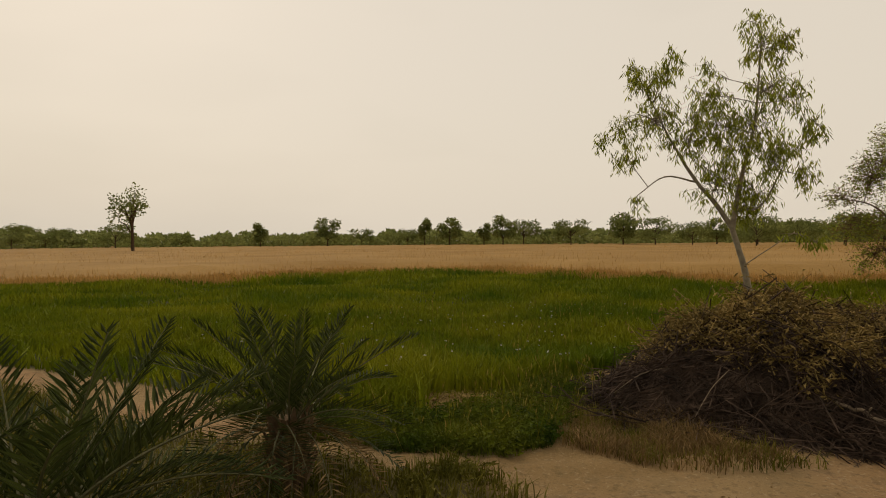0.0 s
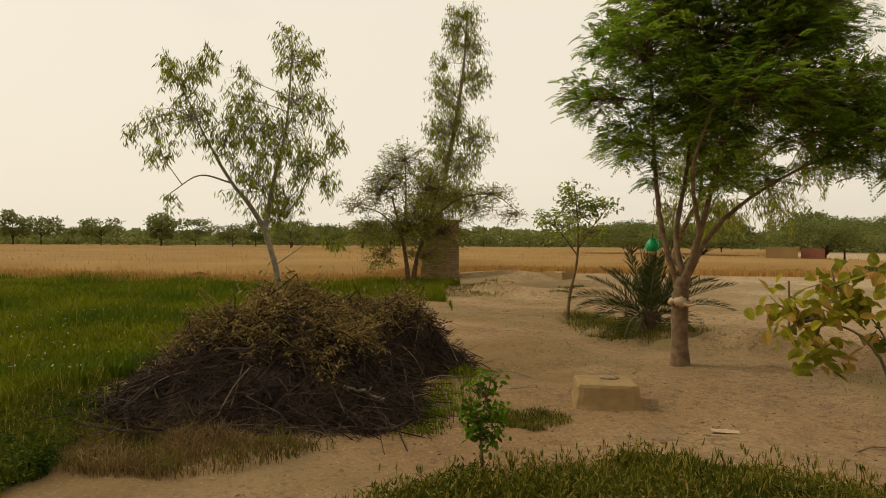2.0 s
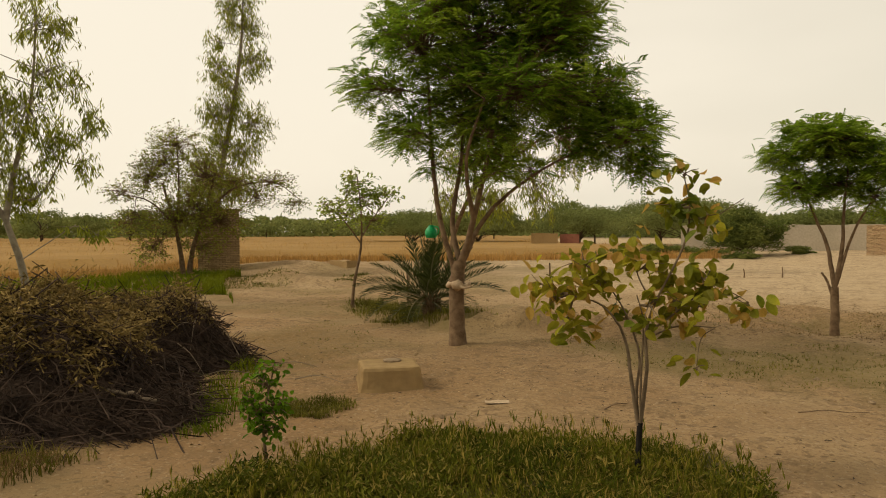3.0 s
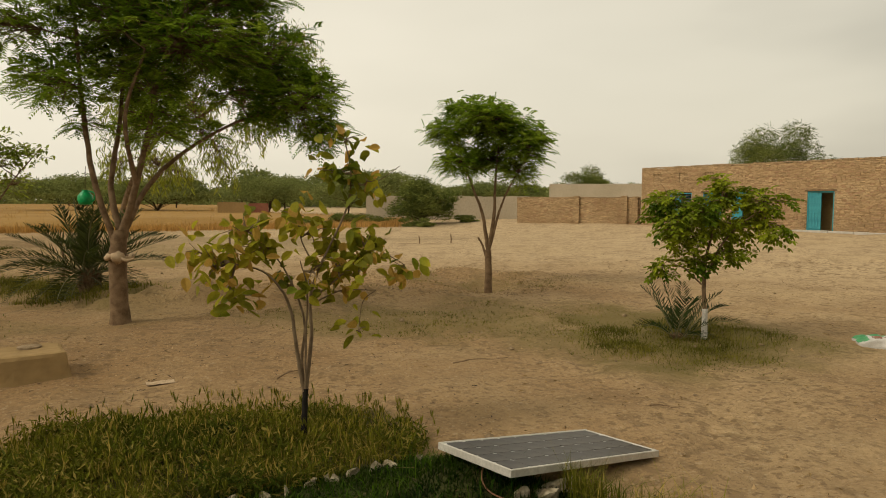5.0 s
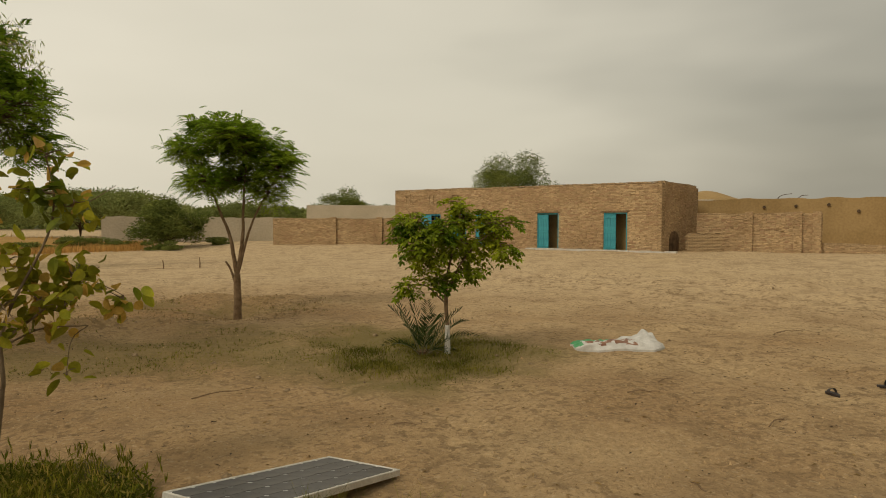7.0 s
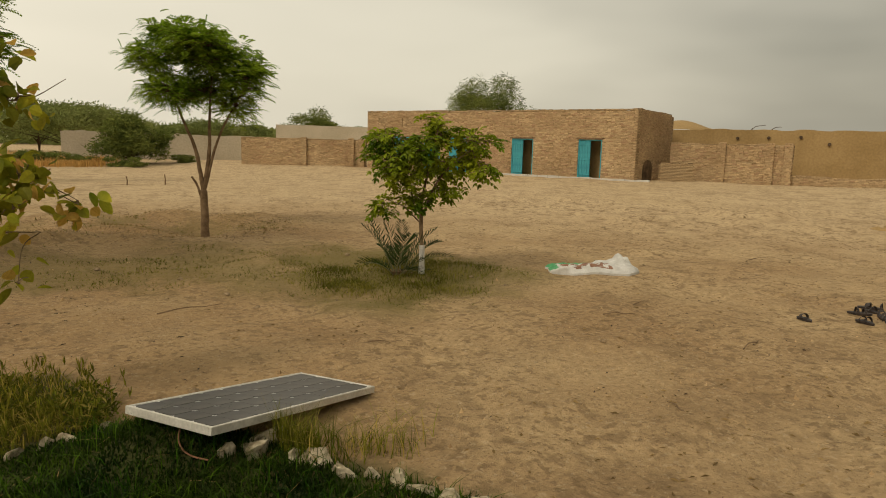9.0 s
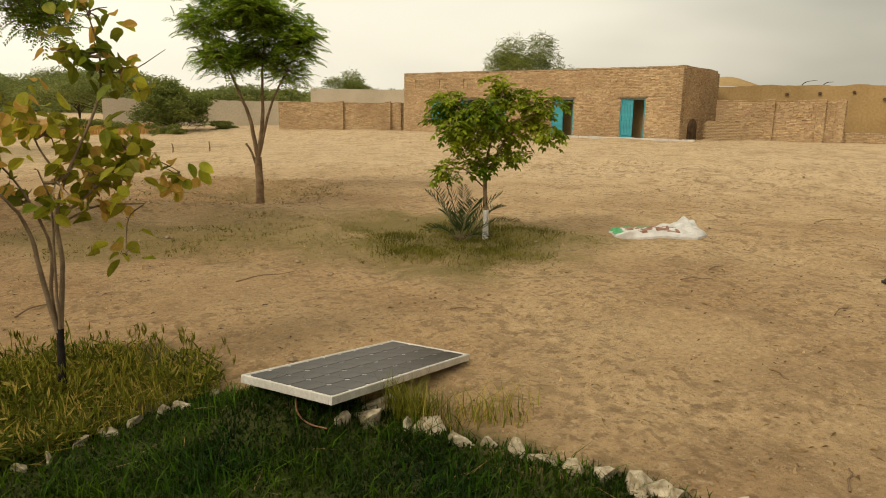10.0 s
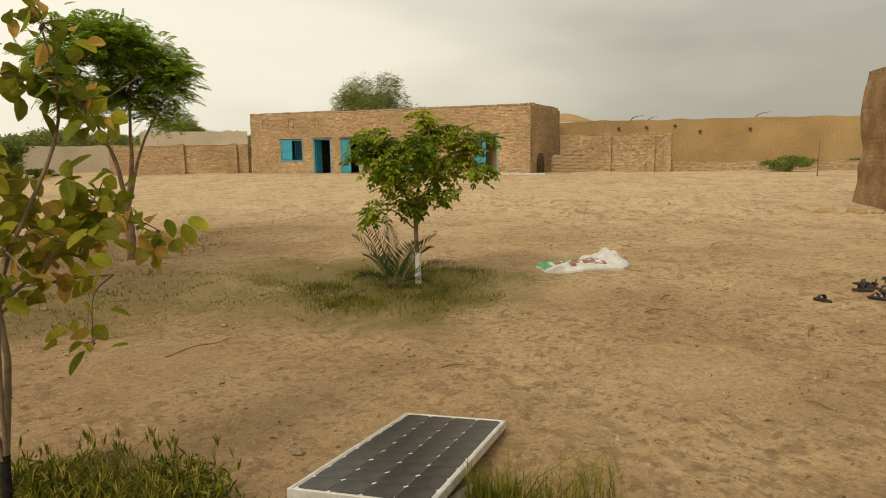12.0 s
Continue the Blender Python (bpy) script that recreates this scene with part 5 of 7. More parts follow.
# ---- trees ----
def leaf_cloud(g, kind, tips, dirs, rng, size):
    """Leaves on twigs from their tips backwards."""
    k = len(tips)
    if kind == "lance":
        for j in range(9):
            p = tips - dirs * rng.uniform(0, 0.6, (k, 1)) + rng.normal(0, 0.05, (k, 3))
            d = rand_dir(k, 0.6, rng) * 0.6 + (0, 0, -0.95)
            leaves(g, p, d, rand_dir(k, 0.3, rng), size * rng.uniform(0.55, 1.25, k), size * 0.17)
    elif kind == "feather":
        for j in range(3):
            p = tips - dirs * rng.uniform(0, 0.5, (k, 1)) + rng.normal(0, 0.06, (k, 3))
            out = dirs / (np.linalg.norm(dirs, axis=1)[:, None] + 1e-9)
            d = rand_dir(k, 0.3, rng) * 0.8 + out * (0.9, 0.9, 0.3) + (0, 0, 0.1)
            d /= np.linalg.norm(d, axis=1)[:, None]
            side = np.cross(d, np.tile((0, 0, 1.0), (k, 1)) + rng.normal(0, 0.25, (k, 3)))
            side /= np.linalg.norm(side, axis=1)[:, None] + 1e-9
            up = np.cross(side, d)
            for q in np.linspace(0.12, 1.0, 7):
                base = p + d * size * q - np.array((0, 0, 1.0)) * size * 0.35 * q * q
                for sg in (-1, 1):
                    leaves(g, base, side * sg + d * 0.55 - (0, 0, 0.18), up, size * 0.38 * (1.15 - 0.5 * q) * rng.uniform(0.8, 1.2, k), size * 0.13, 0.15)
    elif kind == "pinnate":
        for j in range(4):
            p = tips - dirs * rng.uniform(0, 0.6, (k, 1)) + rng.normal(0, 0.03, (k, 3))
            d = rand_dir(k, 0.35, rng) + (0, 0, rng.uniform(-0.5, 0.2))
            d /= np.linalg.norm(d, axis=1)[:, None]
            side = np.cross(d, np.tile((0, 0, 1.0), (k, 1)) + rng.normal(0, 0.3, (k, 3)))
            side /= np.linalg.norm(side, axis=1)[:, None] + 1e-9
            for q in (0.35, 0.65, 0.95):
                base = p + d * size * q - np.array((0, 0, 1.0)) * size * 0.3 * q * q
                for sg in (-1, 1):
                    ovate(g, base, side * sg + d * 0.6 - (0, 0, 0.35), np.cross(side, d), size * 0.46 * rng.uniform(0.8, 1.2, k), size * 0.24)
            ovate(g, p + d * size - (0, 0, 0.3 * size), d - (0, 0, 0.5), np.cross(side, d), size * 0.5, size * 0.26)
    else:
        m = {"broad": 5, "small": 9, "rosette": 6}[kind]
        for j in range(m):
            p = tips - dirs * rng.uniform(0, 0.45, (k, 1)) + rng.normal(0, size * (0.6 if kind == "broad" else 0.45), (k, 3))
            droop = -0.45 if kind == "broad" else -0.1
            d = rand_dir(k, 0.6, rng) + (0, 0, droop)
            if kind == "small":
                leaves(g, p, d, rand_dir(k, 0.5, rng) + (0, 0, 1.3), size * rng.uniform(0.65, 1.25, k), size * 0.5, 0.18)
            else:
                ovate(g, p, d, rand_dir(k, 0.5, rng) + (0, 0, 1.0), size * rng.uniform(0.6, 1.25, k), size * rng.uniform(0.52, 0.74, k))


def tree(name, label, spec, kind, leaf, bark, size, twigs, seed, base_mat=None, lower=None, category="tree", spread=1.0, bunch=1.0):
    rng = np.random.default_rng(seed)
    a = radians(spec["heading"])
    right, fwd, up = np.array((math.cos(a), -math.sin(a), 0)), np.array((math.sin(a), math.cos(a), 0)), np.array((0, 0, 1.0))
    loc = lambda s, w, z: s * right + w * fwd + z * up
    t = thing(name, at_ground(spec["x"], spec["y"]), label, category)
    lines = []
    for i, (pts, r0, r1) in enumerate(spec["limbs"]):
        line = smooth_line([loc(*p) for p in pts], 5, r1 * (0.05 if i == 0 else 0.2))
        if i == 0:
            line[0, 2] -= 0.05
        lines.append(line)
        r = np.linspace(r0, r1, len(line))
        if i == 0:
            r[0] *= 1.25
            r[1] *= 1.08
        g = tube(Geo(), line, r * (1 + rng.normal(0, 0.025, len(r))), 10 if i == 0 else 7)
        part("trunk" if i == 0 else "limb", g, base_mat if base_mat and i == 0 else bark, t, lower if lower and i == 0 else "", True)
    allp = np.vstack(lines[1:] or lines)
    tw, cr = Geo(), Geo()
    for b in spec["blobs"]:
        c, r = loc(*b[:3]), np.array(b[3:6])
        n = int(b[6] * bunch) if len(b) > 6 else max(5, int(twigs * np.prod(r) ** 0.67))
        near = allp[np.argmin(np.linalg.norm(allp - c - (0, 0, -0.3 * r[2]), axis=1))]
        stem = smooth_line([near, near * 0.45 + c * 0.55 + rng.normal(0, 0.08, 3) * r.mean(), c], 3)
        tube(tw, stem, np.linspace(0.009, 0.005, len(stem)) * (1 + 1.2 * r.mean()), 4)
        d = rand_dir(n, 1.0, rng)
        rad = rng.uniform(0.35, 1.08, (n, 1)) ** 0.6 * spread
        off = d * rad
        tips = c + off[:, :1] * r[0] * right + off[:, 1:2] * r[1] * fwd + off[:, 2:] * r[2] * up
        start = stem[rng.integers(len(stem) // 2, len(stem), n)]
        for p0, p1 in zip(start, tips):
            mid = (p0 + p1) / 2 + rng.normal(0, 0.08, 3) * np.linalg.norm(p1 - p0) + (0, 0, 0.06 * r[2])
            tube(tw, [p0, mid, p1], [0.005 * (1 + r.mean()), 0.004 * (1 + r.mean() * 0.5), 0.0025], 3)
        leaf_cloud(cr, kind, tips, (tips - start), rng, size)
    tagged(part("twig_mass", tw, bark, t), kind="stuff")
    part("crown", cr, leaf, t)
    return t


def whitewashed(t, spec, h, r, m, label):
    p = [np.array(q) for q in (spec["limbs"][0][0])]
    g = tube(Geo(), [(p[0][0], p[0][1], -0.04), (p[0][0] * 0.5 + p[1][0] * 0.5, p[0][1], h / 2), (p[1][0], p[1][1], h)], [r * 1.35, r * 1.1, r * 1.08], 10)
    part("painted_base", g, m, t, label, True)


EUC = dict(x=-17.33, y=11.23, heading=-57.5,
    limbs=[([(0.0, 0, -0.08), (-0.14, 0, 0.59), (-0.27, 0, 1.27), (-0.56, 0, 2.32)], 0.105, 0.075),
           ([(-0.56, 0, 2.32), (-1.07, 0, 3.13), (-1.49, 0, 3.64), (-2.17, 0.2, 4.83), (-2.71, 0.2, 6.01)], 0.08, 0.02),
           ([(-0.56, 0, 2.32), (-0.34, 0.1, 3.64), (0.03, 0.1, 5.34), (0.2, 0.2, 7.71)], 0.08, 0.02),
           ([(-1.49, 0, 3.64), (-2.34, -0.2, 3.81), (-3.1, -0.2, 3.3)], 0.03, 0.012),
           ([(-0.47, 0, 2.8), (0.2, 0.3, 2.97), (0.8, 0.5, 4.15)], 0.04, 0.015),
           ([(-0.27, 0, 1.27), (0.2, 0.2, 1.61), (1.02, 0.3, 2.2)], 0.02, 0.01)],
    blobs=[(0.2, 0.3, 7.37, 0.76, 0.8, 0.85), (0.46, 0, 6.18, 0.76, 0.8, 0.85), (0.03, -0.4, 5.17, 0.93, 0.93, 0.93),
           (0.8, 0.4, 4.49, 0.59, 0.68, 0.76), (-2.76, 0, 6.52, 0.68, 0.68, 0.68), (-2.68, 0, 5.51, 1.02, 0.97, 0.93),
           (-3.52, 0.3, 4.66, 0.54, 0.61, 0.68), (-1.66, -0.3, 4.83, 0.85, 0.8, 0.76), (-0.81, 0, 3.64, 1.02, 1.02, 1.02),
           (0.03, 0.4, 3.3, 0.68, 0.76, 0.85), (-3.13, 0, 3.05, 0.27, 0.36, 0.44), (1.02, 0.2, 2.15, 0.41, 0.32, 0.24),
           (-1.32, 0.5, 5.85, 0.51, 0.59, 0.68), (-0.56, -0.6, 4.49, 0.68, 0.72, 0.76), (0.85, 0.20, 7.29, 0.47, 0.58, 0.68), (1.15, 0.00, 5.93, 0.34, 0.53, 0.71), (-2.25, 0.20, 6.95, 0.59, 0.52, 0.44), (-3.19, 0.00, 6.86, 0.37, 0.37, 0.37), (1.36, 0.00, 4.66, 0.24, 0.39, 0.54), (0.03, 0.00, 8.02, 0.47, 0.44, 0.41), (-1.24, -0.20, 6.69, 0.41, 0.41, 0.41), (-3.78, 0.00, 5.34, 0.34, 0.37, 0.41), (-3.25, 0.1, 7.15, 0.4, 0.4, 0.4, 12), (-2.1, -0.2, 7.3, 0.4, 0.4, 0.35, 12),
           (-1.2, 0.1, 6.1, 0.7, 0.6, 0.6, 34), (-0.95, -0.2, 5.2, 0.75, 0.7, 0.7, 44), (-4.2, 0, 5.0, 0.3, 0.3, 0.35, 9), (1.5, 0.1, 5.1, 0.4, 0.4, 0.6, 22),
           (1.3, 0, 3.7, 0.4, 0.4, 0.5, 20), (0.45, 0.2, 4.3, 0.6, 0.6, 0.7, 36), (1.6, 0.2, 1.9, 0.35, 0.3, 0.3, 12), (-0.3, 0.3, 2.9, 0.6, 0.5, 0.6, 40)])
EUC_FAR = dict(x=-10.80, y=28.50, heading=-17.5,
    limbs=[([(-2.8, 0, 0), (-2.4, 0, 2.0), (-1.4, 0, 4.0), (0.3, 0, 6.0)], 0.12, 0.06), ([(-1.6, 0, 3.6), (-1.5, 0.2, 5.4), (-1.6, 0.2, 7.4)], 0.08, 0.02), ([(-1.1, 0, 4.4), (1.2, 0.2, 5.8), (2.4, 0, 7.6)], 0.08, 0.02)],
    blobs=[(-1.7, 0.2, 7.2, 1.3, 1.2, 1.4), (0.3, 0, 8.2, 1.4, 1.2, 1.3), (2.3, 0, 7.6, 1.3, 1.2, 1.4), (-2.4, 0.2, 5.0, 1.2, 1.1, 1.5), (0.2, 0.4, 5.6, 1.4, 1.2, 1.4), (2.7, 0.2, 5.2, 1.2, 1.1, 1.5), (-1.2, 0, 3.2, 1.1, 1.0, 1.1), (1.3, 0.2, 3.4, 1.2, 1.0, 1.2), (-2.8, 0, 3.2, 0.8, 0.8, 0.9), (-0.4, -0.8, 2.9, 1.0, 0.8, 0.9), (4.4, 0.2, 8.4, 1.2, 1.1, 1.1), (5.2, 0.2, 7.2, 0.8, 0.8, 0.9), (3.6, 0, 6.4, 1.1, 1.0, 1.2)])
TALL = dict(x=-25.45, y=25.43, heading=-45.1,
    limbs=[([(0.0, 0, -0.06), (0.2, 0, 2.18), (0.56, 0, 4.98), (1.12, 0, 8.06), (1.54, 0, 11.14), (1.68, 0, 13.93)], 0.22, 0.03)],
    blobs=[(1.54, 0, 13.51, 1.12, 1.05, 0.98), (1.68, 0.3, 12.12, 1.18, 1.15, 1.12), (0.42, -0.3, 9.88, 1.06, 0.98, 0.9),
           (2.1, 0, 10.44, 1.01, 1.13, 1.26), (0.84, 0, 8.06, 1.26, 1.26, 1.26), (2.38, 0.4, 7.36, 1.01, 1.09, 1.18),
           (0.56, -0.4, 6.24, 1.12, 1.12, 1.12), (1.68, 0, 5.82, 1.12, 1.12, 1.12), (0.28, 0, 4.14, 1.4, 1.33, 1.26),
           (1.4, 0.5, 4.14, 1.12, 1.12, 1.12), (0.14, 0, 2.32, 1.12, 1.05, 0.98),
           (-0.3, 0, 5.3, 1.0, 1.0, 1.0), (-0.7, 0.2, 3.9, 1.1, 1.0, 1.1), (0.1, -0.2, 7.6, 0.8, 0.8, 0.9), (0.9, 0.2, 9.1, 0.9, 0.8, 0.8), (0.2, 0.1, 11.3, 0.6, 0.6, 0.6), (0.9, 0, 12.9, 0.7, 0.7, 0.8)])
THORN = dict(x=-21.18, y=19.90, heading=-47.0,
    limbs=[([(-0.14, 0, -0.05), (-0.22, 0, 0.91), (-0.43, 0, 2.11), (-0.86, 0, 3.78)], 0.12, 0.04),
           ([(0.05, 0, -0.05), (0.22, 0, 1.15), (0.69, 0, 2.58), (1.05, 0, 4.02)], 0.12, 0.03),
           ([(0.69, 0, 2.58), (1.89, 0.2, 3.66), (3.44, 0.2, 3.9), (4.52, 0.2, 3.18)], 0.06, 0.012),
           ([(-0.43, 0, 2.11), (-1.34, 0, 3.06), (-2.54, 0, 3.35)], 0.05, 0.012),
           ([(-0.38, 0, 2.11), (-0.26, 0, 3.78), (-0.33, 0, 5.69)], 0.05, 0.015)],
    blobs=[(-0.38, 0, 5.33, 1.08, 0.92, 0.77), (-1.22, 0.4, 4.14, 1.0, 0.96, 0.91), (-2.18, -0.3, 3.35, 0.81, 0.65, 0.48),
           (0.69, -0.4, 4.14, 1.2, 1.08, 0.96), (1.89, 0.3, 3.9, 1.0, 0.74, 0.48), (3.33, 0, 3.9, 1.08, 0.78, 0.48),
           (4.28, 0.3, 3.06, 0.67, 0.55, 0.43), (-0.14, 0, 2.58, 1.44, 1.26, 1.08), (1.29, -0.6, 2.34, 1.32, 1.08, 0.84), (-1.0, 0.2, 4.6, 0.9, 0.9, 0.8), (2.7, -0.2, 3.2, 0.9, 0.7, 0.5), (0.3, -0.7, 2.9, 1.0, 0.8, 0.8), (-2.0, 0, 2.2, 0.8, 0.7, 0.6),
           (-1.34, -0.4, 1.27, 0.77, 0.77, 0.77), (0.57, 0.5, 1.27, 0.96, 0.78, 0.6)])
THIN = dict(x=-9.42, y=14.11, heading=-33.8,
    limbs=[([(-0.03, 0, -0.03), (0.03, 0, 0.6), (0.19, 0, 1.43), (0.21, 0, 2.26), (0.11, 0, 3.24)], 0.045, 0.012),
           ([(0.19, 0, 1.57), (-0.28, 0, 2.19), (-0.76, 0, 2.57)], 0.02, 0.007),
           ([(0.21, 0, 1.71), (0.56, 0, 2.26), (1.04, 0, 2.89)], 0.02, 0.007)],
    blobs=[(0.07, 0, 3.03, 0.47, 0.42, 0.36), (-0.62, 0.2, 2.51, 0.36, 0.31, 0.25), (0.81, 0, 2.75, 0.36, 0.32, 0.28),
           (-0.14, -0.3, 2.26, 0.62, 0.47, 0.31), (0.56, 0.3, 2.12, 0.5, 0.39, 0.28), (0.21, 0.2, 2.68, 0.56, 0.45, 0.35)])
BIG = dict(x=-4.79, y=10.23, heading=-25.0,
    limbs=[([(0.0, 0, -0.04), (-0.01, 0, 0.53), (0.0, 0, 1.08), (0.04, 0, 1.36)], 0.13, 0.112),
           ([(-0.04, 0, 1.17), (-0.27, 0, 2.0), (-0.39, 0.1, 2.92), (-0.45, 0.1, 4.02), (-0.5, 0.2, 4.75)], 0.05, 0.018),
           ([(0.04, 0, 1.27), (-0.08, 0.3, 2.0), (0.06, 0.4, 2.92), (0.15, 0.5, 4.02)], 0.055, 0.018),
           ([(0.04, 0, 1.27), (0.26, -0.2, 2.0), (0.47, -0.3, 2.92), (0.79, -0.4, 4.2)], 0.06, 0.02),
           ([(0.06, 0, 1.27), (0.42, 0.2, 2.0), (0.97, 0.2, 2.55), (1.71, 0.2, 3.01), (2.71, 0.2, 3.37)], 0.045, 0.012),
           ([(0.26, -0.2, 2.0), (0.15, -0.6, 2.92), (0.42, -0.7, 3.83)], 0.04, 0.015)],
    blobs=[(-0.31, 0.2, 5.67, 0.92, 1, 0.55), (-1.32, 0, 4.15, 0.55, 0.7, 0.41), (-0.95, 0.3, 3.47, 0.46, 0.7, 0.37),
           (-0.59, -0.4, 4.75, 0.69, 0.9, 0.55), (0.42, 0.3, 5.12, 1.01, 1.2, 0.83), (1.61, 0, 5.02, 0.92, 1.2, 0.69),
           (1.06, -0.5, 4.02, 1.1, 1.1, 0.64), (2.16, 0.5, 4.11, 0.92, 1.1, 0.64), (2.66, 0, 3.3, 0.73, 0.9, 0.5),
           (3.07, 0.2, 2.84, 0.41, 0.6, 0.32), (2.16, 0.3, 3.1, 0.5, 0.6, 0.28), (0.15, 0.6, 3.74, 0.64, 0.9, 0.55),
           (0.61, 0, 6.22, 1.28, 1.2, 0.55), (1.89, 0.3, 5.85, 0.64, 1, 0.55), (0.61, 0.9, 3.19, 0.64, 0.7, 0.41),
           (-1.14, 0.2, 5.12, 0.46, 0.6, 0.37), (3.01, 0.1, 3.56, 0.41, 0.39, 0.37), (0.6, -0.3, 2.72, 0.41, 0.31, 0.2), (-0.36, 0.2, 2.9, 0.26, 0.24, 0.22), (1.24, 0.5, 2.9, 0.37, 0.27, 0.18), (1.7, -0.2, 3.45, 0.55, 0.43, 0.32), (0.05, -0.3, 4.36, 0.73, 0.64, 0.55), (0.88, 0.7, 4.36, 0.73, 0.64, 0.55), (1.42, -0.5, 5.64, 0.82, 0.68, 0.55), (-0.31, 0.5, 4.09, 0.55, 0.5, 0.46), (2.51, 0.1, 3.69, 0.41, 0.38, 0.35), (1.88, 0.5, 5, 0.55, 0.5, 0.46), (0.51, -0.4, 3.36, 0.55, 0.46, 0.37), (-0.58, -0.4, 3.36, 0.41, 0.37, 0.32), (1.33, 0.3, 6.01, 0.73, 0.59, 0.46)])
TREE2 = dict(x=0.81, y=14.91, heading=2.6,
    limbs=[([(0.0, 0, -0.02), (0.01, 0, 0.51), (0.0, 0, 0.97)], 0.085, 0.07),
           ([(0.0, 0, 0.97), (-0.12, 0, 1.71), (-0.32, 0, 2.25), (-0.62, 0, 3.03)], 0.045, 0.015),
           ([(0.0, 0, 0.97), (0.12, 0, 1.71), (0.14, 0, 2.43), (0.22, 0, 3.39)], 0.045, 0.015),
           ([(0.02, 0, 0.99), (0.28, 0, 1.95), (0.69, 0, 2.79)], 0.035, 0.012),
           ([(-0.02, 0, 0.75), (-0.14, 0, 1.11), (-0.22, 0, 1.23)], 0.025, 0.02)],
    blobs=[(-0.32, 0, 3.96, 0.72, 0.6, 0.22), (-0.8, 0.2, 3.51, 0.54, 0.6, 0.36), (0.22, 0.2, 3.57, 0.78, 0.8, 0.42),
           (0.81, -0.2, 3.15, 0.42, 0.5, 0.42), (-0.56, 0, 2.85, 0.57, 0.6, 0.34), (0.1, 0.4, 2.91, 0.6, 0.6, 0.34),
           (0.63, 0.2, 2.61, 0.41, 0.4, 0.26), (-0.02, -0.5, 3.75, 0.6, 0.5, 0.24), (1.05, 0, 3.37, 0.22, 0.3, 0.22)])
YEL = dict(x=-1.06, y=5.50, heading=-12.9,
    limbs=[([(-0.01, 0, -0.01), (0.0, 0, 0.22), (0.01, 0, 0.44)], 0.024, 0.021),
           ([(0.0, 0, 0.42), (-0.03, 0, 0.60), (-0.065, 0, 0.85), (-0.09, 0.02, 1.03), (-0.16, 0, 1.2), (-0.3, 0, 1.34), (-0.53, 0, 1.4)], 0.018, 0.005),
           ([(0.0, 0.01, 0.42), (-0.015, 0.05, 0.66), (0.012, 0.08, 0.9), (-0.04, 0.1, 1.12), (-0.16, 0.1, 1.38), (-0.36, 0.1, 1.61)], 0.015, 0.004),
           ([(0.012, 0, 0.42), (0.035, 0, 0.62), (0.06, 0, 0.88), (0.05, 0, 1.1), (0.11, 0, 1.33), (0.32, 0, 1.78), (0.36, 0, 2.06), (0.32, 0, 2.29)], 0.018, 0.004),
           ([(0.01, -0.01, 0.44), (0.015, -0.05, 0.8), (0.03, -0.08, 1.2), (-0.02, -0.12, 1.42)], 0.010, 0.004),
           ([(0.06, 0, 1.12), (0.23, 0, 1.25), (0.45, 0, 1.44), (0.62, 0, 1.57)], 0.01, 0.004),
           ([(0.06, 0, 1.08), (0.28, 0.05, 1.17), (0.55, 0.05, 1.17)], 0.008, 0.003),
           ([(0.35, 0, 1.97), (0.53, 0, 1.99), (0.73, 0, 2.12)], 0.006, 0.002),
           ([(0.11, 0, 1.33), (0.0, 0.05, 1.54), (-0.04, 0.05, 1.74)], 0.008, 0.003),
           ([(0.55, 0.05, 1.17), (0.45, 0.05, 1.08), (0.41, 0, 0.86)], 0.004, 0.002),
           ([(0.53, 0, 1.5), (0.68, 0, 1.42), (0.76, 0, 1.37)], 0.005, 0.002)],
    blobs=[(0.33, 0, 2.32, 0.09, 0.06, 0.05, 7), (0.23, 0, 2.08, 0.14, 0.1, 0.06, 9), (0.47, 0, 2.02, 0.13, 0.1, 0.09, 11),
           (-0.63, 0, 1.37, 0.19, 0.15, 0.15, 12), (-0.75, 0.1, 1.48, 0.13, 0.1, 0.08, 6), (-0.49, 0.1, 1.52, 0.17, 0.15, 0.13, 11),
           (-0.41, -0.1, 1.65, 0.17, 0.12, 0.11, 9), (-0.26, 0, 1.54, 0.13, 0.12, 0.13, 9), (-0.04, 0, 1.74, 0.17, 0.12, 0.09, 9),
           (0.06, 0.15, 1.61, 0.17, 0.12, 0.11, 9), (0.06, -0.15, 1.37, 0.13, 0.15, 0.13, 9), (0.23, 0.1, 1.4, 0.13, 0.15, 0.11, 9),
           (0.45, 0, 1.54, 0.16, 0.15, 0.11, 12), (0.55, 0.1, 1.5, 0.11, 0.12, 0.09, 7), (0.41, -0.1, 1.33, 0.15, 0.12, 0.09, 7),
           (0.75, 0, 1.35, 0.07, 0.05, 0.08, 5), (-0.53, 0, 1.16, 0.15, 0.1, 0.08, 9), (0.41, 0, 0.87, 0.08, 0.05, 0.08, 3),
           (0.34, 0.1, 1.16, 0.17, 0.08, 0.04, 4), (-0.11, 0.2, 1.2, 0.15, 0.1, 0.09, 6)])
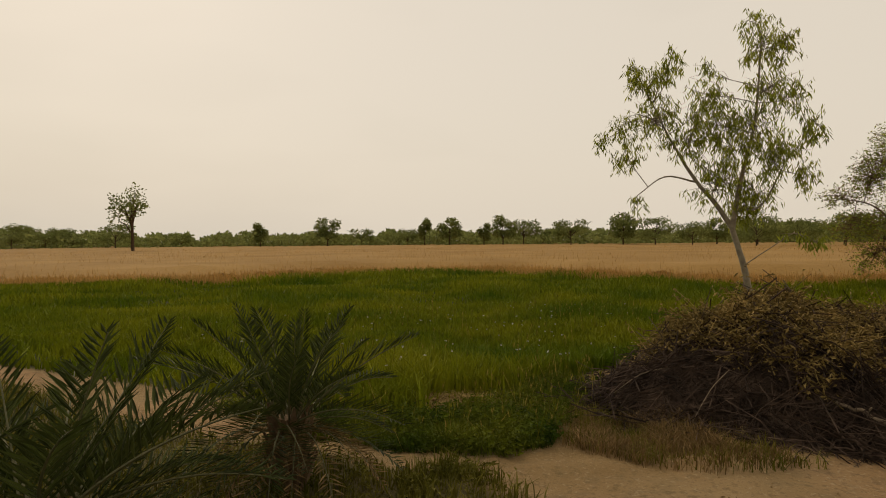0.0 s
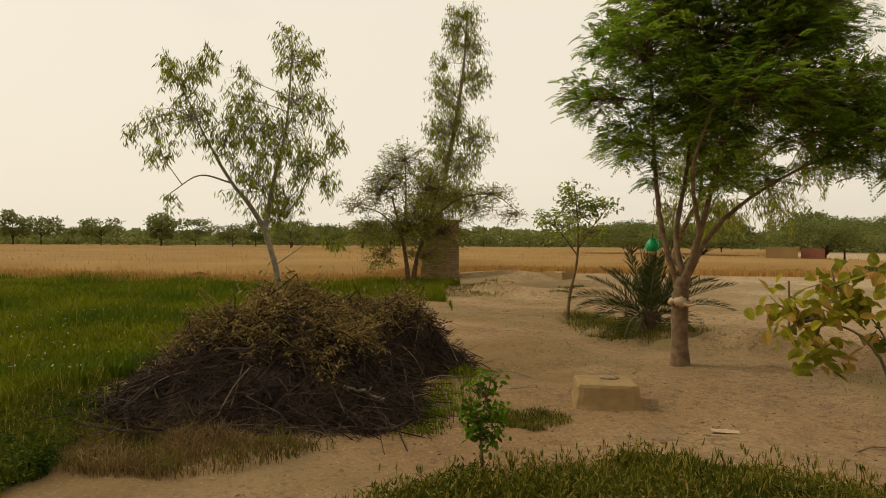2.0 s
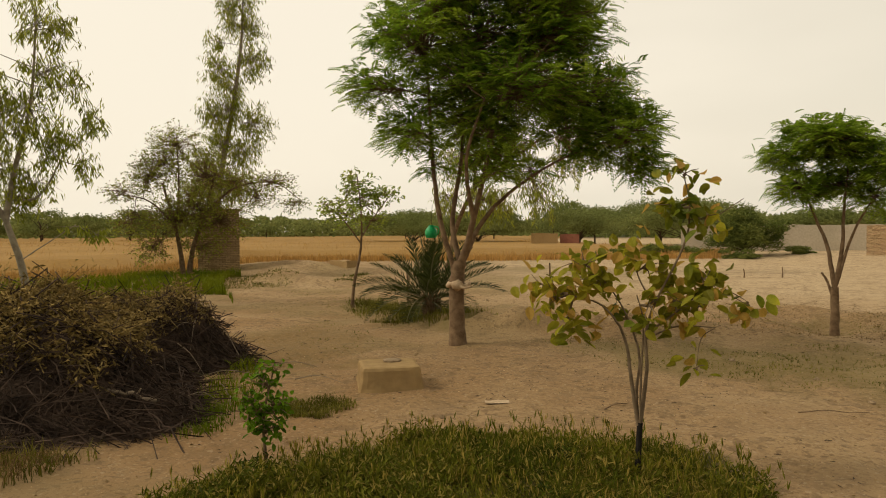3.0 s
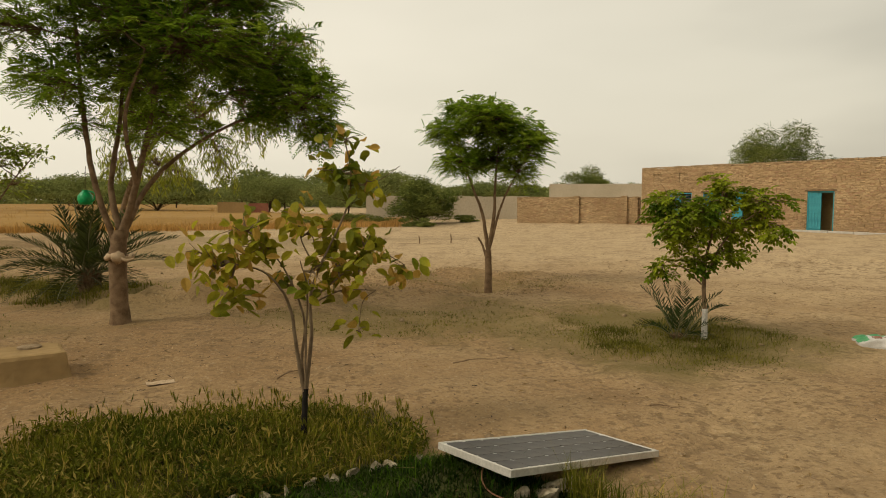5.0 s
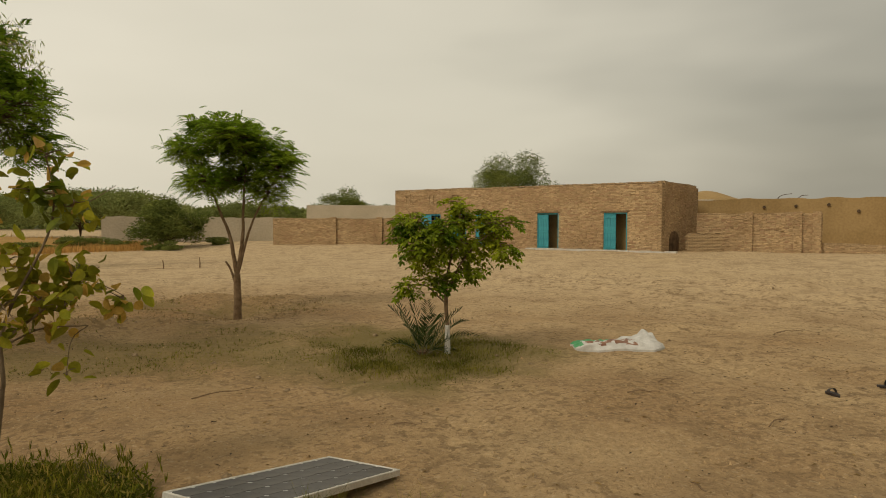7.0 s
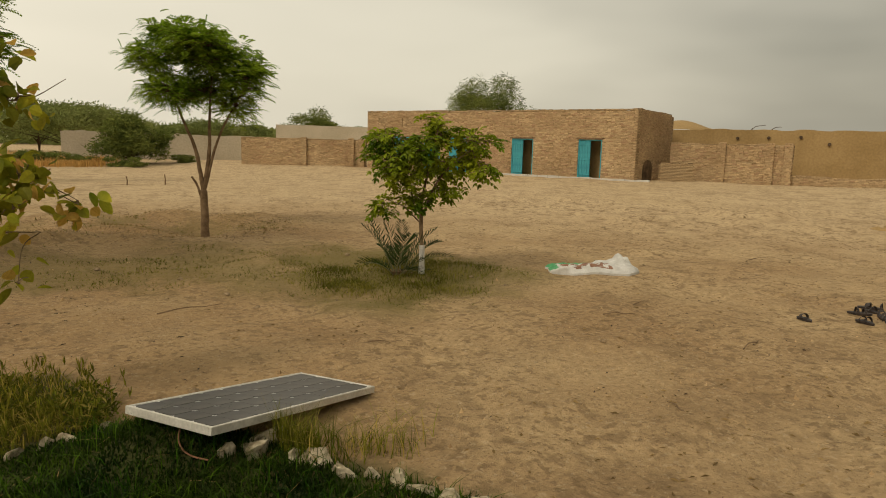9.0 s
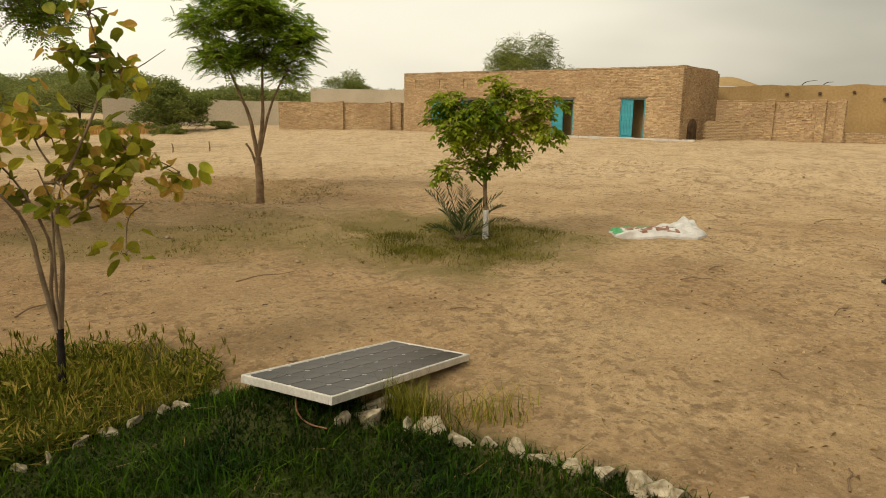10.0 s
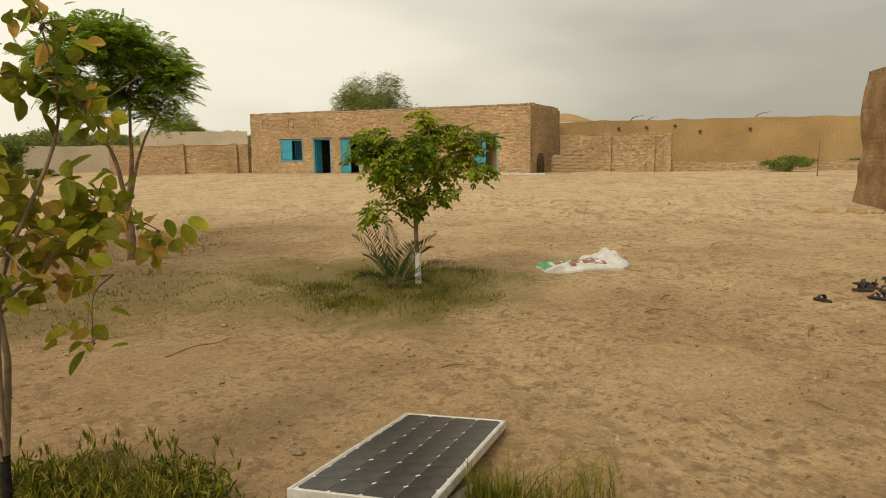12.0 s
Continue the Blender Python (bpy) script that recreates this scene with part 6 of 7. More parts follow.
BUSH = dict(x=3.38, y=9.42, heading=24.2,
    limbs=[([(0.01, 0, -0.03), (0.01, 0, 0.28), (-0.01, 0, 0.61)], 0.028, 0.026),
           ([(-0.01, 0, 0.61), (-0.04, 0, 0.95), (-0.23, 0, 1.32), (-0.45, 0, 1.76)], 0.026, 0.008),
           ([(-0.01, 0, 0.61), (0.01, 0, 1.09), (0.1, 0, 1.54), (0.21, 0, 2.06)], 0.026, 0.008),
           ([(0.01, 0, 0.8), (0.18, 0, 1.24), (0.47, 0, 1.58), (0.77, 0, 1.76)], 0.018, 0.006),
           ([(-0.04, 0, 0.72), (-0.3, 0, 0.95), (-0.53, 0, 0.95)], 0.012, 0.005)],
    blobs=[(-0.45, 0, 1.83, 0.33, 0.28, 0.24), (0.18, 0, 2.11, 0.22, 0.17, 0.11), (0.25, 0.2, 1.91, 0.3, 0.24, 0.18),
           (0.68, 0.1, 1.85, 0.31, 0.27, 0.22), (-0.3, -0.2, 1.43, 0.41, 0.34, 0.28), (0.33, 0.2, 1.5, 0.41, 0.32, 0.24),
           (0.81, 0, 1.43, 0.18, 0.16, 0.15), (-0.53, 0, 0.96, 0.18, 0.16, 0.15), (0.29, 0.1, 1.15, 0.22, 0.17, 0.12),
           (-0.08, -0.2, 1.06, 0.25, 0.21, 0.16), (-0.64, 0.2, 1.65, 0.16, 0.16, 0.15), (-0.08, -0.3, 1.69, 0.3, 0.25, 0.21)])
SAP = dict(x=-3.59, y=4.25, heading=-40.9,
    limbs=[([(0.0, 0, -0.01), (0.0, 0, 0.16), (-0.01, 0, 0.47), (0.06, 0, 0.8)], 0.018, 0.006)],
    blobs=[(-0.01, 0, 0.73, 0.14, 0.12, 0.1), (0.08, 0, 0.82, 0.1, 0.08, 0.06), (-0.05, 0, 0.51, 0.15, 0.15, 0.13),
           (0.1, 0, 0.55, 0.11, 0.14, 0.13), (0.03, 0, 0.38, 0.13, 0.13, 0.09), (-0.1, 0, 0.6, 0.09, 0.1, 0.09)])


tree("eucalyptus", "young open eucalyptus with pale trunk and drooping leaves", EUC, "lance", M["euc_leaf"], M["pale_bark"], 0.23, 66, 101, spread=1.12)
tree("tall_eucalyptus", "tall slender eucalyptus with a narrow crown", TALL, "lance", M["euc_leaf"], M["pale_bark"], 0.26, 80, 102, spread=1.15)
tree("eucalyptus", "rounded eucalyptus with hanging foliage behind the shade tree", EUC_FAR, "lance", M["euc_leaf"], M["bark"], 0.30, 62, 110, spread=1.15)
tree("thorn_tree", "low spreading twisted thorn tree with thin foliage", THORN, "small", M["thorn_leaf"], M["bark"], 0.11, 150, 103, spread=1.25)
tree("slender_tree", "slender leaning young tree with light green leaves", THIN, "small", M["thin_leaf"], M["bark"], 0.12, 160, 104, spread=1.15)
tree("shade_tree", "large shade tree with feathery dark green foliage and several limbs", BIG, "feather", M["neem_leaf"], M["bark"], 0.225, 270, 105, spread=1.06)
tree("umbrella_tree", "small umbrella-shaped tree with feathery dark crown", TREE2, "feather", M["neem_leaf"], M["bark"], 0.225, 520, 106, spread=1.06)
tree("yellowing_tree", "thin young tree with large yellowing and browning leaves", YEL, "broad", M["yellow_leaf"], M["tan_bark"], 0.108, 80, 107, M["char"], "blackened lower trunk", spread=1.2, bunch=0.8)
b = tree("small_tree", "small bushy tree with bright broad leaves and whitewashed foot", BUSH, "pinnate", M["bush_leaf"], M["bark"], 0.15, 320, 108, spread=1.08)
whitewashed(b, BUSH, 0.4, 0.033, M["white"], "whitewashed foot of the trunk")
tree("sapling", "knee-high leafy green sapling in the weeds", SAP, "broad", M["sapling_leaf"], M["bark"], 0.052, 1150, 109, spread=1.1)


def palm_frond_mesh(length, droop, seed, pairs=27, width=0.0165, reach=0.22, leaf="palm"):
    rng = np.random.default_rng(seed)
    t = np.linspace(0, 1, 12)
    line = np.stack([length * t * (1 - 0.12 * droop * t), 0.05 * length * np.sin(t * 2.2 + seed), length * (0.30 * t - droop * t * t * 0.55)], 1)
    rib = tube(Geo(), line, np.linspace(0.009, 0.002, 12), 5).mesh("rib", M["rachis"])
    g = Geo()
    q = np.linspace(0.16, 0.99, pairs)
    p = np.stack([np.interp(q, t, line[:, j]) for j in range(3)], 1)
    d = np.gradient(p, axis=0)
    d /= np.linalg.norm(d, axis=1)[:, None]
    for sg in (-1, 1):
        s = np.tile((0, sg, 0.0), (pairs, 1))
        v = s * 0.75 + d * 0.75 + (0, 0, 0.38) + rng.normal(0, 0.10, (pairs, 3))
        l = length * reach * np.sin(np.pi * (0.14 + 0.8 * q)) ** 0.7 * rng.uniform(0.85, 1.15, pairs)
        leaves(g, p, v, np.cross(v, s) * sg + (0, 0, 0.5), l, width, 0.3)
    return rib, g.mesh("frond_blade", M[leaf])


FRONDS = [palm_frond_mesh(1.0, dr, 40 + i) for i, dr in enumerate((0.1, 0.45, 0.8, 1.15))]


SLIM = [palm_frond_mesh(1.0, dr, 60 + i, 17, 0.019, 0.24, "palm_dark") for i, dr in enumerate((0.2, 0.5, 0.8, 1.0))]


DEAD = [palm_frond_mesh(1.0, dr, 70 + i, 22, 0.016, 0.2, "dry") for i, dr in enumerate((0.9, 1.2))]


def palm(label, x, y, n, length, low, high, seed, trunk=0.25, fronds=FRONDS, dead=0):
    """A trunkless date palm: fronds from a short scaly stump, the inner ones upright."""
    rng = np.random.default_rng(seed)
    t = thing("date_palm", at_ground(x, y), label, "palm", "date palms")
    g = Geo()
    hf = min(1.0, 0.35 + 3 * trunk)
    for k in range(46):
        a, z = k * 2.4, trunk * k / 46
        r = min(0.10, 0.04 + 0.24 * trunk) + 0.03 * (1 - k / 46)
        c = np.array((math.cos(a) * r, math.sin(a) * r, z))
        tube(g, [c - (0, 0, 0.03), c * (1.25, 1.25, 1) + (0, 0, 0.10 * hf), c * (1.7, 1.7, 1) + (0, 0, 0.2 * hf)], [0.035 * hf, 0.028 * hf, 0.008], 5)
    tube(g, [(0, 0, -0.04), (0, 0, trunk + 0.05)], [min(0.13, 0.05 + 0.3 * trunk), min(0.10, 0.03 + 0.25 * trunk)], 10)
    part("stump", g, M["bark"], t, "stump of old frond bases")
    for k in range(n):
        u = (k + 0.5) / n
        el = low + (high - low) * u + rng.normal(0, 4)
        az = k * 137.5 + rng.normal(0, 12)
        rib, lf = fronds[min(3, int((1 - u) * 3.2 + rng.random() * 0.8))]
        s = length * (0.8 + 0.3 * rng.random()) * (0.75 + 0.25 * math.sin(math.pi * u))
        o = part("frond", rib, None, t)
        o.matrix_basis = pose(0, 0, trunk, 0, 0, az) @ pose(0.06, 0, 0, 0, -el + 14, 0) @ Matrix.Diagonal((s, s, s, 1))
        part("frond_blade", lf, None, o)
    for k in range(dead):
        rib, lf = DEAD[k % 2]
        s = length * rng.uniform(0.5, 0.8)
        o = part("dead_frond", rib, None, t, "withered brown hanging frond")
        o.matrix_basis = pose(0, 0, trunk * 0.9, 0, 0, k * 137.5 + 40) @ pose(0.07, 0, 0, 0, rng.uniform(-10, 25), 0) @ Matrix.Diagonal((s, s, s, 1))
        part("frond_blade", lf, None, o)
    return t


palm("young trunkless date palm with stiff dusty fronds beside the path", -5.32, -0.42, 34, 1.12, -8, 90, 61, 0.5, dead=16)
palm("dense low date palm clump with spreading fronds", -4.1, -1.72, 38, 1.6, 6, 58, 62, dead=4)
palm("dense low date palm clump with spreading fronds", -3.9, -2.6, 24, 1.3, 8, 60, 63)
palm("bushy date palm with arching fronds behind the shade tree", -6.42, 12.45, 46, 1.6, -12, 92, 64, 0.4)
palm("small date palm shoot at the foot of the small tree", 3.08, 9.48, 15, 0.92, 26, 78, 65, 0.0, SLIM)


def far_tree_kind(seed, wide, tall, n=110, fine=1.0):
    """One distant tree: trunk, limbs, clumped crown."""
    rng = np.random.default_rng(seed)
    tr, cr = Geo(), Geo()
    tube(tr, smooth_line([(0, 0, -0.3), (0.05, 0, 0.25 * tall), (rng.normal(0, 0.1), 0, 0.6 * tall)], 3), np.linspace(0.028 * tall, 0.012 * tall, 7), 6)
    for k in range(11):
        u = rng.uniform(0.35, 0.92)
        r = wide * 0.5 * math.sin(math.pi * (0.15 + 0.75 * (u - 0.2)))
        a = rng.uniform(0, 6.28)
        c = np.array((math.cos(a) * r * 0.75, math.sin(a) * r * 0.75, u * tall))
        tube(tr, [(0, 0, min(0.5, u * 0.6) * tall), c * (0.5, 0.5, 0.9), c], [0.01 * tall, 0.007 * tall, 0.003 * tall], 4)
        d = rand_dir(n, 0.7, rng) * rng.uniform(0.2, 1, (n, 1)) ** 0.5
        p = c + d * (wide * 0.26, wide * 0.26, tall * 0.15)
        leaves(cr, p, rand_dir(n, 0.8, rng), rand_dir(n, 1, rng), 0.085 * fine * tall * rng.uniform(0.6, 1.3, n), 0.05 * fine * tall)
    return tr.mesh("trunk", M["dark_bark"]), cr.mesh("crown", M["far_leaf"])


FAR = [far_tree_kind(200 + i, w, h) for i, (w, h) in enumerate(((6, 8), (4, 8), (9, 7), (7, 6), (3.2, 9)))]


FAR.append(far_tree_kind(230, 4.5, 9, 70, 0.45))


def far_tree(heading, dist, kind, s, label="distant broad-crowned tree at the edge of the fields"):
    a = radians(heading)
    x, y = math.sin(a) * dist, math.cos(a) * dist
    t = thing("field_tree", at_ground(x, y, RNG.uniform(0, 360)), label, "tree", "distant trees")
    for nm, me in zip(("trunk", "crown"), FAR[kind]):
        part(nm, me, None, t).scale = (s, s, s)
    return t


for h, d, k, s in ((-106.2, 112, 5, 1.3), (-96.7, 190, 1, 0.84), (-91.3, 190, 0, 1.02), (-88.5, 200, 3, 0.91), (-83.2, 190, 4, 0.87), (-81.1, 185, 0, 1.0),
                   (-78.2, 190, 1, 0.8), (-76.6, 180, 0, 1.03), (-74.9, 190, 3, 1.23), (-71.0, 175, 3, 1.15), (-66.8, 175, 0, 1.03), (-114.1, 190, 2, 0.89),
                   (-112.0, 200, 3, 0.97), (-110.2, 205, 2, 0.8), (-107.4, 190, 2, 0.94), (-102.8, 200, 3, 0.75), (-84.7, 200, 3, 0.89), (-73.3, 210, 2, 0.71),
                   (-66.8, 170, 0, 0.89), (-64.3, 165, 2, 0.97), (-61.5, 160, 3, 0.93), (-59.7, 165, 0, 0.8), (-56.8, 150, 2, 0.8), (-54.0, 150, 3, 0.9),
                   (-51.1, 140, 2, 0.82), (-48.7, 120, 2, 0.78), (-56.9, 120, 2, 0.77), (-54.0, 130, 3, 0.86), (-51.0, 120, 2, 0.8), (-40.9, 170, 3, 0.63),
                   (-37.1, 170, 2, 0.48), (-17.2, 95, 2, 0.84), (-22.1, 110, 2, 0.73), (-13.8, 95, 2, 0.69), (-29.5, 140, 3, 0.77)):
    far_tree(h, d, k, s)



def make_hedge():
    """The unbroken far belt of shrubs and trees."""
    rng = np.random.default_rng(77)
    g = Geo()
    h = rng.uniform(-125, 42, 60000)
    d = 225 + rng.normal(0, 14, len(h)) - 60 * step(-25, 10, h)
    base = 4.1 + 1.4 * vnoise(h, 0 * h, 2.2, 5) + 1.0 * vnoise(h, 0 * h, 0.7, 6) + 1.7 * step(-72, -52, h)
    base *= d / 225
    z = rng.uniform(0, 1, len(h)) ** 0.8 * base
    p = np.column_stack([np.sin(np.radians(h)) * d, np.cos(np.radians(h)) * d, z])
    leaves(g, p, rand_dir(len(h), 0.7, rng), rand_dir(len(h), 1, rng), rng.uniform(0.8, 1.7, len(h)), 0.85)
    tagged(part("far_hedge", g, M["far_leaf"]), "far belt of scrub and trees closing the fields", "scrub", kind="stuff")


make_hedge()


def shrub(name, label, x, y, w, h, n, leaf, size, seed, trunk=True, flat=0.7, m=240, slim=0.4, tight=0.19):
    """A mid-distance tree or shrub with a rounded, broken crown."""
    rng = np.random.default_rng(seed)
    t = thing(name, at_ground(x, y), label, "tree" if trunk else "shrub")
    tr, cr = Geo(), Geo()
    for k in range(n):
        a, r = rng.uniform(0, 6.28), w * 0.5 * rng.uniform(0.1, 0.85) ** 0.7
        top = h * (1 - 0.45 * (2 * r / w) ** 2)
        c = np.array((math.cos(a) * r, math.sin(a) * r, top * (rng.uniform(0.55, 0.9) if trunk else rng.uniform(0.08, 0.7))))
        if k % 3 == 0:
            tube(tr, smooth_line([(0, 0, -0.1), (c[0] * 0.12, c[1] * 0.12, c[2] * 0.45), c], 3), np.linspace(0.012 * h, 0.003 * h, 7), 5)
        d = rand_dir(m, flat, rng) * rng.uniform(0.15, 1.0, (m, 1)) ** 0.5
        p = c + d * (w * tight, w * tight, h * tight * 0.75)
        leaves(cr, p, rand_dir(m, 0.6, rng), rand_dir(m, 1, rng), size * 0.8 * rng.uniform(0.6, 1.4, m), size * slim)
    part("stem", tr, M["dark_bark"], t)
    part("crown", cr, leaf, t)
    return t


shrub("acacia", "feathery grey-green acacia rising behind the brick house", 22.0, 46.5, 7.0, 7.5, 38, M["acacia_leaf"], 0.42, 301, m=330, slim=0.085, tight=0.15)
shrub("acacia", "rounded distant tree behind the plastered house", 17.5, 89.5, 8.5, 6.9, 30, M["acacia_leaf"], 0.6, 302, m=260, slim=0.12, tight=0.15)
shrub("wall_tree", "spreading green tree in front of the mud walls", -2.2, 50.5, 4.8, 4.6, 34, M["acacia_leaf"], 0.42, 303, False, m=300, slim=0.16, tight=0.17)
for i, (x, y, w, h) in enumerate(((-9, 76, 14, 5.4), (-22, 82, 15, 5.2), (-33, 76, 12, 4.8), (-14, 92, 16, 6.2), (4, 84, 9, 4.4), (-44, 80, 14, 5.0), (10, 96, 7, 4.2), (24, 96, 6, 4.6))):
    shrub("scrub_tree", "dark green scrub tree beyond the village walls", x, y, w, h, 44, M["far_leaf"], 0.36, 310 + i, m=300)
for i, (x, y, w, h) in enumerate(((-6.4, 51, 3.2, 1.1), (-2.5, 47.5, 2.2, 1.0), (32.4, 21.9, 2.6, 1.15), (38.4, 21.3, 2.2, 0.8), (-9.6, 47, 2.4, 0.9), (-14.5, 46, 2.0, 0.8), (0.8, 52, 2.4, 0.7), (-7.9, 49.5, 2.0, 1.4))):
    shrub("scrub", "low grey-green desert shrub on bare earth", x, y, w, h, 12, M["acacia_leaf"], 0.14, 330 + i, False)


# ---- hut in the fields ----
def make_hut():
    a = thing("field_hut", at_ground(-23.2, 22.6, -44), "small brick pump hut at the end of the path", "hut")
    part("wall_body", wall_piece(Geo(), -0.75, 0.75, 0, 1.6, -0.1, 2.66, wear=0.012, top=0.04, seed=51), M["brick"], a)
    bricks(a, brick_face(Geo(), -0.75, 0.75, 0.0, 2.66, 0.0, -1))
    part("buttress", wall_piece(Geo(), 0.77, 1.1, -0.1, 1.0, -0.1, 2.05, nx=3, wear=0.04, top=0.08, seed=52), M["brick"], a)
    # no opening is cut: a dark panel stands for the shaded doorway
    part("door_shade_panel", box(Geo(), 0.78, 0.98, -0.13, -0.105, 0.0, 1.6), M["dark"], a)
    part("roof_slab", box(Geo(), -0.82, 0.8, -0.06, 1.7, 2.70, 2.80, 0.02, 0.01), M["mud"], a)
    b = thing("low_bund", at_ground(-19.2, 26.4, -38), "low earth and brick bund beside the hut", "bund")
    part("bund_body", wall_piece(Geo(), 0, 3.2, 0, 0.5, -0.1, 0.22, wear=0.05, top=0.08, seed=53), M["mud"], b)


make_hut()


# ---- brushwood heap ----
def heap_z(x, y):
    g = lambda cx, cy, a, b, rot: np.exp(-(np.abs(((x - cx) * math.cos(rot) + (y - cy) * math.sin(rot)) / a) ** 4) - np.abs((-(x - cx) * math.sin(rot) + (y - cy) * math.cos(rot)) / b) ** 4)
    main = g(-7.38, 4.75, 1.36, 1.46, 0.9)
    return (0.9 * main + 0.72 * g(-8.05, 6.95, 1.05, 0.85, 0.9) * (1 - 0.9 * main)) * (1 + 0.24 * vnoise(x, y, 0.75, 63) + 0.16 * vnoise(x, y, 0.3, 64))


def make_heap():
    rng = np.random.default_rng(55)
    t = thing("brushwood_heap", pose(0, 0, 0), "big heap of dark thorny brushwood with withered leaves on top", "brushwood")
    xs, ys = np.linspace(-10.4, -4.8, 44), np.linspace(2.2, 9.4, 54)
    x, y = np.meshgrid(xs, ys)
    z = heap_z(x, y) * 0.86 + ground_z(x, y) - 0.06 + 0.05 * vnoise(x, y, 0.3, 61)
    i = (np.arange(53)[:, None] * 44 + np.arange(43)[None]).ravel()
    # closed sheet in twig colour, standing for the shade deep between the twigs
    part("core", Geo().add(np.stack([x, y, z], -1), np.stack([i, i + 1, i + 45, i + 44], -1)), M["twig"], t, "dark mound sheet for the shaded depth under the twigs")
    p = np.column_stack([rng.uniform(-10.3, -4.8, 16000), rng.uniform(2.3, 9.6, 16000)])
    h = heap_z(p[:, 0], p[:, 1])
    p, h = p[h > 0.04], h[h > 0.04]
    k = len(p)
    c = np.column_stack([p, ground_z(p[:, 0], p[:, 1]) + h * rng.uniform(0.55, 1.05, k)])
    gx = (heap_z(p[:, 0] + 0.1, p[:, 1]) - heap_z(p[:, 0] - 0.1, p[:, 1])) / 0.2
    gy = (heap_z(p[:, 0], p[:, 1] + 0.1) - heap_z(p[:, 0], p[:, 1] - 0.1)) / 0.2
    d = rand_dir(k, 0, rng)
    d[:, 2] = (d[:, 0] * gx + d[:, 1] * gy) * 0.9 + rng.normal(0, 0.25, k)
    d /= np.linalg.norm(d, axis=1)[:, None]
    l = rng.uniform(0.18, 0.75, k)[:, None]
    bend = rand_dir(k, 1, rng) * l * 0.14
    r = rng.uniform(0.003, 0.009, k)[:, None, None]
    g = Geo()
    line = np.stack([c - d * l, c - d * l * 0.3 + bend, c + d * l * 0.35 - bend * 0.5, c + d * l], 1)
    s1 = np.cross(d, (0.2, 0.1, 1.0))
    s1 /= np.linalg.norm(s1, axis=1)[:, None]
    s2 = np.cross(d, s1)
    ring = np.stack([s1, -0.5 * s1 + 0.87 * s2, -0.5 * s1 - 0.87 * s2], 1)
    taper = np.array((1.0, 0.9, 0.7, 0.35))
    v = line[:, :, None] + ring[:, None] * r[:, None] * taper[None, :, None, None]
    base = np.arange(k)[:, None] * 12
    fs = [base + np.array([[a * 3 + b, a * 3 + (b + 1) % 3, a * 3 + 3 + (b + 1) % 3, a * 3 + 3 + b]]) for a in range(3) for b in range(3)]
    g.add(v.reshape(-1, 3), np.vstack(fs))
    tagged(part("twig_mass", g, M["twig"], t), kind="stuff")
    # withered leafy boughs over the crest
    q = np.column_stack([rng.normal(-7.5, 0.95, 14000), rng.normal(5.2, 1.25, 14000)])
    h = heap_z(q[:, 0], q[:, 1])
    keep = (h > 0.55 + 0.2 * vnoise(q[:, 0], q[:, 1], 0.5, 62)) & (rng.random(14000) < 0.8)
    q, h = q[keep], h[keep]
    g = Geo()
    c = np.column_stack([q, ground_z(q[:, 0], q[:, 1]) + h + rng.uniform(-0.1, 0.2, len(q)) * 0.9])
    for _ in range(2):
        leaves(g, c + rng.normal(0, 0.04, c.shape), rand_dir(len(q), 0.6, rng) - (0, 0, 0.3), rand_dir(len(q), 1, rng), rng.uniform(0.04, 0.09, len(q)), 0.026)
    tagged(part("withered_foliage", g, M["dry_leaf"], t, "withered olive-brown leaves"), kind="stuff")
    g = Geo()
    for k in range(420):
        j = rng.integers(len(q))
        p0 = c[j]
        dd = rand_dir(1, 0.5, rng)[0] + (0, 0, 0.4)
        ln = rng.uniform(0.25, 0.7)
        bough = smooth_line([p0 - dd * ln * 0.5, p0 + (0, 0, 0.05), p0 + dd * ln * 0.5 + (0, 0, rng.uniform(-0.12, 0.10))], 3)
        tube(g, bough, np.linspace(0.006, 0.002, 7), 3)
        bl = np.repeat(bough[2:], 3, 0)
        leaves(g, bl + rng.normal(0, 0.02, bl.shape), rand_dir(len(bl), 0.7, rng) - (0, 0, 0.4), rand_dir(len(bl), 1, rng), rng.uniform(0.04, 0.09, len(bl)), 0.026)
    tagged(part("bough_mass", g, M["dry_leaf"], t), kind="stuff")
    g = tube(Geo(), smooth_line([(-5.83, 4.60, 0.36), (-5.69, 4.76, 0.29), (-5.55, 4.92, 0.20)], 4, 0.008), np.linspace(0.018, 0.025, 9), 8)
    tube(g, [(-5.66, 4.79, 0.27), (-5.60, 4.80, 0.35)], [0.013, 0.008], 6)
    part("sawn_branch", g, M["twig_pale"], t, "pale sawn branch sticking out", True)
    for k in range(26):
        x, y = rng.uniform(-9.2, -5.2), rng.uniform(2.9, 8)
        z = float(heap_z(x, y) + ground_z(x, y))
        a = rng.uniform(0, 6.28)
        ln = rng.uniform(0.3, 0.7)
        dx, dy = math.cos(a) * ln, math.sin(a) * ln
        z1 = float(heap_z(x + dx, y + dy) + ground_z(x + dx, y + dy))
        part("pale_branch", tube(Geo(), smooth_line([(x, y, z + 0.03), (x + dx * 0.5, y + dy * 0.5, (z + z1) / 2 + 0.09), (x + dx, y + dy, z1 + 0.02)], 3), np.linspace(0.008, 0.003, 7), 4), M["twig_pale"], t)
    grass("chips", "straw and twig litter at the field corner", CHIPS, 5000, 0.1, 0.014, M["dry_leaf"], 2.2, 56, 3)


make_heap()


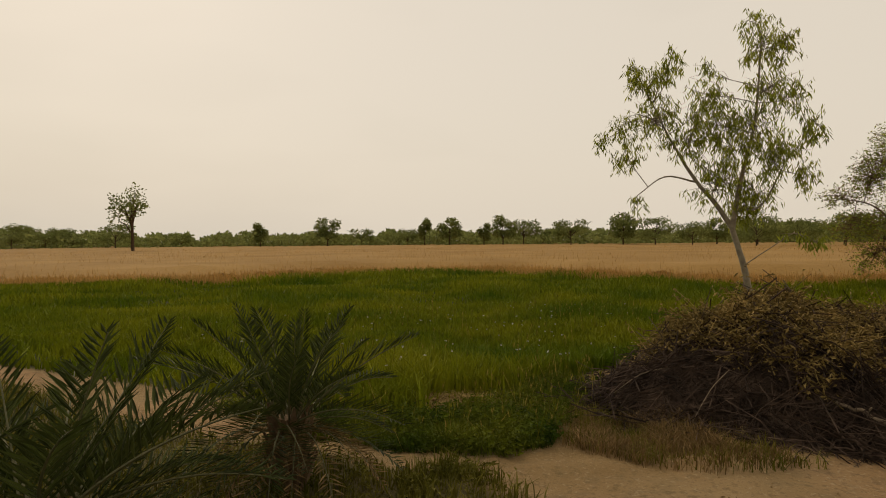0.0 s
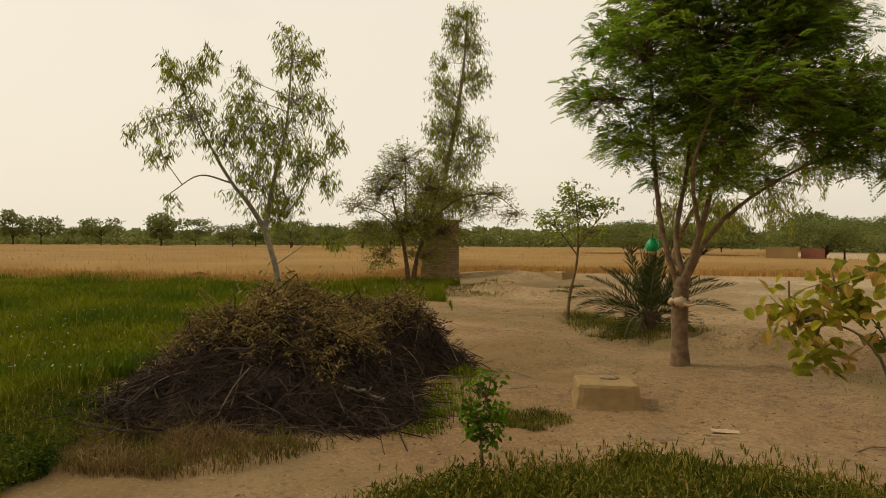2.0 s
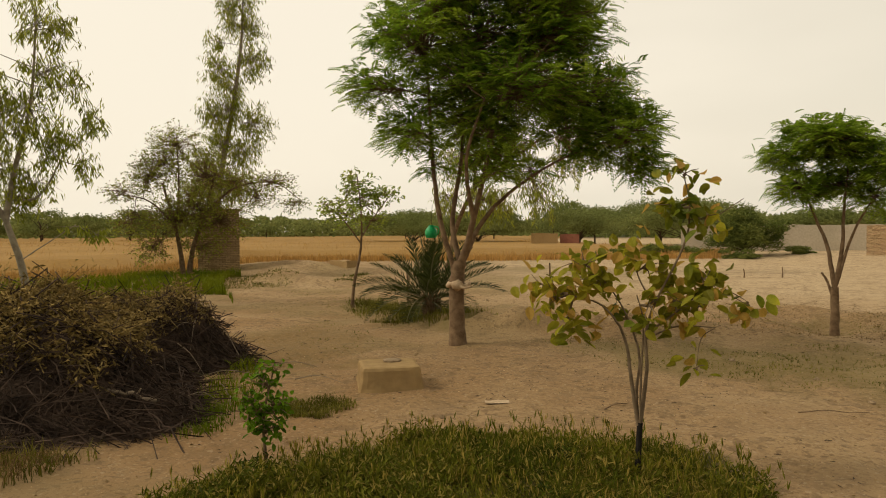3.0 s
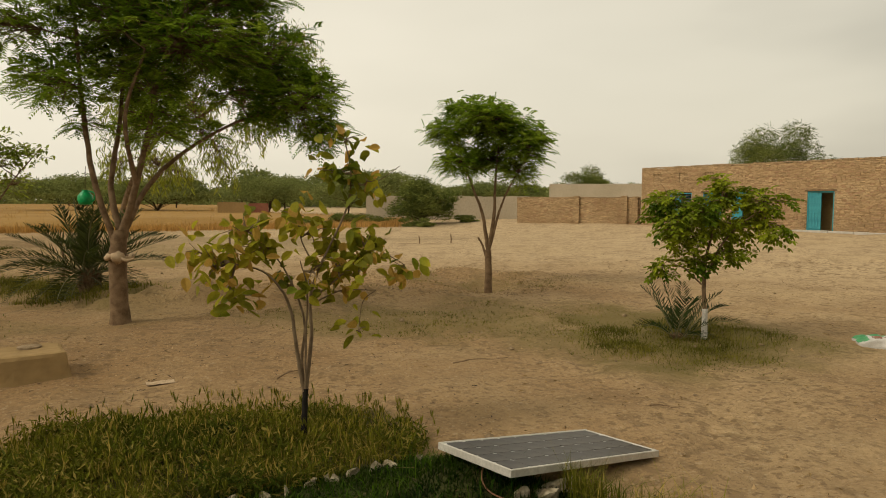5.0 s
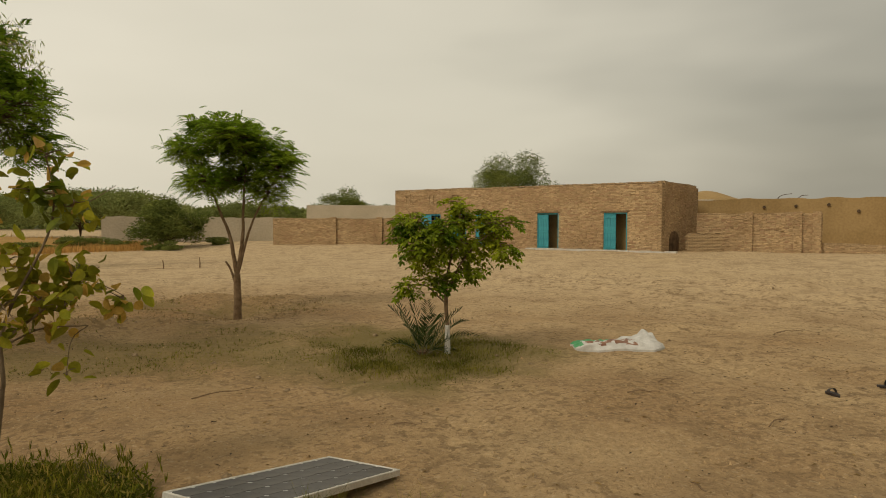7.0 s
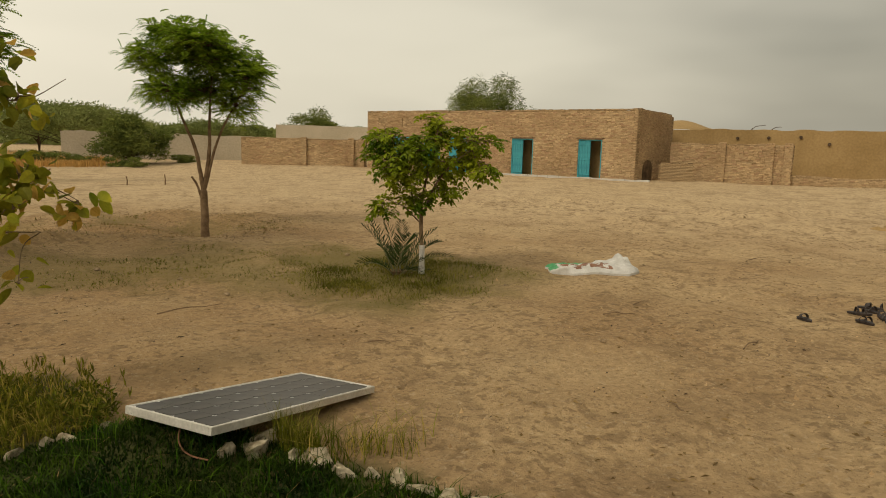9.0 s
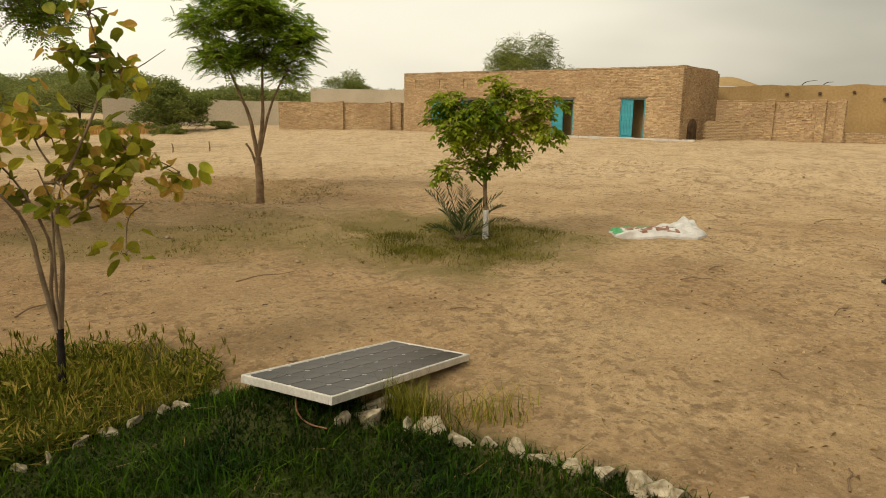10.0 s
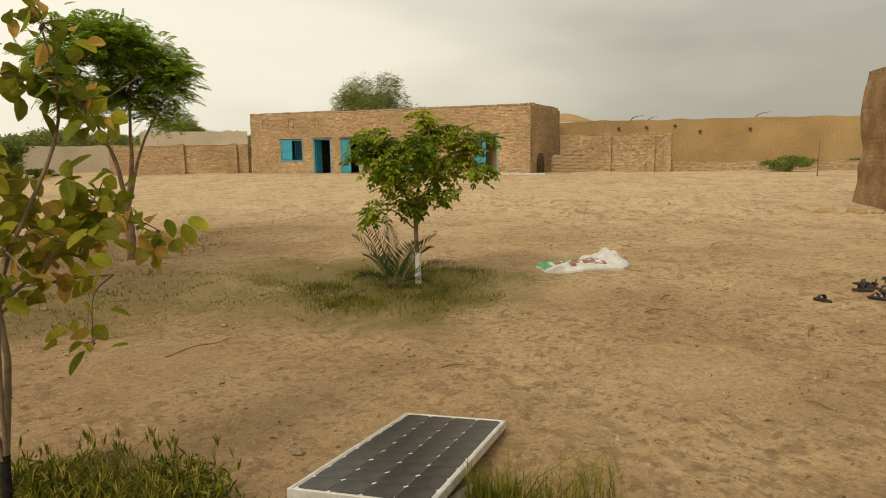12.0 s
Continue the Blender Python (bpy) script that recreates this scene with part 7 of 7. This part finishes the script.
# ---- things in the yard ----
def make_block():
    t = thing("mud_block", at_ground(-4.3, 7.25, 37), "low mud-plastered block with a metal lid set in the top", "mud block")
    t.scale = (0.95, 0.95, 0.80)
    g = Geo()
    n = 9
    v = []
    for z, s in ((-0.05, 1.08), (0.02, 1.04), (0.15, 1.0), (0.27, 0.97), (0.31, 0.93), (0.325, 0.84), (0.325, 0.0)):
        for k in range(4 * n):
            u = k / n
            side, f = int(u), u - int(u)
            c = ((-1, -1), (1, -1), (1, 1), (-1, 1))
            p, q = c[side % 4], c[(side + 1) % 4]
            x, y = p[0] + (q[0] - p[0]) * f, p[1] + (q[1] - p[1]) * f
            rr = 0.93 if f == 0 else 1.0
            v.append((x * 0.38 * s * rr + 0.012 * vnoise(k * 0.4, z * 9, 0.7, 81), y * 0.33 * s * rr + 0.012 * vnoise(k * 0.4 + 50, z * 9, 0.7, 82), z))
    i = (np.arange(6)[:, None] * 4 * n + np.arange(4 * n)[None])
    j = np.arange(6)[:, None] * 4 * n + (np.arange(4 * n)[None] + 1) % (4 * n)
    g.add(v, np.stack([i, j, j + 4 * n, i + 4 * n], -1).reshape(-1, 4))
    part("body", g, M["mud"], t)
    part("lid", tube(Geo(), [(0.05, 0.1, 0.325), (0.05, 0.1, 0.345), (0.05, 0.1, 0.35)], [0.12, 0.118, 0.10], 18), M["clod"], t, "round rusty lid")


make_block()


def make_panel():
    """A framed solar panel of nine by four cells lying askew on stones."""
    o, r, f = np.array((-0.03, 4.77, 0.250)), np.array((1.10, 5.72, 0.02)), np.array((0.44, 4.25, 0.268))
    ux, uy = (r - o) / np.linalg.norm(r - o), (f - o)
    uy = uy - ux * np.dot(ux, uy)
    uy /= np.linalg.norm(uy)
    uz = np.cross(uy, ux)
    m = Matrix(((ux[0], -uy[0], uz[0], o[0]), (ux[1], -uy[1], uz[1], o[1]), (ux[2], -uy[2], uz[2], o[2]), (0, 0, 0, 1)))
    t = thing("solar_panel", m, "dusty framed solar panel lying tilted on stones", "solar panel")
    L, W = 1.50, 0.66
    for x0, x1, y0, y1 in ((0, L, -0.02, 0), (0, L, -W, -W + 0.02), (0, 0.02, -W + 0.022, -0.022), (L - 0.02, L, -W + 0.022, -0.022)):
        part("frame_rail", box(Geo(), x0, x1, y0, y1, -0.042, 0.003, 0.003), M["alu"], t, "pale aluminium frame")
    part("backing", box(Geo(), 0.02, L - 0.02, -W + 0.02, -0.02, -0.012, -0.004), M["cellgap"], t)
    cw, ch, cut = (L - 0.06) / 9, (W - 0.055) / 4, 0.016
    a, b = cw / 2 - 0.0006, ch / 2 - 0.0026
    top = [(-a + cut, -b), (a - cut, -b), (a, -b + cut), (a, b - cut), (a - cut, b), (-a + cut, b), (-a, b - cut), (-a, -b + cut)]
    g = Geo().add([(x, y, 0.0) for x, y in top] + [(x, y, -0.0035) for x, y in top], [list(range(8))], [(k, k + 8, (k + 1) % 8 + 8, (k + 1) % 8) for k in range(8)])
    me = g.mesh("cell", M["cell"])
    for i in range(9):
        for j in range(4):
            part("cell", me, None, t).location = (0.03 + cw * (i + 0.5), -0.0275 - ch * (j + 0.5), 0)
    part("junction_box", box(Geo(), 0.08, 0.2, -W / 2 - 0.05, -W / 2 + 0.05, -0.05, -0.016, 0.005), M["leather"], t)
    c = thing("cable", pose(0, 0, 0), "thin brown cable looping onto the lawn", "cable")
    line = [(0.33, 4.66, 0.2)] + [(x, y, float(ground_z(x, y)) + u) for x, y, u in ((0.27, 4.60, 0.05), (0.24, 4.52, 0.03), (0.25, 4.45, 0.02), (0.30, 4.39, 0.025), (0.38, 4.35, 0.03))]
    part("wire", tube(Geo(), smooth_line(line, 6), [0.005] * 31, 6), M["cable"], c, "", True)
    for x, y, s in ((0.62, 4.46, 0.12), (0.48, 4.44, 0.06)):
        k = thing("prop_stone", at_ground(x, y, 40, 0.03), "rough stone propping the panel", "stone", "prop stones")
        part("stone", shard(s * 0.75, int(x * 100)).mesh("stone", M["stone"]), None, k)


make_panel()


def make_border():
    pts = [(-3.4, 2.9), (-3.15, 3.3), (-2.9, 3.6), (-2.6, 3.85), (-2.2, 4.08), (-1.95, 4.18), (-1.7, 4.28), (-1.45, 4.40), (-1.28, 4.46), (-1.11, 4.54), (-1.0, 4.61), (-0.87, 4.77), (-0.74, 4.85), (-0.61, 4.95), (-0.47, 5.01), (-0.36, 5.09), (-0.18, 5.23),
           (0.7, 4.55), (0.82, 4.39), (0.93, 4.28), (1.06, 4.14), (1.17, 4.03), (1.28, 3.92), (1.37, 3.79), (1.47, 3.67), (1.61, 3.57), (1.69, 3.43), (1.76, 3.36), (1.82, 3.26), (1.95, 3.12), (2.08, 2.98), (2.2, 2.85), (2.35, 2.7), (2.5, 2.55)]
    for k, (x, y) in enumerate(pts):
        t = thing("border_stone", at_ground(x, y, RNG.uniform(0, 360), 0.012), "jagged pale stone set on edge along the lawn", "stone", "border stones")
        s = (0.078 if x > 0.5 else 0.05) * RNG.uniform(0.7, 1.15) * (1.25 if abs(x - 0.7) < 0.03 else 1.0)
        part("stone", shard(s, 400 + k).mesh("stone", M["stone"]), None, t)


make_border()


def make_sack():
    """A crumpled woven sack lying flat: white with a printed end."""
    t = thing("fertiliser_sack", at_ground(5.95, 9.0, -15, 0.012), "crumpled white woven sack with green and brown print", "sack")
    rng = np.random.default_rng(91)
    nx, ny = 64, 40
    x, y = np.meshgrid(np.linspace(-0.72, 0.55, nx), np.linspace(-0.42, 0.42, ny))
    w = np.interp(x, [-0.72, -0.3, 0.3, 0.55], [0.34, 0.78, 1.05, 0.7])
    ridge = np.abs(vnoise(x * 1.4 + y, y - x, 0.22, 92)) * 0.05 + np.abs(vnoise(x, y, 0.11, 93)) * 0.02
    z = 0.03 + ridge + 0.10 * np.exp(-((x - 0.38) / 0.16) ** 2 - ((y - 0.1) / 0.22) ** 2)
    yy = y * w + 0.05 * vnoise(x, y, 0.3, 94)
    rimfall = np.minimum(np.minimum((x + 0.72) / 0.12, (0.55 - x) / 0.10), (0.42 - np.abs(y)) / 0.10)
    z = 0.006 + z * np.clip(rimfall, 0.0, 1.0)
    top = np.stack([x + 0.05 * vnoise(y, x, 0.2, 96), yy, z], -1).reshape(-1, 3)
    c, n = math.cos(radians(-15)), math.sin(radians(-15))
    lie = ground_z(5.95 + top[:, 0] * c - top[:, 1] * n, 9.0 + top[:, 0] * n + top[:, 1] * c) - float(ground_z(5.95, 9.0))
    bot = np.column_stack([top[:, :2], lie - 0.012])
    top = top + np.column_stack([np.zeros((len(top), 2)), lie + 0.014])
    i = (np.arange(ny - 1)[:, None] * nx + np.arange(nx - 1)[None]).ravel()
    q = np.stack([i, i + 1, i + nx + 1, i + nx], -1)
    c = top[q].mean(1)
    u = np.interp(c[:, 0], [-0.72, 0.55], [0, 1])
    v = y.ravel()[q].mean(1)
    green = (u < 0.55) & (v > 0.2) & (v < 0.36) | (u < 0.10) & (v > -0.2)
    brown = (u > 0.13) & (u < 0.66) & (v < 0.18) & (v > -0.36) & (vnoise(c[:, 0], c[:, 1] * 1.6, 0.06, 95) > -0.25)
    edge = np.concatenate([np.arange(nx), np.arange(1, ny) * nx + nx - 1, (ny - 1) * nx + np.arange(nx - 1)[::-1], np.arange(1, ny - 1)[::-1] * nx])
    rim = np.stack([edge, np.roll(edge, -1), np.roll(edge, -1) + nx * ny, edge + nx * ny], -1)
    part("sack_body", Geo().add(np.vstack([top, bot]), q[~(green | brown)], rim), M["sack"], t)
    tagged(part("green_print", Geo().add(top, q[green & ~brown]), M["print_green"], t, "faded green print"), kind="stuff")
    tagged(part("brown_print", Geo().add(top, q[brown]), M["print_brown"], t, "brown printed picture area"), kind="stuff")


make_sack()


def sandal_mesh(kind):
    """An open sandal: shaped sole with a raised heel, two straps."""
    n = 18
    a = np.linspace(0, 2 * np.pi, n, endpoint=False)
    x = 0.135 * np.cos(a)
    y = (0.040 + 0.010 * np.cos(a)) * np.sin(a) + 0.006 * np.cos(2 * a)
    rings = [(-0.0, 0.96), (0.018, 1.0), (0.026, 0.95)]
    v = np.vstack([np.column_stack([x * s, y * s, z + 0.006 * np.cos(a + np.pi)]) for z, s in rings])
    i = np.arange(2)[:, None] * n + np.arange(n)[None]
    j = np.arange(2)[:, None] * n + (np.arange(n)[None] + 1) % n
    sole = Geo().add(v, np.stack([i, j, j + n, i + n], -1).reshape(-1, 4), np.arange(n)[None] + 2 * n, np.arange(n)[None, ::-1]).mesh("sole", M["leather"])
    straps = []
    for x0, x1, h in ((0.055, 0.035, 0.055), (-0.02, -0.045, 0.07)) if kind else ((0.05, 0.0, 0.06), (-0.10, -0.115, 0.075)):
        g = Geo()
        th = np.linspace(0, np.pi, 8)
        for s, e in ((x0, x1),):
            p = np.stack([np.full(8, s), 0.047 * np.cos(th), 0.02 + h * 0.75 * np.sin(th)], 1)
            q = np.stack([np.full(8, e), 0.046 * np.cos(th), 0.02 + h * np.sin(th)], 1)
            k = np.arange(7)
            g.add(np.vstack([p, q, p * (1, 0.92, 0.94), q * (1, 0.92, 0.94)]), np.stack([k, k + 1, k + 9, k + 8], -1), np.stack([k + 24, k + 25, k + 17, k + 16], -1),
                  np.stack([k + 16, k + 17, k + 1, k], -1), np.stack([k + 8, k + 9, k + 25, k + 24], -1))
        straps.append(g.mesh("strap", M["leather"]))
    return sole, straps


SANDALS = [sandal_mesh(0), sandal_mesh(1)]


def make_sandals():
    rng = np.random.default_rng(88)
    spots = [(6.55, 5.98, 70)] + [(7.0, 5.62, 0), (7.15, 5.42, 0), (6.78, 5.0, 0), (7.05, 5.15, 0), (7.45, 5.75, 0), (7.62, 5.55, 0), (7.5, 5.2, 0), (7.75, 6.12, 0), (7.6, 6.0, 0), (8.1, 5.6, 0),
                                  (8.3, 6.05, 0), (8.0, 5.9, 0), (7.9, 5.35, 0), (8.25, 5.3, 0), (8.5, 5.7, 0), (8.45, 5.2, 0), (7.35, 5.95, 0), (8.7, 5.9, 0)]
    for k, (x, y, r) in enumerate(spots):
        t = thing("sandal", at_ground(x, y, r or rng.uniform(0, 360), 0.006), "worn dark sandal lying on the earth" if k else "single dark sandal lying apart from the others", "sandal", "sandals on the ground")
        sole, straps = SANDALS[k % 2]
        part("sole", sole, None, t)
        for s in straps if k else straps[:1]:
            part("strap", s, None, t)


make_sandals()


def make_small_things():
    rng = np.random.default_rng(99)
    # cloth bundle tied round the shade tree and the green bottle hanging in the palm
    t = thing("cloth_bundle", pose(-4.70, 10.02, 0.98 + float(ground_z(-4.79, 10.23))), "pale straw-coloured cloth knotted round the trunk", "cloth")
    g = Geo()
    th = np.linspace(0, 2 * np.pi, 22)
    tube(g, np.stack([0.17 * np.cos(th) - 0.06, 0.17 * np.sin(th) + 0.17, 0.02 * np.sin(3 * th)], 1), 0.035 + 0.010 * np.sin(5 * th), 8)
    part("wrap", g, M["cloth"], t, "", True)
    part("knot", lump(0.10, 97, 0.85, 10).mesh("knot", M["cloth"], True), None, t)
    part("tail", tube(Geo(), smooth_line([(0.04, -0.02, 0), (0.14, -0.03, -0.04), (0.24, 0.0, -0.01)], 4), np.linspace(0.03, 0.012, 9), 7), M["cloth"], t, "", True)
    t = thing("green_jug", pose(-5.60, 10.88, 1.84), "bright green plastic jug hung on the tree", "jug")
    t.scale = (0.85, 0.85, 0.85)
    prof = [(0.02, -0.13), (0.11, -0.12), (0.13, -0.05), (0.125, 0.03), (0.08, 0.09), (0.05, 0.12), (0.055, 0.14)]
    v = np.array([(r * math.cos(a), r * math.sin(a), z) for r, z in prof for a in np.linspace(0, 2 * math.pi, 16, endpoint=False)])
    i = np.arange(6)[:, None] * 16 + np.arange(16)[None]
    j = np.arange(6)[:, None] * 16 + (np.arange(16)[None] + 1) % 16
    part("body", Geo().add(v, np.stack([i, j, j + 16, i + 16], -1).reshape(-1, 4)), M["green_plastic"], t, "", True)
    part("handle", tube(Geo(), smooth_line([(0.05, 0, 0.12), (0.17, 0, 0.08), (0.16, 0, -0.03), (0.12, 0, -0.07)], 5), [0.014] * 16, 7), M["green_plastic"], t, "", True)
    part("hanging_cord", tube(Geo(), [(0.0, 0, 0.12), (0.16, -0.26, 0.55)], [0.005, 0.005], 5), M["dark_bark"], t)
    t = thing("wrapper", at_ground(-2.82, 7.03, 30, 0.004), "flattened pale green paper wrapper", "litter")
    x, y = np.meshgrid(np.linspace(-0.13, 0.13, 8), np.linspace(-0.06, 0.06, 5))
    z = 0.012 + 0.012 * np.abs(vnoise(x, y, 0.05, 12))
    k = (np.arange(4)[:, None] * 8 + np.arange(7)[None]).ravel()
    part("paper", Geo().add(np.vstack([np.stack([x, y, z], -1).reshape(-1, 3), np.stack([x, y, z - 0.006], -1).reshape(-1, 3)]), np.stack([k, k + 1, k + 9, k + 8], -1), np.stack([k, k + 8, k + 9, k + 1], -1) + 40), M["cloth"], t)
    # posts, stakes, sticks
    for x, y, h in ((-0.03, 29.4, 0.42), (-1.35, 28.9, 0.35), (-4.69, 14.83, 1.15), (28.7, 18.2, 1.55), (-8.9, 15.9, 1.0)):
        t = thing("stake", at_ground(x, y), "thin weathered wooden stake in the earth", "stake", "stakes")
        part("shaft", tube(Geo(), smooth_line([(0, 0, -0.05), (0.02, 0.01, h * 0.5), (rng.normal(0, 0.04), 0, h)], 3, 0.004), np.linspace(0.03, 0.02, 7), 6), M["bark"], t)
    for x, y, l, a in ((2.76, 3.2, 0.24, 35), (5.12, 5.3, 0.4, 20), (6.9, 4.6, 0.3, 30), (-1.2, 28.6, 1.6, 5), (4.6, 6.6, 0.35, -20), (5.2, 7.0, 0.3, 15), (7.9, 4.2, 0.3, 40), (0.4, 8.1, 0.7, 18), (-1.6, 7.5, 0.5, 60), (1.9, 6.3, 0.25, -30), (3.4, 4.3, 0.18, 80), (9.4, 9.2, 0.9, 5)):
        t = thing("stick", at_ground(x, y, a, 0.012), "dry bent stick lying on the earth", "stick", "sticks")
        part("shaft", tube(Geo(), smooth_line([(-l / 2, 0, 0), (-l * 0.1, l * 0.08, 0.015), (l * 0.2, l * 0.02, 0.01), (l / 2, l * 0.12, 0.005)], 3, 0.002), np.linspace(0.007, 0.003, 10), 6), M["bark"], t)
    for k in range(46):
        a, d = radians(rng.uniform(-38, 64)), rng.uniform(4.5, 22)
        x, y = math.sin(a) * d, math.cos(a) * d + 0.5
        if signed(LAWN, x, y) > -0.3 or signed(WEEDS, x, y) > -0.2:
            continue
        t = thing("clod", at_ground(x, y, rng.uniform(0, 360), 0.008), "small dark clod of earth", "clod", "clods")
        part("lump", lump(rng.uniform(0.012, 0.045), 500 + k).mesh("lump", M["clod"]), None, t)
    # loose crumbs of earth over the trampled yard
    k = 9000
    a, d = np.radians(rng.uniform(-58, 66, k)), 3.2 + 14 * rng.random(k) ** 1.4
    xy = np.column_stack([np.sin(a) * d, np.cos(a) * d])
    keep = (signed(LAWN, *xy.T) < -0.05) & (signed(WEEDS, *xy.T) < 0) & (heap_z(*xy.T) < 0.02) & (vnoise(*xy.T, 0.9, 18) + rng.normal(0, 0.5, k) > 0.0)
    p = on_ground(xy[keep], 0.0)
    k = len(p)
    r = rng.uniform(0.004, 0.013, (k, 1)) * (1 + 1.2 * (rng.random((k, 1)) > 0.95))
    th = rng.uniform(0, 6.28, k)
    corner = [np.column_stack([np.cos(th + q), np.sin(th + q), np.full(k, -0.3)]) * r * rng.uniform(0.7, 1.3, (k, 1)) for q in (0, 1.57, 3.14, 4.71)]
    peak = rng.normal(0, 0.3, (k, 3)) * r + np.column_stack([np.zeros((k, 2)), r])
    i = np.arange(k)[:, None] * 5
    c = Geo().add(np.stack([p + q for q in corner] + [p + peak], 1).reshape(-1, 3), *[np.hstack([i + q, i + (q + 1) % 4, i + 4]) for q in range(4)])
    tagged(part("earth_crumbs", c, M["crumb"]), "loose crumbs of dry tan earth on the yard", "earth", kind="stuff")
    # straw bits, dung crumbs and dead leaves trodden into the earth
    g = Geo()
    a, d = np.radians(rng.uniform(-60, 68, 9000)), rng.uniform(3.6, 24, 9000)
    xy = np.column_stack([np.sin(a) * d, np.cos(a) * d])
    keep = (signed(LAWN, *xy.T) < 0) & (vnoise(*xy.T, 1.4, 15) + rng.normal(0, 0.4, len(xy)) > 0.1)
    p = on_ground(xy[keep], -0.004)
    leaves(g, p, rand_dir(len(p), 0.12, rng), rand_dir(len(p), 0.3, rng) + (0, 0, 1.5), rng.uniform(0.02, 0.07, len(p)), rng.uniform(0.006, 0.022, len(p)), 0.3)
    h = Geo()
    k = 5200
    p = np.column_stack([rng.uniform(-9, 14, k), rng.uniform(4.5, 24, k)])
    keep = (vnoise(p[:, 0], p[:, 1], 1.3, 97) + 0.5 * vnoise(p[:, 0], p[:, 1], 0.4, 98) > 0.05) & (heap_z(p[:, 0], p[:, 1]) < 0.02) & ~inside(LAWN, p[:, 0], p[:, 1])
    p = on_ground(p[keep], -0.004)
    k = len(p)
    leaves(h, p, rand_dir(k, 0.12, rng), rand_dir(k, 0.3, rng) + (0, 0, 2.5), rng.uniform(0.02, 0.075, k), 0.016)
    tagged(part("trodden_twigs", h, M["dark_bark"]), "dark twig and dung crumbs trodden into the yard", "litter", kind="stuff")
    tagged(part("ground_litter", g, M["dry"]), "dead leaves and straw bits trodden into the earth", "litter", kind="stuff")


make_small_things()
